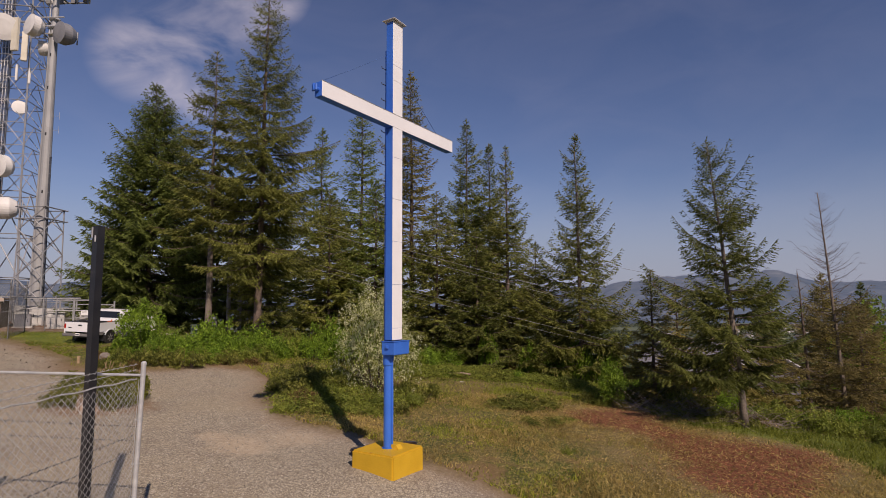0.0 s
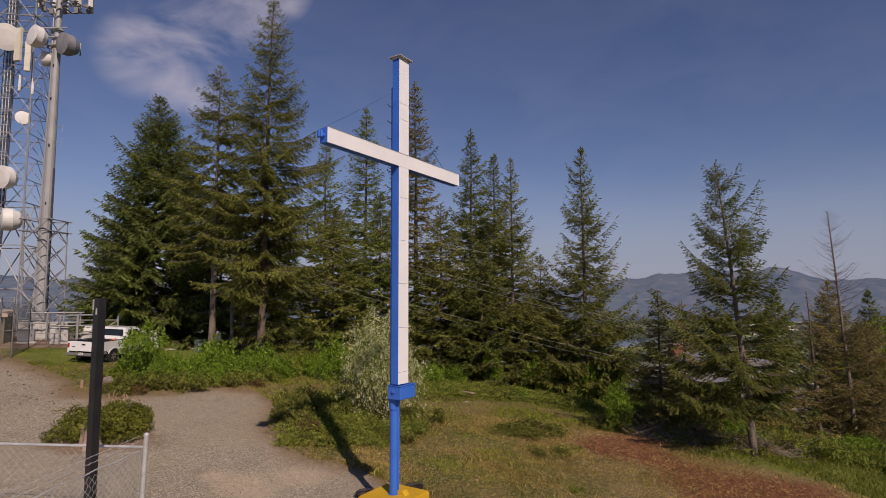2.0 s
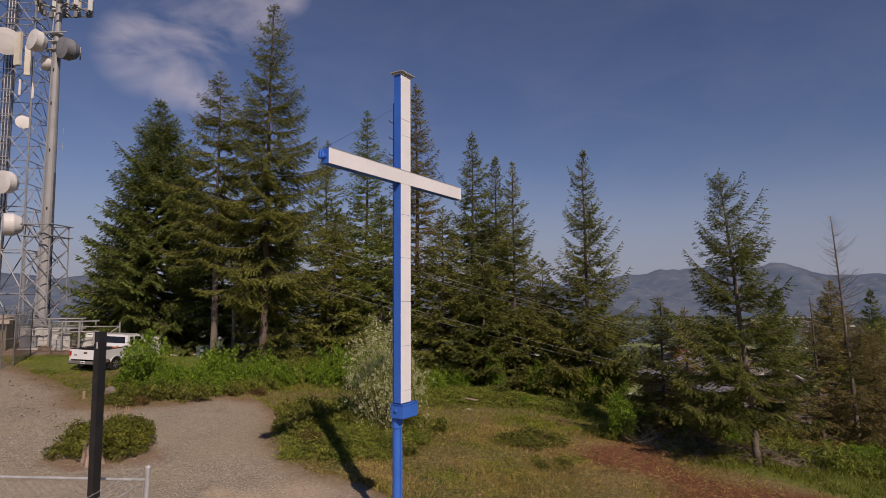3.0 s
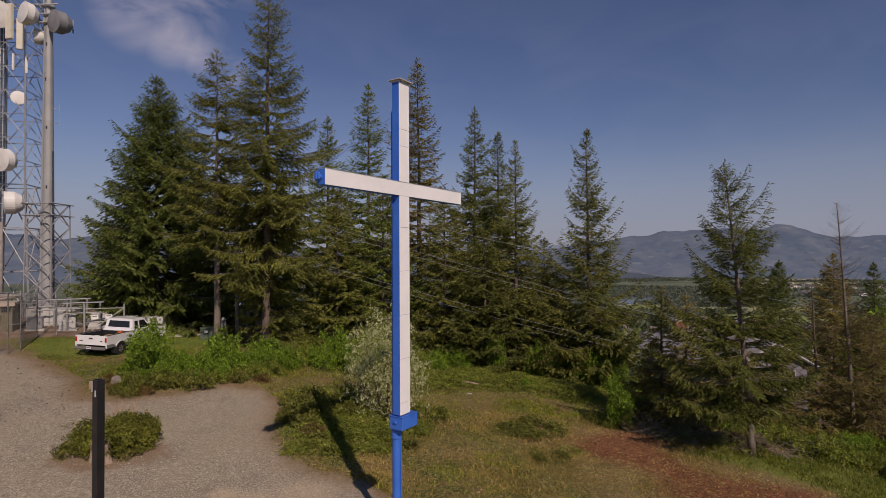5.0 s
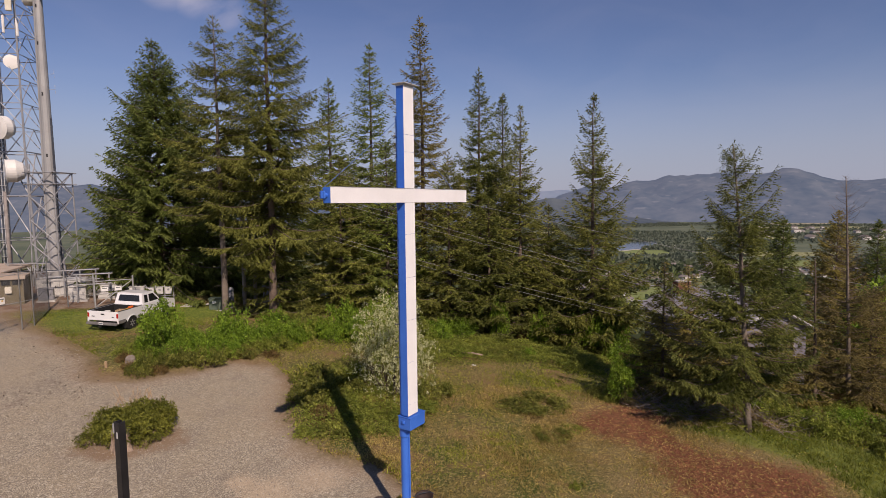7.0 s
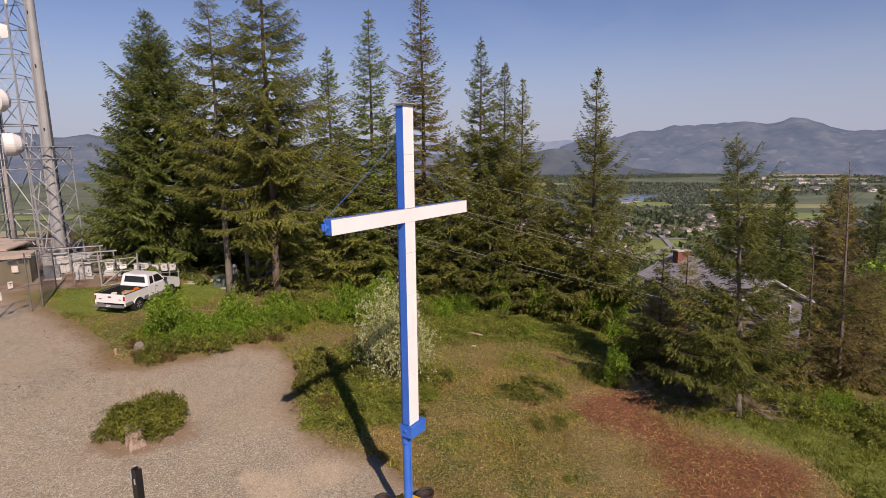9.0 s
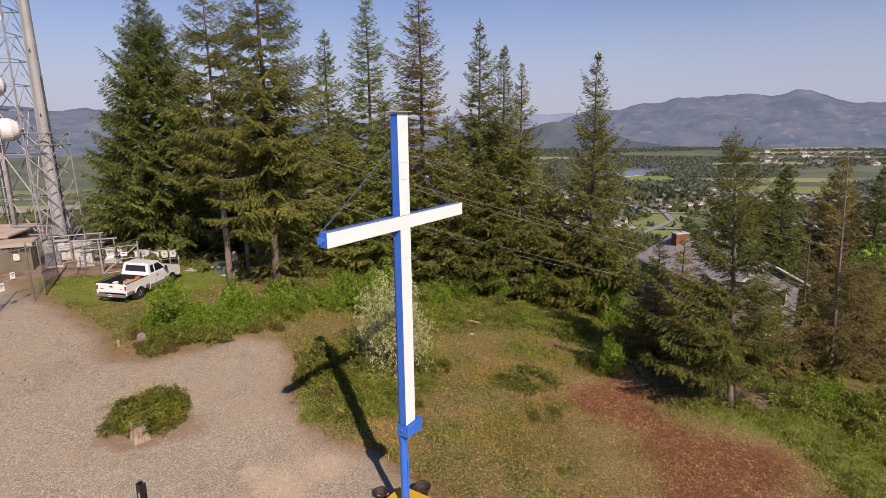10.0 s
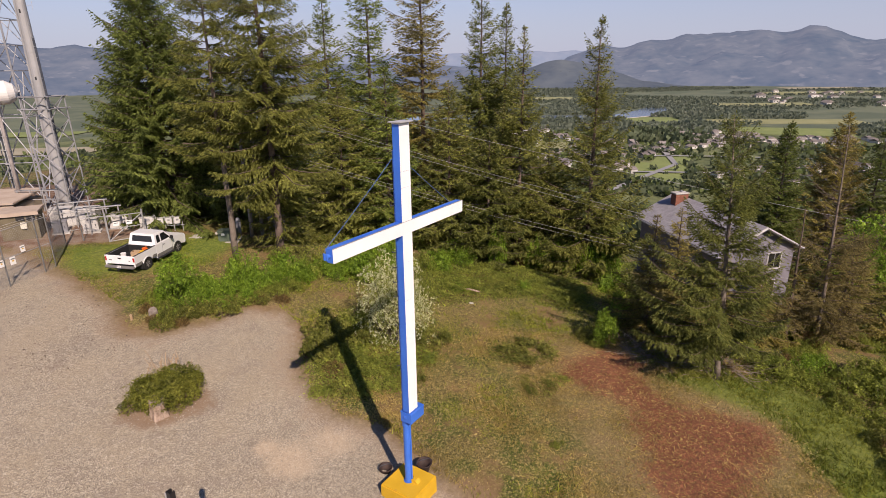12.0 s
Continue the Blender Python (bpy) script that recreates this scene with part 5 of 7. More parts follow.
def brush_heap(x, y, rx, ry, n, seed, label):
    """A tangle of dead sticks."""
    g = np.random.default_rng(seed)
    t = thing("brush_heap", Matrix.Translation(on(x, y, 0.0)), label, "brush")
    sticks = []
    for _ in range(n):
        px, py, a, ln = g.normal(0, rx), g.normal(0, ry), g.uniform(0, 6.28), g.uniform(0.5, 1.7)
        z0 = float(ground(x + px, y + py)) - float(ground(x, y)) + g.uniform(0.02, 0.35)
        tip = np.array([math.cos(a), math.sin(a), g.uniform(-0.1, 0.75)]) * ln
        root = np.array([px, py, z0])
        sticks.append((np.array([root, root + tip * 0.5 + g.normal(0, 0.06, 3), root + tip]), g.uniform(0.010, 0.022)))
    tagged(part("deadwood", limb_mesh(sticks), dead_twig, t), kind="stuff")


brush_heap(10.2, 24.9, 0.8, 0.45, 150, 91, "tangle of grey-brown dead branches under the fir")
brush_heap(13.2, 24.6, 0.9, 0.5, 110, 92, "loose dead branches in the grass beside the fir")
brush_heap(8.6, 25.4, 0.7, 0.4, 90, 93, "low heap of reddish dead bramble stems")

# ---------------------------------------------------------------- grass, litter and loose stones


def scatter(n, x0, x1, y0, y1, keep, seed):
    g = np.random.default_rng(seed)
    x, y = g.uniform(x0, x1, n), g.uniform(y0, y1, n)
    ok = keep(x, y, g)
    return x[ok], y[ok], g


def tufts(name, n, blades, size, mat, keep, area, seed, label):
    x, y, g = scatter(n, *area, keep, seed)
    x, y = np.repeat(x, blades) + g.normal(0, 0.06, len(x) * blades), np.repeat(y, blades) + g.normal(0, 0.06, len(y) * blades)
    z = ground(x, y) + 0.02
    m = len(x)
    way = unit(np.stack([g.normal(0, 0.9, m), g.normal(0, 0.9, m), np.ones(m)], 1))
    side = unit(np.cross(way, g.normal(0, 1, (m, 3))))
    ln = size * g.uniform(0.5, 1.4, m)
    base, half = np.stack([x, y, z], 1), side * (0.009 + ln * 0.055)[:, None]
    v = np.stack([base - half, base + half, base + way * ln[:, None]], 1).reshape(-1, 3)
    me = quads(name, v, np.arange(len(v)).reshape(-1, 3))
    return tagged(part(name, me, mat), label, "grass", kind="stuff")


AREA = (-10, 22, 13.5, 36)
off_path = lambda x, y, g: (inside(GRAVEL, x, y) < -0.15) & (inside(MULCH, x, y) < g.normal(0.4, 0.45, x.shape))
patchy = lambda x, y: np.sin(x * 1.1 + 1.3 * np.sin(y * 0.6)) * np.sin(y * 0.9 + 0.7 * np.sin(x * 0.5))
NEAR = (-6, 16, 13.5, 27)
tufts("grass", 56000, 6, 0.16, grass_blade, lambda x, y, g: off_path(x, y, g) & (g.random(x.shape) < 0.40 + 0.5 * patchy(x, y) - 0.3 * (inside(MULCH, x, y) > -1.6)), AREA, 21, "rough green grass on the hilltop")
tufts("dry_grass", 46000, 6, 0.17, grass_straw, lambda x, y, g: off_path(x, y, g) & (inside(LUSH_SLOPE, x, y) < 0) & (g.random(x.shape) < 0.40 - 0.4 * patchy(x, y) + 0.5 * (inside(MULCH, x, y) > -2.2)), NEAR, 22, "dry straw-coloured grass among the green")
tufts("tall_grass", 9000, 6, 0.22, grass_blade, lambda x, y, g: off_path(x, y, g) & (y > 24.5 + 0.2 * x), AREA, 23, "tall green grass and weeds on the slope")
tufts("bank_grass", 15000, 6, 0.15, grass_lush, lambda x, y, g: (inside(GRAVEL, x, y) < -0.4) & (inside(YARD, x, y) < -0.3) & (g.random(x.shape) < 0.25 + 0.75 * (inside(LUSH, x, y) > -0.5)), (-26, -14, 23, 36), 24, "short green grass round the truck")


tufts("slope_grass", 11000, 7, 0.26, slope_blade, lambda x, y, g: inside(LUSH_SLOPE, x, y) > g.normal(0, 0.5, x.shape), (8, 22, 12, 27), 29, "fresh green grass on the slope beside the dead leaves")


BRAMBLES = [(-4.6, 28.4), (-1.1, 29.3), (1.6, 30.6), (3.4, 31.2), (6.0, 30.6), (7.6, 31.6), (9.4, 34.5), (4.0, 38.0), (-2.0, 36.6), (-6.4, 32.2)]
SHADED_BANK = [(-7.0, 22.2), (-5.8, 19.5), (-4.0, 19.7), (-3.0, 21.6), (-1.8, 24.6), (-5.2, 27.4), (-7.2, 25.0)]


def leaf_cover(name, n, size, mat, outline, deep, seed, label):
    """A low thicket: leaves over a lumpy surface inside an outline, thinning out at its edge."""
    g = np.random.default_rng(seed)
    xs, ys = zip(*outline)
    x, y = g.uniform(min(xs) - 0.5, max(xs) + 0.5, n), g.uniform(min(ys) - 0.5, max(ys) + 0.5, n)
    edge = inside(outline, x, y)
    ok = edge > g.normal(0.0, 0.35, n)
    x, y, edge = x[ok], y[ok], edge[ok]
    m = len(x)
    lump = 0.5 + 0.5 * np.sin(x * 2.3 + 1.7 * np.sin(y * 1.4)) * np.sin(y * 2.0 + 1.3 * np.sin(x * 1.1))
    z = ground(x, y) + deep * np.clip(edge + 0.3, 0.1, 1) * (0.35 + 0.65 * lump) * g.uniform(0.55, 1.0, m) + 0.08
    way = unit(np.stack([g.normal(0, 1, m), g.normal(0, 1, m), g.normal(0.1, 0.45, m)], 1))
    side = unit(np.cross(way, np.stack([g.normal(0, 0.55, m), g.normal(-0.35, 0.55, m), np.ones(m)], 1)))
    ln = size * g.uniform(0.6, 1.35, m)
    return tagged(part(name, quads(name, *kites(np.stack([x, y, z], 1), way, side, ln, ln * 0.62)), mat), label, "brambles", kind="stuff")


leaf_cover("bramble_cover", 62000, 0.10, leaf_mid, BRAMBLES, 0.55, 51, "low green bramble thicket covering the slope")
leaf_cover("bank_cover", 22000, 0.085, leaf_mid, SHADED_BANK, 0.35, 52, "low green brambles and weeds on the bank")


def flakes(name, n, size, mat, keep, area, seed, label, category, lift=0.015, ratio=0.7):
    x, y, g = scatter(n, *area, keep, seed)
    m = len(x)
    way = unit(np.stack([g.normal(0, 1, m), g.normal(0, 1, m), g.normal(0, 0.35, m)], 1))
    side = unit(np.cross(way, np.stack([g.normal(0, 0.4, m), g.normal(0, 0.4, m), np.ones(m)], 1)))
    ln = size * g.uniform(0.5, 1.4, m)
    me = quads(name, *kites(np.stack([x, y, ground(x, y) + lift + 0.04 * g.random(m) + 0.10 * (inside(GRAVEL, x, y) < 0)], 1), way, side, ln, ln * ratio))
    return tagged(part(name, me, mat), label, category, kind="stuff")


flakes("straw", 60000, 0.15, grass_straw, lambda x, y, g: (inside(GRAVEL, x, y) < -0.15) & (inside(LUSH_SLOPE, x, y) < 0) & (g.random(x.shape) < 0.22 - 0.2 * patchy(x, y) + 0.5 * (inside(MULCH, x, y) > g.normal(-1.6, 0.8, x.shape))), NEAR, 28, "flattened dry straw in the trodden grass", "grass", ratio=0.16)
flakes("leaf_litter", 120000, 0.042, leaf_litter, lambda x, y, g: (inside(MULCH, x, y) + 0.8 * patchy(x * 1.3, y * 1.3) > g.normal(0.45, 0.45, x.shape)), (3, 14, 13, 27), 25, "red-brown dead leaves covering a patch of ground", "leaves")
flakes("fallen_leaves", 26000, 0.046, litter_tan, lambda x, y, g: (inside(MULCH, x, y) > g.normal(-0.8, 0.9, x.shape)) & (inside(MULCH, x, y) < g.normal(0.7, 0.5, x.shape)) & (g.random(x.shape) < 0.5), (2, 14, 13, 26), 26, "tan fallen leaves at the patch's edge", "leaves")

flakes("dead_leaves", 2600, 0.080, bark, lambda x, y, g: (inside(GRAVEL, x, y) > 0) & (g.random(x.shape) < 0.35 + 0.3 * patchy(x, y)), (-27, -15, 19, 28), 30, "dark dead leaves strewn on the gravel", "leaves")
flakes("bank_leaves", 1500, 0.06, leaf_litter, lambda x, y, g: (inside(GRAVEL, x, y) < 0) & (inside(LUSH, x, y) < -0.3) & (inside(YARD, x, y) < 0), (-23, -12, 26, 36), 31, "brown dead leaves in the grass round the truck", "leaves")


def stones(name, n, size, mat, keep, area, seed, label):
    """Small three-sided chips."""
    x, y, g = scatter(n, *area, keep, seed)
    m = len(x)
    c = np.stack([x, y, ground(x, y) + size * 0.15], 1)
    r = size * g.uniform(0.5, 1.5, m)[:, None, None]
    shape = np.array([[1, 0, -0.4], [-0.5, 0.87, -0.4], [-0.5, -0.87, -0.4], [0.1, 0.05, 0.75]])
    a = g.uniform(0, 6.28, m)
    rot = np.stack([np.stack([np.cos(a), -np.sin(a)], 1), np.stack([np.sin(a), np.cos(a)], 1)], 1)
    v = np.repeat(shape[None], m, 0) * g.uniform(0.6, 1.3, (m, 4, 1))
    v[:, :, :2] = np.einsum("nij,nkj->nki", rot, v[:, :, :2])
    v = c[:, None] + v * r
    f = np.array([[0, 1, 3], [1, 2, 3], [2, 0, 3]])[None] + (np.arange(m) * 4)[:, None, None]
    return tagged(part(name, quads(name, v.reshape(-1, 3), f.reshape(-1, 3)), mat), label, "gravel", kind="stuff")


gravel_stone = material("crushed_stone", (0.135, 0.116, 0.092), (0.460, 0.410, 0.335), scale=8, rough=0.9, island=0.65)
stones("gravel", 76000, 0.016, gravel_stone, lambda x, y, g: inside(GRAVEL, x, y) > g.normal(0.2, 0.3, x.shape), (-22, 3, 9, 28), 27, "loose crushed stone of the gravel yard")

# ---------------------------------------------------------------- white pickup


def side_profile(outline, x0, x1):
    """An outline in y and z, drawn out along x."""
    m = Mesh()
    k = len(outline)
    vs = [(x0, y, z) for y, z in outline] + [(x1, y, z) for y, z in outline]
    return m.add(vs, [tuple(range(k)), tuple(range(k, 2 * k))[::-1]] + [(i, i + k, (i + 1) % k + k, (i + 1) % k) for i in range(k)])


def arch(cy, r, z0, n=9):
    pts = [(cy + r * math.cos(a), 0.40 + r * math.sin(a)) for a in np.linspace(math.pi, 0, n)]
    return [p for p in pts if p[1] >= z0 - 0.001]


def pickup():
    w = 1.0
    t = thing("pickup_truck", Matrix.Translation(on(-19.2, 29.9, 0.01)) @ pose(0, 0, 0, 0.8, 2.5, -5.0) @ Matrix.Scale(0.89, 4), "white extended-cab pickup parked on grass with a loaded bed", "truck")
    base = 3.32
    # bed: two sides with wheel arches, floor, bulkhead
    lower = [(-1.22, 0.62)] + arch(0, 0.50, 0.62) + [(0.96, 0.62), (0.96, 1.34), (-1.22, 1.34)]
    for s in (-1, 1):
        part("bed_side", side_profile(lower, s * w, s * (w - 0.08)), car_white, t)
        part("bed_rail", Mesh().box((0.10, 2.18, 0.03), (s * (w - 0.045), -0.13, 1.352), bevel=0.01), dark_plastic, t)
        part("bed_liner", Mesh().box((0.03, 2.10, 0.50), (s * (w - 0.10), -0.12, 1.07), bevel=0.01), dark_plastic, t)
    part("bed_liner", Mesh().box((2 * w - 0.24, 0.03, 0.50), (0, 0.87, 1.07), bevel=0.01), dark_plastic, t)
    part("bed_floor", Mesh().box((2 * w - 0.16, 2.16, 0.06), (0, -0.13, 0.80)), dark_plastic, t)
    part("bulkhead", Mesh().box((2 * w - 0.16, 0.06, 0.52), (0, 0.92, 1.08)), car_white, t)
    gate = part("tailgate", Mesh().box((2 * w - 0.18, 0.07, 0.56), (0, -1.20, 1.06), bevel=0.015), car_white, t)
    part("handle", Mesh().box((0.22, 0.03, 0.08), (0, -1.245, 1.17), bevel=0.01), dark_plastic, gate)
    part("badge", Mesh().box((0.20, 0.012, 0.05), (-0.62, -1.243, 1.03), bevel=0.004), dark_plastic, gate)
    part("badge", Mesh().box((0.12, 0.012, 0.05), (0.66, -1.243, 1.03), bevel=0.004), dark_plastic, gate)
    bumper = part("rear_bumper", Mesh().box((2 * w - 0.02, 0.17, 0.18), (0, -1.31, 0.62), bevel=0.04), car_grey, t)
    part("bed_skirt", Mesh().box((0.02, 0.60, 0.20), (w + 0.008, -0.90, 0.72), bevel=0.006), car_grey, t)
    part("bed_skirt", Mesh().box((0.02, 0.60, 0.20), (-w - 0.008, -0.90, 0.72), bevel=0.006), car_grey, t)
    part("number_plate", Mesh().box((0.28, 0.012, 0.14), (0, -1.402, 0.66)), sign_white, bumper)
    part("plate_bar", Mesh().box((0.24, 0.008, 0.05), (0, -1.410, 0.66)), cable_dark, bumper)
    part("tow_hitch", Mesh().box((0.07, 0.24, 0.07), (0, -1.45, 0.47), bevel=0.01), dark_plastic, bumper)
    for s in (-1, 1):
        part("tail_light", Mesh().box((0.12, 0.06, 0.27), (s * (w - 0.07), -1.215, 1.10), bevel=0.015), tail_red, t)
    # cab and bonnet
    body = [(1.0, 0.45), (base - 0.52, 0.45)] + arch(base, 0.50, 0.50) + [(base + 0.85, 0.50), (base + 0.98, 0.60), (base + 0.98, 1.06), (base + 0.86, 1.20), (2.95, 1.32), (2.6, 1.36), (1.0, 1.36)]
    part("cab_body", side_profile(body, -w, w), car_white, t)
    for s in (-1, 1):
        part("rocker_panel", Mesh().box((0.02, 1.78, 0.22), (s * (w + 0.008), 1.90, 0.58), bevel=0.006), car_grey, t)
        part("bed_skirt", Mesh().box((0.02, 0.40, 0.20), (s * (w + 0.008), 0.74, 0.72), bevel=0.006), car_grey, t)
        part("running_board", Mesh().box((0.20, 1.85, 0.06), (s * (w + 0.05), 1.85, 0.42), bevel=0.015), dark_plastic, t)
        part("mudflap", Mesh().box((0.26, 0.03, 0.34), (s * (w - 0.14), -0.52, 0.42)), dark_plastic, t)
    # greenhouse: a tapered block with raked screens
    wz, rz, tw = 1.35, 2.0, 0.84
    y0, y1, y2, y3 = 1.02, 1.16, 2.18, 2.86
    gh = Mesh().add([(-w + 0.04, y0, wz), (w - 0.04, y0, wz), (w - 0.04, y3, wz), (-w + 0.04, y3, wz), (-tw, y1, rz), (tw, y1, rz), (tw, y2, rz), (-tw, y2, rz)],
                    [(0, 1, 2, 3), (4, 5, 6, 7), (0, 1, 5, 4), (1, 2, 6, 5), (2, 3, 7, 6), (3, 0, 4, 7)])
    part("cab_roof", gh, car_white, t)
    part("roof_panel", Mesh().box((2 * tw - 0.04, 0.98, 0.05), (0, 1.67, 2.012), bevel=0.022), car_white, t)

    def glass(corners, out):
        o = Vector(out).normalized()
        c = [Vector(p) + o * 0.012 for p in corners]
        return Mesh().add(c + [p - o * 0.006 for p in c], [(0, 1, 2, 3), (7, 6, 5, 4)] + [(i, i + 4, (i + 1) % 4 + 4, (i + 1) % 4) for i in range(4)])

    def lerp(a, b, u):
        return a + (b - a) * u

    def on_side(s, y, u):
        return (s * lerp(w - 0.04, tw, u), y, lerp(wz, rz, u))

    part("rear_window", glass([(-0.73, lerp(y0, y1, 0.26), lerp(wz, rz, 0.26)), (0.73, lerp(y0, y1, 0.26), lerp(wz, rz, 0.26)), (0.66, lerp(y0, y1, 0.85), lerp(wz, rz, 0.85)), (-0.66, lerp(y0, y1, 0.85), lerp(wz, rz, 0.85))], (0, -1, 0.23)), window_dark, t)
    part("windscreen", glass([(-0.84, lerp(y3, y2, 0.08), lerp(wz, rz, 0.08)), (0.84, lerp(y3, y2, 0.08), lerp(wz, rz, 0.08)), (0.72, lerp(y3, y2, 0.92), lerp(wz, rz, 0.92)), (-0.72, lerp(y3, y2, 0.92), lerp(wz, rz, 0.92))], (0, 0.66, 0.75)), window_dark, t)
    for s in (-1, 1):
        part("side_window", glass([on_side(s, 1.22, 0.12), on_side(s, 1.58, 0.12), on_side(s, 1.58, 0.84), on_side(s, 1.30, 0.84)], (s, 0, 0.3)), window_dark, t)
        part("side_window", glass([on_side(s, 1.70, 0.12), on_side(s, 2.62, 0.12), on_side(s, 2.16, 0.84), on_side(s, 1.72, 0.84)], (s, 0, 0.3)), window_dark, t)
        part("door_seam", Mesh().box((0.006, 0.014, 0.72), (s * (w + 0.001), 1.66, 0.98)), dark_plastic, t)
        part("door_seam", Mesh().box((0.006, 0.014, 0.72), (s * (w + 0.001), 2.72, 0.98)), dark_plastic, t)
        part("door_handle", Mesh().box((0.035, 0.16, 0.045), (s * (w + 0.015), 1.80, 1.17), bevel=0.01), dark_plastic, t)
        part("wing_mirror", Mesh().box((0.20, 0.10, 0.26), (s * (w + 0.16), 2.52, 1.46), bevel=0.03).box((0.14, 0.04, 0.05), (s * (w + 0.05), 2.54, 1.38)), dark_plastic, t)
        part("arch_trim", Mesh().path([(s * (w + 0.005), 0.52 * math.cos(a), 0.40 + 0.52 * math.sin(a)) for a in np.linspace(0.45, 2.7, 12)], 0.028, 6), car_white, t)
        part("headlight", Mesh().box((0.34, 0.08, 0.22), (s * (w - 0.20), base + 0.955, 0.96), bevel=0.03), chrome, t)
    part("grille", Mesh().box((1.10, 0.05, 0.30), (0, base + 0.99, 0.92), bevel=0.01), chrome, t)
    part("front_bumper", Mesh().box((2 * w, 0.20, 0.24), (0, base + 1.04, 0.58), bevel=0.04), chrome, t)
    part("chassis", Mesh().box((1.1, 5.0, 0.16), (0, 1.45, 0.52)).tube((-0.85, 0, 0.40), (0.85, 0, 0.40), 0.07).tube((-0.85, base, 0.40), (0.85, base, 0.40), 0.06), dark_plastic, t)
    turn = Euler((0, radians(90), 0)).to_matrix()
    for s in (-1, 1):
        for y in (0, base):
            wheel = part("wheel", Mesh().lathe([(0.05, -0.10), (0.25, -0.10), (0.262, 0.10), (0.05, 0.06)], (s * 0.88, y, 0.44), turn, 18), chrome, t)
            part("tyre", Mesh().lathe([(0.262, -0.11), (0.40, -0.135), (0.445, -0.09), (0.445, 0.09), (0.40, 0.135), (0.262, 0.11)], (s * 0.88, y, 0.44), turn, 28), rubber, wheel)
            for i in range(6):
                a = i * math.pi / 3
                part("spoke", Mesh().box((0.03, 0.06, 0.16), (s * 1.0, y + 0.14 * math.sin(a), 0.44 + 0.14 * math.cos(a)), Euler((-a, 0, 0)).to_matrix(), bevel=0.008), car_grey, wheel)
    return t


truck = pickup()


def in_bed(name, label, category, mesh, mat, at, turn=0):
    ob = part(name, mesh, mat, smooth=False)
    ob.matrix_world = truck.matrix_world @ Matrix.Translation(at) @ pose(0, 0, 0, 0, 0, turn)
    return tagged(ob, label, category)


in_bed("crate", "open wooden crate in the truck bed", "crate", Mesh().box((0.5, 0.04, 0.34), (0, -0.2, 0.17)).box((0.5, 0.04, 0.34), (0, 0.2, 0.17)).box((0.04, 0.36, 0.34), (-0.23, 0, 0.17)).box((0.04, 0.36, 0.34), (0.23, 0, 0.17)).box((0.42, 0.36, 0.03), (0, 0, 0.02)), tan_wood, (0.15, 0.15, 0.835), 12)
in_bed("fuel_can", "orange-red plastic fuel can in the truck bed", "can", Mesh().box((0.36, 0.26, 0.52), (0, 0, 0.26), bevel=0.05).tube((0.1, 0, 0.5), (0.16, 0, 0.62), 0.03), orange, (0.60, 0.42, 0.835), -20)
in_bed("yellow_bag", "yellow bundle in the truck bed", "bag", Mesh().box((0.40, 0.32, 0.46), (0, 0, 0.23), bevel=0.10), yellow_paint, (0.66, 0.05, 0.835), 30)
in_bed("white_bucket", "white lidded bucket in the truck bed", "bucket", Mesh().lathe([(0.14, 0), (0.16, 0.30), (0.17, 0.30), (0.17, 0.34)], sides=16), sign_white, (-0.38, -0.35, 0.835))
in_bed("tool_pile", "dark tools lying in the truck bed", "tools", Mesh().box((1.1, 0.14, 0.12), (0, 0, 0.06), bevel=0.03).box((0.12, 0.9, 0.10), (-0.4, 0.1, 0.16), bevel=0.03), dark_plastic, (-0.2, -0.6, 0.835), 15)

# ---------------------------------------------------------------- masts


def strut(parent, a, b, r, mat=None, name="brace"):
    return part(name, Mesh().tube(a, b, r, sides=6), mat or tower_steel, parent)


def lattice(parent, wide, wide_top, z0, z1, panel, leg_r, brace_r, sides=4, diagonals=True, crossed=False):
    n = int(round((z1 - z0) / panel))
    ring = [math.pi / 4 + 2 * math.pi * i / sides for i in range(sides)]

    def corner(i, z):
        r = (wide + (wide_top - wide) * (z - z0) / (z1 - z0)) / math.sqrt(2)
        return Vector((r * math.cos(ring[i % sides]), r * math.sin(ring[i % sides]), z))

    for i in range(sides):
        strut(parent, corner(i, z0), corner(i, z1), leg_r, name="leg")
        for k in range(n):
            za, zb = z0 + (z1 - z0) * k / n, z0 + (z1 - z0) * (k + 1) / n
            if crossed:
                strut(parent, corner(i, za), corner(i + 1, zb), brace_r)
                strut(parent, corner(i + 1, za), corner(i, zb), brace_r)
                continue
            strut(parent, corner(i, zb), corner(i + 1, zb), brace_r, name="girt")
            if diagonals:
                mid = (corner(i, zb) + corner(i + 1, zb)) / 2
                strut(parent, corner(i, za), mid, brace_r)
                strut(parent, corner(i + 1, za), mid, brace_r)
    return corner


def dish(parent, at, facing, r, depth, mat, name="drum_antenna", label=""):
    q = Vector(facing).to_track_quat("Z", "Y").to_matrix()
    d = part(name, Mesh().lathe([(r * 0.25, -depth * 0.75), (r * 0.7, -depth * 0.55), (r, -depth * 0.1), (r, depth * 0.45), (r * 1.02, depth * 0.46), (r * 1.02, depth * 0.52), (r * 0.6, depth * 0.60), (0.01, depth * 0.62)], at, q, 28), mat, parent, label)
    back = Vector(at) - Vector(facing).normalized() * depth * 0.9
    part("mount", Mesh().tube(Vector(at) - Vector(facing).normalized() * depth * 0.5, back, 0.09).tube(back + Vector((0, 0, -0.5)), back + Vector((0, 0, 0.5)), 0.05), tower_steel, d)
    return d


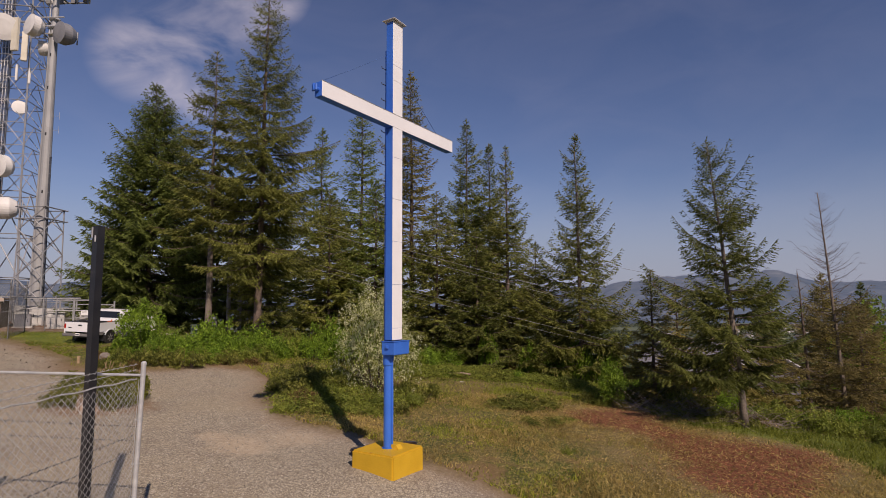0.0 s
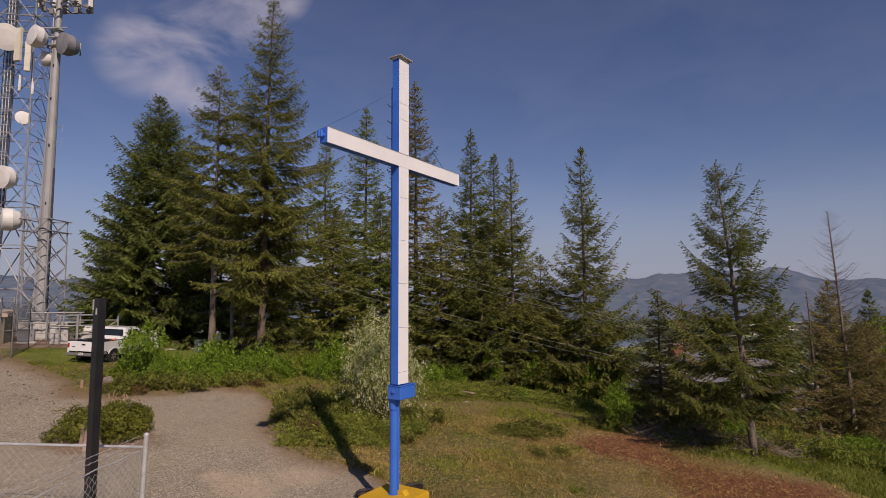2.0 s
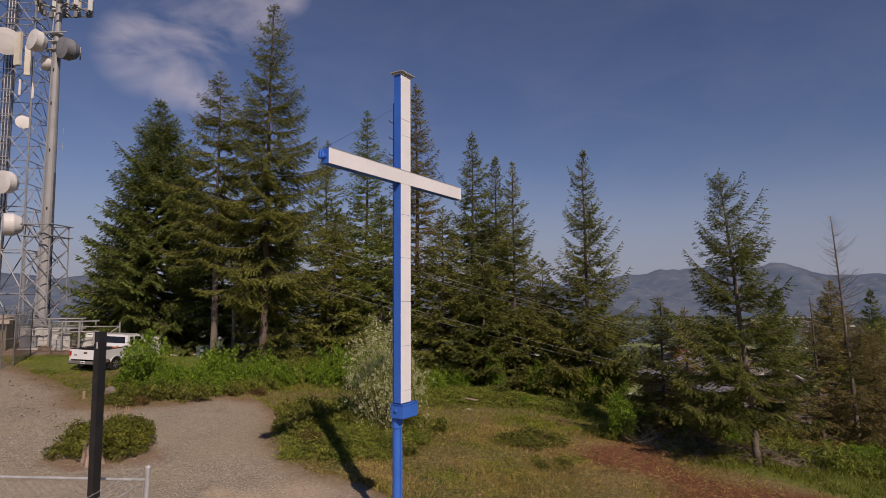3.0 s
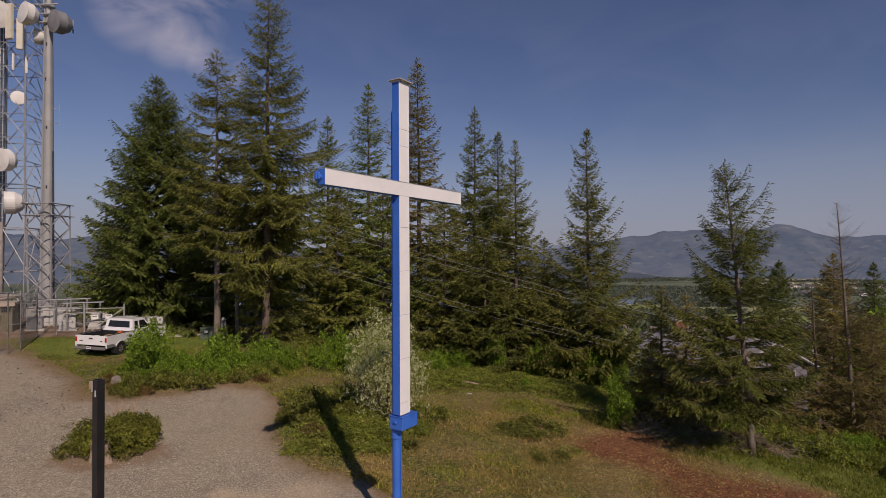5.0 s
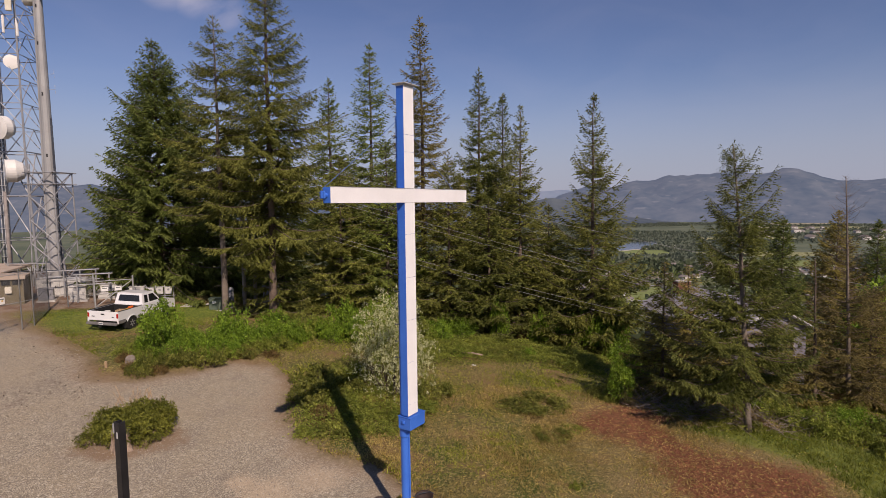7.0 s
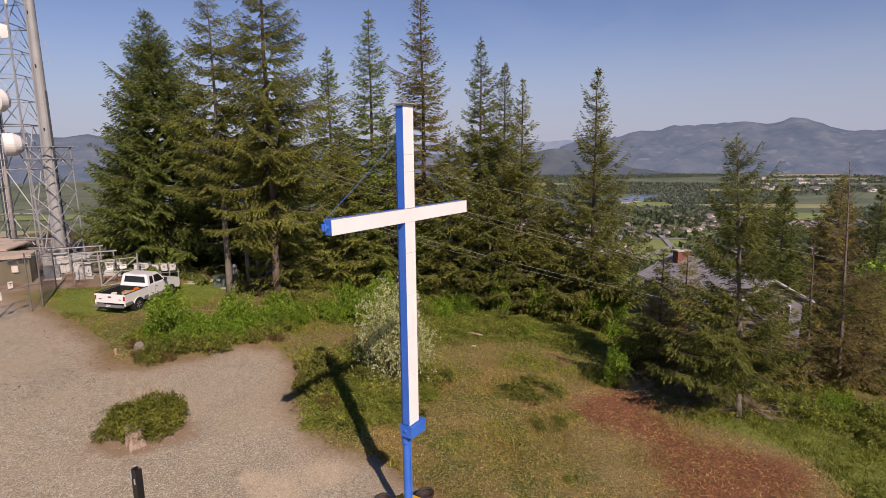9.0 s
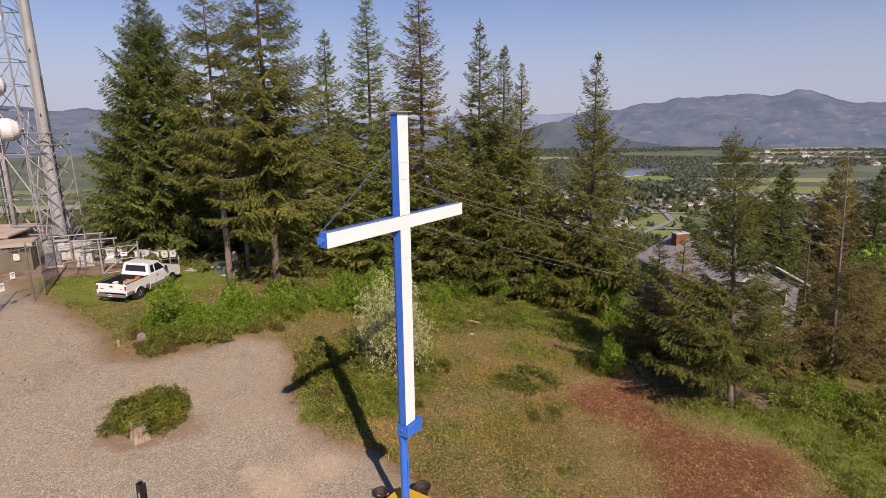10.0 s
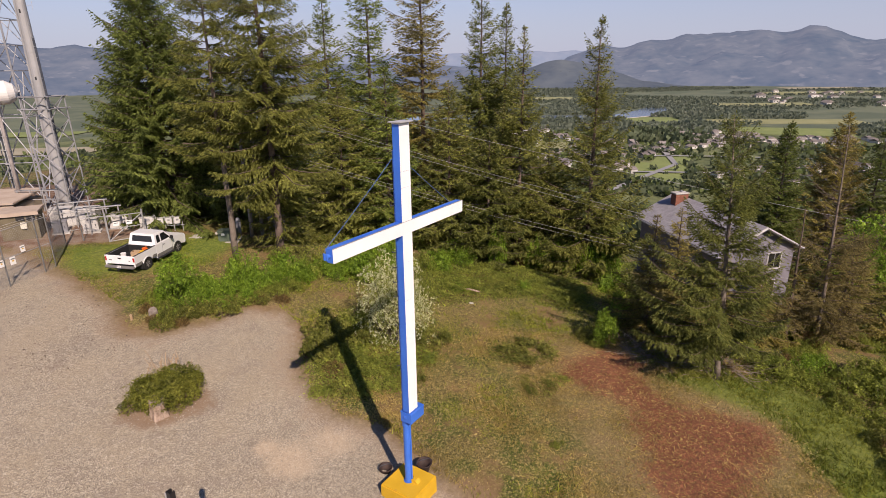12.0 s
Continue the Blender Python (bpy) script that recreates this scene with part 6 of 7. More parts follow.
def panel_antenna(parent, at, size, turn, mat):
    a = part("panel_antenna", Mesh().box(size, at, Euler((0, 0, radians(turn))).to_matrix(), bevel=0.03), mat, parent)
    part("bracket", Mesh().tube(Vector(at) + Vector((0, 0.12, -size[2] / 2)), Vector(at) + Vector((0, 0.12, size[2] / 2)), 0.03), tower_steel, a)
    return a


def big_tower():
    b = on(-35.6, 43.6, -0.1)
    t = thing("lattice_tower", Matrix.Translation(b) @ pose(0, 0, 0, 0, 0, 12), "grey steel lattice radio mast hung with dishes", "tower")
    lattice(t, 4.2, 2.9, 0, 10.2, 3.4, 0.085, 0.045)
    corner = lattice(t, 2.9, 2.6, 10.2, 36, 1.84, 0.07, 0.032)
    # cable ladder up the near side
    for x in (-0.35, 0.35):
        strut(t, (x - 0.5, -1.15, 0.5), (x - 0.5, -1.05, 34), 0.035, cable_dark, "ladder_rail")
    for i in range(9):
        part("feeder_cable", Mesh().path([(-0.78 + 0.07 * i, -1.02 + 0.02 * math.sin(i * 2.0), 0.4), (-0.78 + 0.07 * i, -1.0, 15), (-0.78 + 0.07 * i, -0.96, 34 - i)], 0.028, 5), cable_dark if i % 3 else galvanised, t)
    for k in range(30):
        strut(t, (-0.85, -1.15 + k * 0.003, 1 + k * 1.1), (-0.15, -1.15 + k * 0.003, 1 + k * 1.1), 0.02, galvanised, "rung")
    inv = t.matrix_world.inverted()

    def local(x, y, z):
        return inv @ Vector((x, y, z))

    dish(t, local(-34.4, 41.3, 15.2), (-0.45, -0.88, -0.08), 0.85, 0.8, dish_white)
    dish(t, local(-34.1, 41.6, 12.0), (-0.88, -0.48, -0.05), 0.85, 1.0, dish_white)
    dish(t, local(-35.2, 41.4, 26.4), (0.2, -0.9, -0.3), 1.0, 0.7, dish_white)
    dish(t, local(-34.5, 42.6, 20.3), (0.35, -0.95, 0.0), 0.52, 0.3, dish_white, "grid_antenna")
    panel_antenna(t, local(-34.3, 41.4, 25.8), (0.55, 0.25, 2.7), -20, antenna_tan)
    panel_antenna(t, local(-33.8, 41.8, 25.0), (0.40, 0.25, 2.4), 10, antenna_tan)
    panel_antenna(t, local(-34.4, 41.9, 22.9), (0.16, 0.12, 1.3), 0, dish_white)
    panel_antenna(t, local(-33.5, 42.1, 22.7), (0.16, 0.12, 1.3), 0, dish_white)
    for z in (25.4, 24.0, 27.5):
        for s in (-1, 1):
            strut(t, (-1.9, s * 1.4, z), (1.9, s * 1.4, z), 0.05, name="platform_rail")
            strut(t, (s * 1.4, -1.9, z), (s * 1.4, 1.9, z), 0.05, name="platform_rail")
    return t


big_tower()


def monopole():
    b = on(-30.6, 40.6, -0.1)
    t = thing("monopole", Matrix.Translation(b), "grey tapered steel monopole with drum antennas in a lattice base", "tower")
    part("shaft", Mesh().lathe([(0.44, 0), (0.38, 8), (0.32, 15), (0.25, 22.6), (0.23, 22.6), (0.21, 28)], sides=18), pole_steel, t, smooth=False)
    part("feeder_conduit", Mesh().path([(-0.33, -0.30, 0.5), (-0.29, -0.26, 8), (-0.23, -0.20, 16), (-0.17, -0.17, 22)], 0.07, 6), pole_steel, t)
    part("feeder_cable", Mesh().path([(0.42, 0.02, 0.5), (0.38, 0.0, 8), (0.34, 0, 12.5)], 0.09, 6), cable_dark, t)
    for z, a in ((14.2, -1.3), (17.8, -1.6), (20.4, -1.5), (9.8, -1.2)):
        r = 0.44 - 0.0085 * z
        part("hand_hole", Mesh().box((0.10, 0.02, 0.24), (r * math.cos(a), r * math.sin(a), z), Euler((0, 0, a + math.pi / 2)).to_matrix()), dark_plastic, t)
    for i in range(26):
        z = 4 + i * 0.72
        r = 0.45 - 0.0085 * z
        part("step_peg", Mesh().tube((r * 0.9, -0.1, z), (r + 0.09, -0.1, z), 0.012, sides=5), tower_steel, t)
    cage = part("cage", Mesh().box((0.1, 0.1, 0.1), (1.03, 1.03, 0.05)), tower_steel, t)
    lattice(cage, 2.06, 1.9, 0, 8.6, 1.72, 0.05, 0.035, crossed=True)
    for z in (7.7, 8.55):
        for s in (-1, 1):
            strut(cage, (-1.22, s * 1.04, z), (1.22, s * 1.04, z), 0.045, name="rail")
            strut(cage, (s * 1.04, -1.22, z), (s * 1.04, 1.22, z), 0.045, name="rail")
    dish(t, (-0.95, -0.75, 22.4), (-0.45, -0.85, 0.1), 0.80, 0.75, dish_white)
    dish(t, (1.35, -0.6, 21.8), (-0.42, -0.88, -0.05), 0.80, 0.95, dish_grey, label="dark grey drum antenna")
    dish(t, (-0.95, 0.4, 21.2), (-0.8, -0.3, 0.0), 0.55, 0.6, dish_white)
    for z in (22.0, 22.6, 23.3):
        part("clamp_ring", Mesh().lathe([(0.38, -0.07), (0.40, 0.0), (0.38, 0.07)], (0, 0, z), sides=16), galvanised, t)
        strut(t, (-1.0, -0.4, z), (1.0, -0.4, z), 0.05, galvanised, "cross_arm")
    for i in range(3):
        a = math.radians(90 + 120 * i)
        c = Vector((math.cos(a), math.sin(a), 0))
        s = Vector((-c.y, c.x, 0))
        for z in (25.4, 26.0):
            strut(t, c * 1.3 - s * 1.6 + Vector((0, 0, z)), c * 1.3 + s * 1.6 + Vector((0, 0, z)), 0.06, name="platform_rail")
            strut(t, Vector((0, 0, z)), c * 1.3 + Vector((0, 0, z)), 0.07, name="platform_arm")
        for k in (-1.5, -0.5, 0.5, 1.5):
            p = c * 1.45 + s * k + Vector((0, 0, 26.4))
            panel_antenna(t, p, (0.30, 0.18, 1.9), math.degrees(a) + 90, dish_white if k > 0 else antenna_tan)
            part("radio_unit", Mesh().box((0.3, 0.2, 0.5), c * 1.15 + s * k + Vector((0, 0, 25.5)), bevel=0.02), dish_grey, t)
    for z in (14.6, 15.7):
        strut(t, (0.3, 0.1, z), (0.75, 0.1, z), 0.015, galvanised, "whip_arm")
        strut(t, (0.75, 0.1, z - 0.3), (0.75, 0.1, z + 0.3), 0.012, galvanised, "whip_antenna")
    return t


monopole()


def timber_pole(x, y, h, label):
    t = thing("timber_pole", Matrix.Translation(on(x, y, -0.2)), label, "pole")
    part("shaft", Mesh().lathe([(0.14, 0), (0.10, h)], sides=12), wood_pole, t, smooth=True)


timber_pole(-33.3, 39.6, 7.2, "grey weathered timber pole in the compound")
timber_pole(-14.69, 36.38, 9.6, "slim grey timber pole among the firs")
timber_pole(-14.15, 36.9, 8.8, "second slim grey timber pole among the firs")

# ---------------------------------------------------------------- the fenced compound


def far_fence(points, h, label, name="compound_fence"):
    t = thing(name, Matrix(), label, "fence", group="fence round the compound")
    for (ax, ay), (bx, by) in zip(points, points[1:]):
        a, b = on(ax, ay), on(bx, by)
        n = max(1, round((b - a).length / 2.6))
        for i in range(n + 1):
            p = a.lerp(b, i / n)
            part("post", Mesh().tube(p - Vector((0, 0, 0.2)), p + Vector((0, 0, h + 0.25)), 0.034, sides=8), fence_grey, t)
        for z in (h, h * 0.5):
            part("rail", Mesh().tube(a + Vector((0, 0, z)), b + Vector((0, 0, z)), 0.020, sides=6), fence_grey, t)
        way = (b - a).normalized()
        fab = part("mesh_fabric", chain_link((b - a).length, h, 0.075, 0.0039), fence_grey, t)
        fab.matrix_world = Matrix.Translation(a) @ Matrix(((way.x, -way.y, 0, 0), (way.y, way.x, 0, 0), (way.z, 0, 1, 0), (0, 0, 0, 1)))
        tagged(fab, kind="stuff")
        for dz in (0.10, 0.22):
            part("barbed_wire", Mesh().tube(a + Vector((0, 0, h + dz)), b + Vector((0, 0, h + dz)), 0.006, sides=4), galvanised, t)
    return t


far_fence([(-24.60, 23.0), (-24.10, 26.75), (-23.65, 28.75), (-23.5, 29.4)], 3.0, "chain-link fence with barbed wire facing the gravel")
far_fence([(-23.5, 29.4), (-25.2, 32.7)], 2.8, "chain-link fence beside a patch of grass")
far_fence([(-25.2, 32.7), (-24.6, 33.5), (-22.87, 33.5)], 1.8, "chain-link fence behind a patch of grass")


def gate(ax, ay, bx, by):
    a, b = on(ax, ay), on(bx, by)
    t = thing("compound_gate", Matrix(), "closed chain-link gate with white notice plates", "gate")
    for p in (a, b):
        part("gate_post", Mesh().tube(p, p + Vector((0, 0, 2.0)), 0.05, sides=10), fence_grey, t)
    for z in (0.15, 0.95, 1.75):
        part("rail", Mesh().tube(a + Vector((0, 0, z)), b + Vector((0, 0, z)), 0.03, sides=6), fence_grey, t)
    part("brace", Mesh().tube(a + Vector((0, 0, 0.15)), b + Vector((0, 0, 1.75)), 0.03, sides=6), fence_grey, t)
    for u in (0.25, 0.6):
        p = a.lerp(b, u) + Vector((0.05, -0.06, 1.25))
        s = part("notice_plate", Mesh().box((0.36, 0.02, 0.26), p, Euler((0, 0, math.atan2(b.y - a.y, b.x - a.x))).to_matrix()), sign_white, t)
        part("text_bar", Mesh().box((0.24, 0.006, 0.04), p + Vector((0.006, -0.013, 0.05)), Euler((0, 0, math.atan2(b.y - a.y, b.x - a.x))).to_matrix()), cable_dark, s)


gate(-22.87, 33.5, -21.3, 34.9)


def notice(x, y, z, turn, w, h):
    ob = thing("warning_sign", Matrix.Translation(on(x, y, z)) @ pose(0, 0, 0, 0, 0, turn), "white warning plate wired to the fence", "sign")
    part("plate", Mesh().box((w, 0.015, h), bevel=0.004), sign_white, ob)
    part("text_bar", Mesh().box((w * 0.7, 0.006, h * 0.12), (0, -0.011, h * 0.25)), cable_dark, ob)
    part("symbol_bar", Mesh().box((w * 0.3, 0.006, h * 0.2), (0, -0.011, 0.0)), yellow_paint, ob)


notice(-23.94, 27.13, 1.30, 77, 0.30, 0.42)
notice(-23.80, 27.78, 1.75, 77, 0.26, 0.36)
notice(-24.06, 26.52, 1.35, 77, 0.28, 0.36)


def cabinet(x, y, size, turn, mat, label, legs=0.15, vents=3):
    c = thing("equipment_cabinet", Matrix.Translation(on(x, y)) @ pose(0, 0, 0, 0, 0, turn), label, "cabinet", group="cabinets in the compound")
    w, d, h = size
    part("plinth", Mesh().box((w + 0.2, d + 0.2, legs + 0.1), (0, 0, legs / 2 - 0.05)), concrete, c)
    part("body", Mesh().box((w, d, h), (0, 0, legs + h / 2), bevel=0.03), mat, c)
    door = part("door", Mesh().box((w * 0.86, 0.03, h * 0.86), (0, -d / 2 - 0.012, legs + h / 2), bevel=0.012), mat, c)
    part("handle", Mesh().box((0.04, 0.04, 0.16), (w * 0.34, -d / 2 - 0.04, legs + h * 0.5), bevel=0.01), dark_plastic, door)
    for i in range(vents):
        part("vent_slat", Mesh().box((w * 0.5, 0.015, 0.03), (0, -d / 2 - 0.034, legs + h * 0.74 + i * 0.06)), dish_grey, door)
    part("lid", Mesh().box((w + 0.08, d + 0.10, 0.05), (0, 0, legs + h + 0.02), bevel=0.015), mat, c)
    return c


for x, y, size, turn, mat, label in [(-29.2, 38.3, (1.3, 0.9, 1.6), 20, cabinet_white, "white equipment cabinet at the mast's foot"), (-27.8, 38.9, (1.5, 1.1, 1.5), 15, cabinet_white, "broad white equipment cabinet"),
                                     (-26.4, 37.2, (0.9, 0.7, 1.2), 25, cabinet_white, "white air-conditioning cabinet in the compound"), (-25.0, 38.4, (1.2, 0.8, 1.3), 10, cabinet_white, "white cabinet with cables"),
                                     (-23.8, 39.4, (1.0, 0.8, 1.1), 18, dish_grey, "grey cabinet behind the fence"), (-22.9, 38.2, (0.9, 0.5, 1.2), 20, cabinet_white, "white meter cabinet behind the gate"),
                                     (-28.2, 36.6, (0.8, 0.6, 1.0), 30, dish_grey, "grey utility cabinet beside the fence"), (-31.5, 37.6, (1.0, 0.8, 1.4), 10, cabinet_white, "white cabinet beside the shelter")]:
    cabinet(x * 0.955, y * 0.95, (size[0], size[1], size[2] * 0.72), turn, mat, label)


def pipe_rack(x, y, turn, n, label):
    t = thing("cable_rack", Matrix.Translation(on(x, y)) @ pose(0, 0, 0, 0, 0, turn), label, "cable rack")
    for i in range(n):
        part("upright", Mesh().tube((i * 0.9, 0, 0), (i * 0.9, 0, 1.9), 0.045, sides=8), fence_grey, t)
    for z in (1.2, 1.85):
        part("rail", Mesh().tube((-0.2, 0, z), (n * 0.9 - 0.7, 0, z), 0.04, sides=8), fence_grey, t)
    for i in range(4):
        part("cable", Mesh().path([(-0.2 + 0.05 * i, 0.06, 1.92), (n * 0.45, 0.07, 1.88 - 0.03 * i), (n * 0.9 - 0.7, 0.06, 1.92)], 0.025, 5), cable_dark, t)


pipe_rack(-27.3, 35.4, 30, 4, "galvanised cable rack between the cabinets")
pipe_rack(-24.9, 34.8, 25, 3, "galvanised cable rack by the gate")
pipe_rack(-32.6, 38.6, 5, 4, "galvanised cable bridge to the shelter")


def shelter(x, y, size, turn, wall, roof, label, lean=0.0, door=True):
    w, d, h = size
    t = thing("equipment_shelter", Matrix.Translation(on(x, y, -0.05)) @ pose(0, 0, 0, 0, 0, turn), label, "shed")
    part("wall", Mesh().box((w, d, h), (0, 0, h / 2)), wall, t)
    part("roof", Mesh().box((w + 0.3, d + 0.3, 0.14), (0, 0, h + 0.10 + lean * 0.1), Euler((radians(lean), 0, 0)).to_matrix(), bevel=0.03), roof, t)
    part("fascia", Mesh().box((w + 0.32, 0.05, 0.2), (0, -d / 2 - 0.14, h + 0.05)), roof, t)
    if door:
        dr = part("door", Mesh().box((0.92, 0.05, min(2.02, h - 0.15)), (w * 0.2, -d / 2 - 0.02, min(2.02, h - 0.15) / 2 + 0.05), bevel=0.01), shed_tan, t)
        part("handle", Mesh().box((0.05, 0.07, 0.14), (w * 0.2 + 0.36, -d / 2 - 0.06, 1.05), bevel=0.01), galvanised, dr)
    return t


shelter(-34.2, 37.6, (5.4, 4.0, 1.2), 12, shed_tan, roof_tan, "tan equipment shelter with a pale flat roof", lean=3)
kiosk = shelter(-28.7, 33.9, (2.0, 1.8, 1.75), 27, shed_dark, roof_tan, "olive-tan equipment shed with dark louvres under its roof", door=False)
for k in (-0.28, 0.28):
    part("louvre", Mesh().box((0.46, 0.04, 0.32), (k + 0.4, -0.91, 1.5), bevel=0.01), dark_plastic, kiosk)
part("meter_box", Mesh().box((0.34, 0.16, 0.42), (0.25, -0.98, 1.05), bevel=0.03), antenna_tan, kiosk)


def meter_rack(x, y, turn):
    t = thing("meter_rack", Matrix.Translation(on(x, y)) @ pose(0, 0, 0, 0, 0, turn) @ Matrix.Scale(0.72, 4), "white meter boxes on a galvanised rack beside the firs", "meter rack")
    for i in range(4):
        part("upright", Mesh().tube((i * 0.75, 0, -0.2), (i * 0.75, 0, 1.55), 0.045, sides=8), fence_grey, t)
    for z in (0.55, 1.4):
        part("rail", Mesh().tube((-0.15, 0, z), (2.4, 0, z), 0.035, sides=6), fence_grey, t)
    for i in range(3):
        box = part("meter_box", Mesh().box((0.55, 0.24, 0.62), (0.38 + i * 0.74, -0.15, 1.05), bevel=0.03), cabinet_white, t)
        part("meter_window", Mesh().box((0.18, 0.02, 0.18), (0.38 + i * 0.74, -0.275, 1.15), bevel=0.005), dish_grey, box)


meter_rack(-21.2, 36.2, 20)
slab = thing("concrete_slab", Matrix.Translation(on(-18.2, 35.6)) @ pose(0, 0, 0, 0, 0, 12), "pale concrete slab lying in the grass", "slab")
part("block", Mesh().box((1.35, 0.8, 0.16), (0, 0, 0.04), bevel=0.02), concrete, slab)


def transformer():
    t = thing("transformer_box", Matrix.Translation(on(-15.96, 35.4)) @ pose(0, 0, 0, 0, 0, 10), "dull green steel transformer box on a slab", "transformer")
    part("slab", Mesh().box((1.5, 1.4, 0.16), (0, 0, 0.03), bevel=0.02), concrete, t)
    part("body", Mesh().box((1.05, 0.95, 0.70), (0, 0, 0.455), bevel=0.03), cabinet_green, t)
    part("lid", Mesh().box((1.12, 0.55, 0.12), (0, -0.24, 0.83), bevel=0.03), cabinet_green, t)
    part("label_plate", Mesh().box((0.22, 0.012, 0.16), (-0.2, -0.482, 0.62)), sign_white, t)
    part("door_seam", Mesh().box((0.012, 0.01, 0.6), (0.05, -0.479, 0.45)), dark_plastic, t)


transformer()
pm = thing("utility_pedestal", Matrix.Translation(on(-15.6, 36.4)), "grey round-topped utility pedestal", "pedestal")
part("body", Mesh().lathe([(0.17, 0), (0.17, 1.25), (0.14, 1.36), (0.05, 1.42)], sides=16), dish_grey, pm)
cabinet(-12.9, 36.4, (0.95, 0.6, 1.6), 5, dish_grey, "grey utility cabinet between the fir trunks", vents=2)
slab = tagged(part("concrete_slab", Mesh().box((1.3, 0.7, 0.10), bevel=0.02), concrete), "pale concrete slab lying in the grass", "slab")
slab.matrix_world = Matrix.Translation(on(-17.8, 36.4, 0.04)) @ pose(0, 0, 0, 0, 0, 8)
rock = Mesh().lathe([(0.26, -0.2), (0.32, 0.0), (0.2, 0.11), (0.03, 0.14)], sides=9)
rock.v = [(x * (1 + 0.3 * noise.noise((x * 3, y * 3, 1))), y * 0.7, z) for x, y, z in rock.v]
rk = tagged(part("rock", rock, rock_pale), "pale boulder half hidden in grass", "rock")
rk.location = on(0.3, 29.9, 0.02)

# ---------------------------------------------------------------- the house below the hilltop


def neighbour_house():
    axis = Vector((-0.235, 0.972, 0))
    out = Vector((0.972, 0.235, 0))
    m = Matrix(((out.x, axis.x, 0, 23.7), (out.y, axis.y, 0, 44.0), (0, 0, 1, 0), (0, 0, 0, 1)))
    t = thing("house", m, "grey two-storey house with a shingle roof and brick chimney", "house")
    L, rw, lw, zr, base = 11.8, 3.3, 3.5, 0.9, -8.0
    zl = zr - (lw) * 0.52
    zq = zr - (rw) * 0.52
    wall = Mesh().add([(-lw, 0, base), (rw, 0, base), (rw, 0, zq), (0, 0, zr), (-lw, 0, zl), (-lw, L, base), (rw, L, base), (rw, L, zq), (0, L, zr), (-lw, L, zl)],
                      [(0, 1, 2, 3, 4), (9, 8, 7, 6, 5), (0, 4, 9, 5), (1, 6, 7, 2), (2, 7, 8, 3), (3, 8, 9, 4), (0, 5, 6, 1)])
    part("wall", wall, siding, t)
    z = base + 0.3
    while z < zq:
        part("siding_board", Mesh().box((rw + lw, 0.02, 0.17), ((rw - lw) / 2, -0.012, z), Euler((radians(-4), 0, 0)).to_matrix()), siding, t)
        z += 0.2
    for sx, width, zb in ((1, rw + 0.55, zr - (rw + 0.55) * 0.52), (-1, lw + 0.6, zr - (lw + 0.6) * 0.52)):
        roof = Mesh().add([(0, -0.5, zr + 0.06), (sx * width, -0.5, zb + 0.06), (sx * width, L + 0.5, zb + 0.06), (0, L + 0.5, zr + 0.06), (0, -0.5, zr + 0.20), (sx * width, -0.5, zb + 0.20), (sx * width, L + 0.5, zb + 0.20), (0, L + 0.5, zr + 0.20)],
                          [(0, 1, 2, 3), (4, 5, 6, 7), (0, 1, 5, 4), (1, 2, 6, 5), (2, 3, 7, 6), (3, 0, 4, 7)])
        r = part("roof", roof, roof_grey, t)
        n = 20
        for i in range(n):
            u = (i + 0.5) / n
            part("shingle_course", Mesh().box((width / n * 1.2, L + 0.98, 0.02), (sx * width * u, L / 2, zr + 0.212 + (zb - zr) * u), Euler((0, sx * math.atan(0.52) - sx * 0.03, 0)).to_matrix()), roof_grey, r)
        part("rake_board", Mesh().tube((0, -0.53, zr + 0.10), (sx * width, -0.53, zb + 0.10), 0.11, sides=4), trim_white, t)
        part("gutter", Mesh().tube((sx * width, -0.5, zb + 0.08), (sx * width, L + 0.5, zb + 0.08), 0.08, sides=8), trim_white, t)
    chim = part("chimney", Mesh().box((1.3, 0.8, 1.35), (-0.7, L - 1.6, zr - 0.05)), brick_red, t, "red brick chimney stack")
    part("chimney_cap", Mesh().box((1.44, 0.94, 0.12), (-0.7, L - 1.6, zr + 0.68), bevel=0.02), concrete, chim)
    part("flue", Mesh().tube((-0.6, L - 1.6, zr + 0.72), (-0.6, L - 1.6, zr + 0.92), 0.11), dish_grey, chim)
    for x, z, w, h in ((1.55, -1.95, 1.15, 1.25), (1.35, -4.35, 1.15, 1.2)):
        win = part("window", Mesh().box((w + 0.2, 0.07, h + 0.2), (x, -0.04, z), bevel=0.01), trim_white, t)
        part("pane", Mesh().box((w / 2 - 0.05, 0.02, h - 0.02), (x - w / 4, -0.082, z)), window_dark, win)
        part("pane", Mesh().box((w / 2 - 0.05, 0.02, h - 0.02), (x + w / 4, -0.082, z)), window_dark, win)
        part("sill", Mesh().box((w + 0.3, 0.14, 0.05), (x, -0.08, z - h / 2 - 0.12), bevel=0.01), trim_white, win)
    part("deck_rail", Mesh().box((2.6, 0.08, 0.10), (-2.4, -0.6, -5.8)).box((2.6, 1.2, 0.10), (-2.4, -0.6, -6.6)), trim_white, t)


neighbour_house()

# ---------------------------------------------------------------- wires


def wire(name, pts, sag, r=0.012):
    """A hanging wire through two or more points."""
    out = []
    for a, b in zip(pts, pts[1:]):
        a, b = Vector(a), Vector(b)
        out += [a.lerp(b, i / 14) - Vector((0, 0, sag * 4 * (i / 14) * (1 - i / 14))) for i in range(14)]
    out.append(Vector(pts[-1]))
    return tagged(part(name, Mesh().path(out, r, 5), cable_dark_wire), "thin overhead power line across the slope", "cable", group="power lines down the slope")


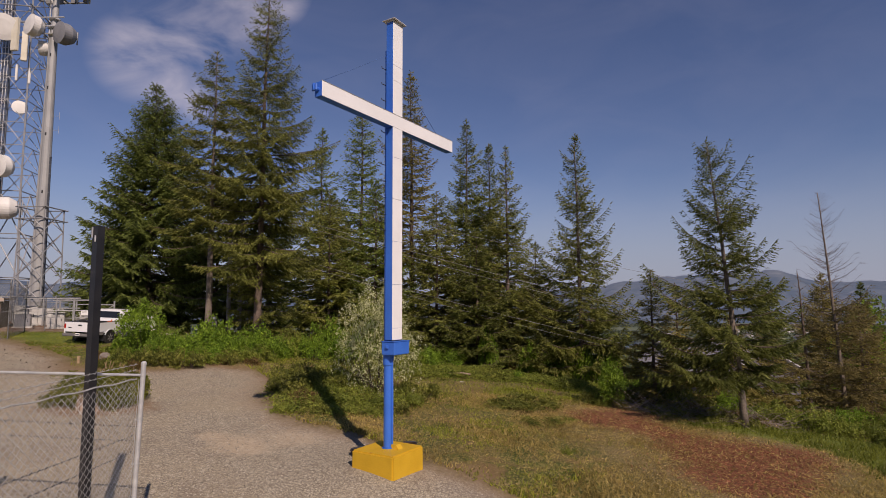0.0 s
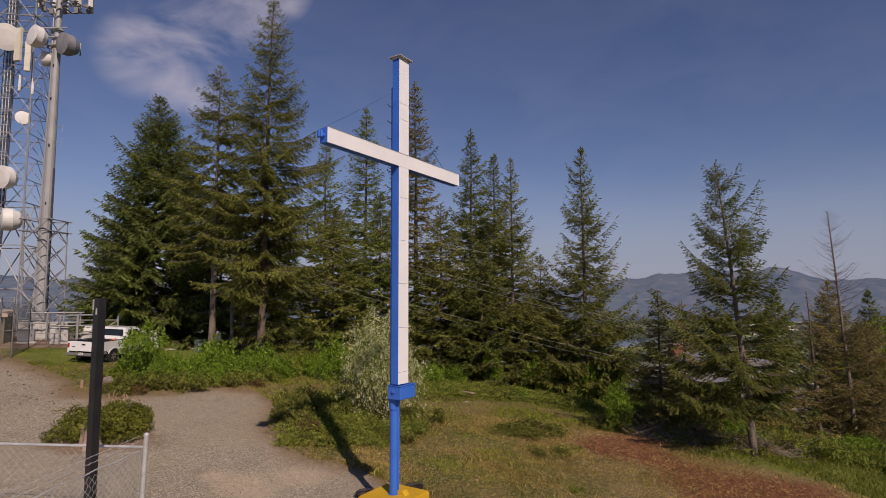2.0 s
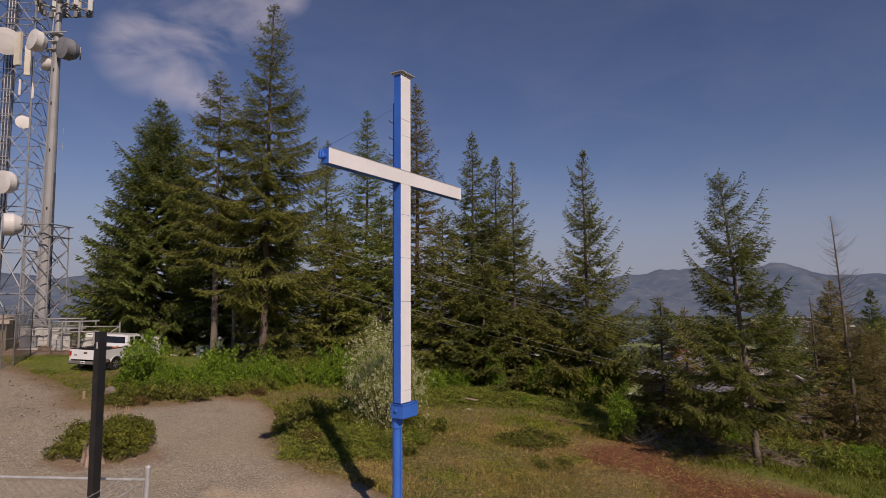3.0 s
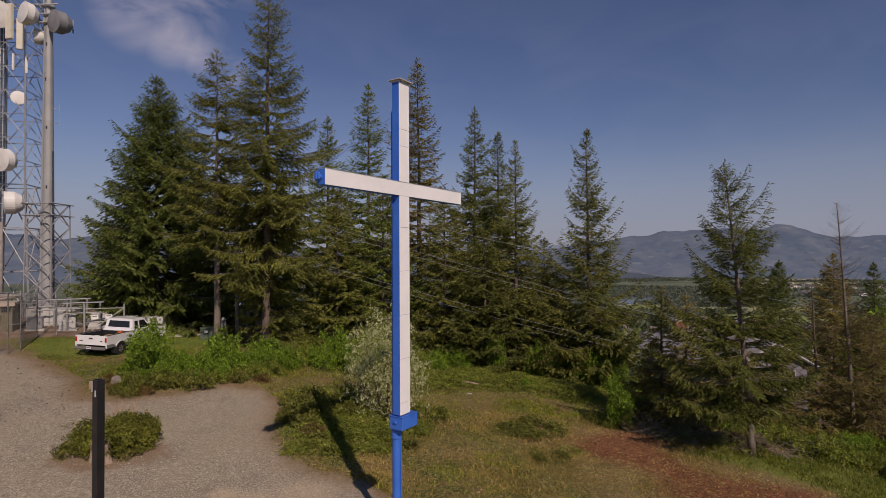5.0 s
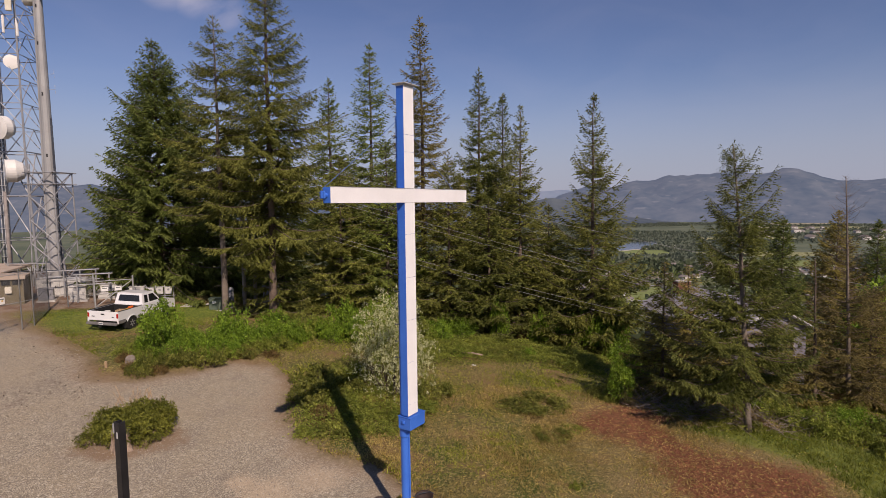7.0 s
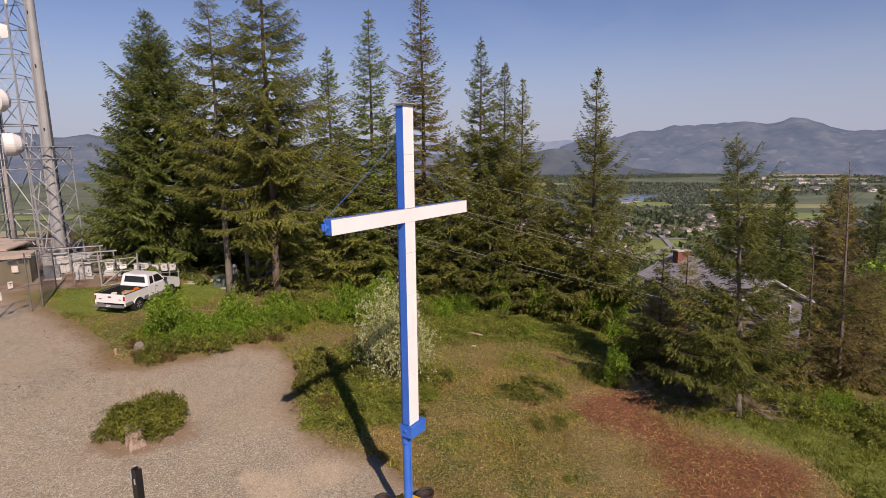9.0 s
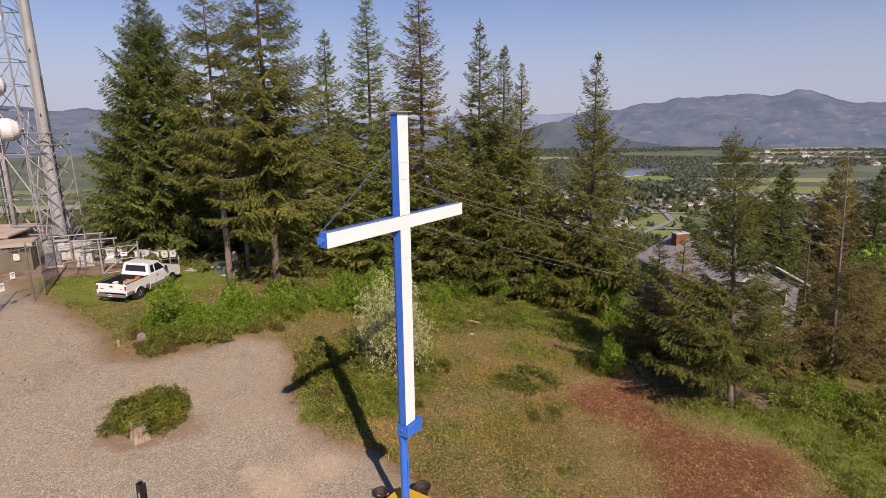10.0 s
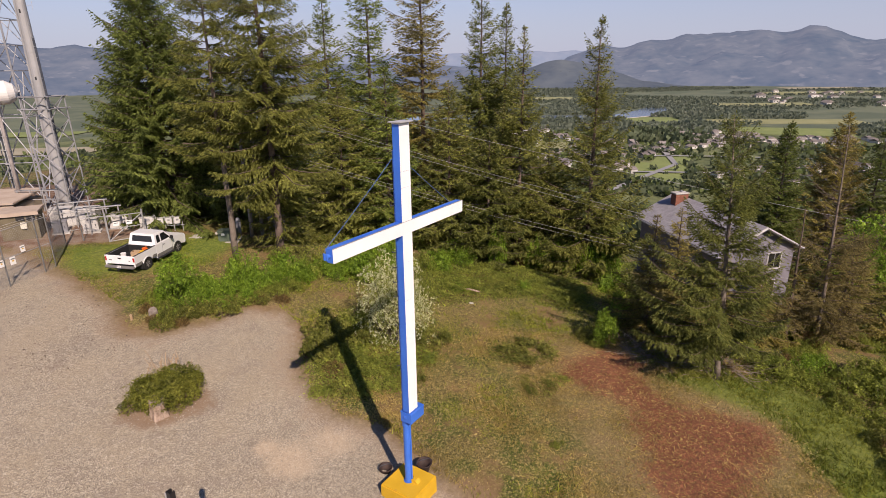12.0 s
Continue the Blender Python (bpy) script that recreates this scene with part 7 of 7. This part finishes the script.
cable_dark_wire = material("weathered_conductor", (0.28, 0.28, 0.28), (0.38, 0.38, 0.38), rough=0.5, metal=0.5)
for z0, z1, dy, sag in ((12.6, 0.6, 0.0, 0.5), (11.3, -2.9, 0.1, 0.7), (11.0, -3.2, 0.5, 0.8), (8.7, -3.6, 0.2, 1.3), (8.4, -3.9, 0.6, 1.4)):
    wire("power_line", [(-14.0, 36.8 + dy, z0), (42, 35.4 + dy, z1)], sag, 0.0095)

# ---------------------------------------------------------------- the valley


def far_trees(name, n, dist, az, size, seed, mat, label, clump=0.0, keep_at=None):
    """Distant trees, each a sheaf of upright blades, joined."""
    g = np.random.default_rng(seed)
    r, a = np.sqrt(g.uniform(dist[0] ** 2, dist[1] ** 2, n)), np.radians(g.uniform(*az, n))
    x, y = r * np.sin(a), r * np.cos(a)
    if clump:
        keep = np.array([noise.noise((p * clump, q * clump, seed)) for p, q in zip(x, y)]) > g.normal(0.02, 0.12, n)
        x, y = x[keep], y[keep]
    if keep_at:
        ok = keep_at(x, y)
        x, y = x[ok], y[ok]
    m = len(x)
    h = size * g.uniform(0.65, 1.15, m)
    k = 8 if dist[1] < 1050 else 5
    hh = np.repeat(h, k)
    base = np.stack([np.repeat(x, k), np.repeat(y, k), np.repeat(ground(x, y), k)], 1) + np.stack([g.normal(0, 0.26, m * k) * hh, g.normal(0, 0.26, m * k) * hh, g.uniform(0, 0.55, m * k) * hh], 1)
    way = unit(np.stack([g.normal(0, 0.7, m * k), g.normal(0, 0.7, m * k), np.ones(m * k)], 1))
    side = unit(np.cross(way, g.normal(0, 1, (m * k, 3))))
    ln = hh * g.uniform(0.4, 0.75, m * k)
    me = quads(name, *kites(base - way * 0.1 * ln[:, None], way, side, ln, ln * 0.85))
    return tagged(part(name, me, mat), label, "trees", kind="stuff")


# leaf colour of the farthest woods, paled and greyed to imitate aerial haze
far_haze = leafy("haze_paled_woods", (0.110, 0.138, 0.094), (0.172, 0.195, 0.138), scale=0.01, island=0.22)
far_leaf = leafy("distant_broadleaf", (0.091, 0.130, 0.039), (0.195, 0.234, 0.085), scale=0.01, island=0.35)
meadow_green = material("valley_meadow", (0.135, 0.175, 0.050), (0.205, 0.240, 0.078), scale=0.03, rough=0.95, bump=0, fine=0.3)
meadow_pale = material("valley_pasture", (0.190, 0.200, 0.085), (0.270, 0.265, 0.125), scale=0.02, rough=0.95, bump=0, fine=0.25)
plough_tan = material("valley_stubble", (0.250, 0.225, 0.150), (0.330, 0.300, 0.205), scale=0.02, rough=0.95, bump=0, fine=0.2)
# centre, width, depth and turn of each field on the valley floor
FIELDS = [(410, 1275, 120, 150, -6, meadow_green, "green meadow beside the river"), (665, 1225, 330, 95, -3, meadow_pale, "pale pasture beyond the town"), (585, 1050, 190, 120, -14, meadow_green, "green field beside the town"),
          (1400, 2310, 520, 200, 4, meadow_pale, "pale field far across the valley"), (1620, 2690, 380, 200, 2, plough_tan, "tan field at the mountain's foot"), (222, 655, 52, 130, -14, meadow_green, "green meadow below the hill"),
          (256, 712, 46, 130, -24, meadow_green, "green meadow with trees below the hill"), (132, 868, 56, 110, -6, meadow_pale, "pale pasture at the town's edge"), (315, 2095, 150, 170, 0, meadow_pale, "pale clearing in the far woods"),
          (-885, 1070, 240, 90, 6, meadow_green, "green field across the valley"), (-705, 840, 260, 80, 8, plough_tan, "tan field across the valley"), (860, 1700, 300, 120, 3, meadow_pale, "pale field between woods")]


def field(x, y, w, d, turn, mat, label, lift):
    ob = part("field", Mesh().add([(-w / 2, -d / 2, 0), (w * 0.46, -d * 0.55, 0), (w / 2, d * 0.45, 0), (-w * 0.42, d / 2, 0)], [(0, 1, 2, 3)]), mat)
    ob.matrix_world = Matrix.Translation((x, y, float(ground(x, y)) + lift)) @ pose(0, 0, 0, 0, 0, turn)
    return tagged(ob, label, "field", kind="structure")


for i, f in enumerate(FIELDS):
    field(*f, 0.4 + 0.12 * i)


def in_field(x, y):
    hit = np.zeros(np.shape(x), bool)
    for cx, cy, w, d, turn, _, _ in FIELDS:
        c, q = math.cos(radians(turn)), math.sin(radians(turn))
        u, v = (x - cx) * c + (y - cy) * q, -(x - cx) * q + (y - cy) * c
        hit |= (np.abs(u) < w / 2) & (np.abs(v) < d / 2)
    return hit


WATER = [(-20, 1290), (200, 1310), (330, 1300), (420, 1345), (500, 1440), (560, 1600), (430, 1600), (360, 1440), (200, 1410), (-20, 1390)]
open_land = lambda x, y: (inside(WATER, x, y) < 4) & ~in_field(x, y)
far_trees("hillside_wood", 2600, (190, 430), (-50, 52), 13, 71, far_wood, "dark woods on the hillside below", clump=0.012)
far_trees("town_trees", 3600, (430, 1000), (-45, 48), 11, 72, far_wood, "dark trees among the houses of the valley town", clump=0.02, keep_at=lambda x, y: ~in_field(x, y))
far_trees("town_broadleaf", 3400, (430, 1040), (-45, 48), 10, 73, far_leaf, "pale green broadleaved trees in the valley", clump=0.025, keep_at=lambda x, y: ~in_field(x, y))
far_trees("meadow_trees", 16, (600, 760), (15, 22), 9, 79, far_wood, "single dark trees standing in the meadow")
far_trees("conifer_clump", 500, (930, 1120), (16, 23), 15, 76, far_wood, "dark conifers at the edge of the valley town", clump=0.02, keep_at=open_land)
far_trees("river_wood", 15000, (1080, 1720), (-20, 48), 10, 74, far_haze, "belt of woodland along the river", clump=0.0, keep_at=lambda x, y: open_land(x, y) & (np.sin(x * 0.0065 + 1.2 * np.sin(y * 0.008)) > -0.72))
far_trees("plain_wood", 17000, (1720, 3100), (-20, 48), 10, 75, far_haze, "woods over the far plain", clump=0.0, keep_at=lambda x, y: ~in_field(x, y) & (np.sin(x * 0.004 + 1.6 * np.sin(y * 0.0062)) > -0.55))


def town_house(seed):
    g = np.random.default_rng(seed)
    w, d, h = g.uniform(9, 14), g.uniform(7, 10), g.uniform(2.8, 5)
    t = thing("town_house", Matrix(), "pale small house with a gabled roof in the valley", "house", group="houses of the valley town")
    part("wall", Mesh().box((w, d, h + 2), (0, 0, h / 2 - 1)), house_pale, t)
    part("roof", Mesh().prism([(-w / 2 - 0.5, h), (0, h + w * 0.22), (w / 2 + 0.5, h)], -d / 2 - 0.5, d / 2 + 0.5), house_roof, t)
    for x in (-w * 0.28, w * 0.22):
        part("window", Mesh().box((1.4, 0.1, 1.3), (x, -d / 2 - 0.03, h * 0.55)), window_dark, t)
    return t


models = [town_house(s) for s in (81, 82, 83, 84)]
hg = np.random.default_rng(9)
count = 0
while count < 330:
    r, a = math.sqrt(hg.uniform(520 ** 2, 1130 ** 2)), radians(hg.uniform(3, 42))
    x, y = r * math.sin(a), r * math.cos(a)
    if noise.noise((x * 0.006, y * 0.006, 2.0)) < -0.08 or in_field(np.array(x), np.array(y)) or (r < 680 and hg.random() < 0.8):
        continue
    m = Matrix.Translation(on(x, y)) @ pose(0, 0, 0, 0, 0, hg.choice([0, 90, 20, 110]) + hg.uniform(-6, 6))
    if count < 4:
        models[count].matrix_world = m
    else:
        copy_thing(models[count % 4], m)
    count += 1
# larger pale buildings far across the river
for k in range(34):
    r, a = hg.uniform(1750, 2700), radians(hg.uniform(26, 38))
    copy_thing(models[k % 4], Matrix.Translation(on(r * math.sin(a), r * math.cos(a))) @ pose(0, 0, 0, 0, 0, hg.uniform(-15, 15)) @ Matrix.Scale(hg.uniform(1.3, 2.4), 4))


def strip(name, pts, width, dz, mat, label, category):
    """A flat ribbon on the valley floor."""
    vs, fs = [], []
    for i, p in enumerate(pts):
        a, b = Vector(pts[max(0, i - 1)]), Vector(pts[min(len(pts) - 1, i + 1)])
        d = (b - a).normalized()
        n = Vector((-d.y, d.x))
        for s in (-1, 1):
            q = Vector(p) + n * s * width / 2
            vs.append((q.x, q.y, float(ground(q.x, q.y)) + dz))
        if i:
            fs.append((2 * i - 2, 2 * i - 1, 2 * i + 1, 2 * i))
    return tagged(part(name, quads(name, vs, fs), mat), label, category, kind="structure")


strip("water_river", [(-900, 1420), (-400, 1390), (0, 1345), (220, 1360), (360, 1372), (440, 1430), (490, 1520), (560, 1640)], 95, 0.5, river, "grey-blue river winding through the valley", "river")
sandbar = material("river_sand", (0.40, 0.37, 0.31), (0.50, 0.47, 0.40), scale=0.05, rough=0.95)
strip("river_bank", [(300, 1316), (380, 1330), (455, 1385), (505, 1440), (560, 1475), (660, 1490)], 12, 0.7, sandbar, "pale sand bar along the river", "sand")
road_grey = material("pale_road", (0.20, 0.20, 0.20), (0.28, 0.28, 0.27), scale=0.05, rough=0.9)
for k, pts in enumerate(([(60, 430), (150, 560), (260, 700), (300, 900)], [(-200, 640), (100, 660), (300, 640), (560, 560)], [(120, 780), (330, 760), (620, 700)])):
    strip("road_%d" % (k + 1), pts, 7, 2.2, road_grey, "pale road through the valley town", "road")
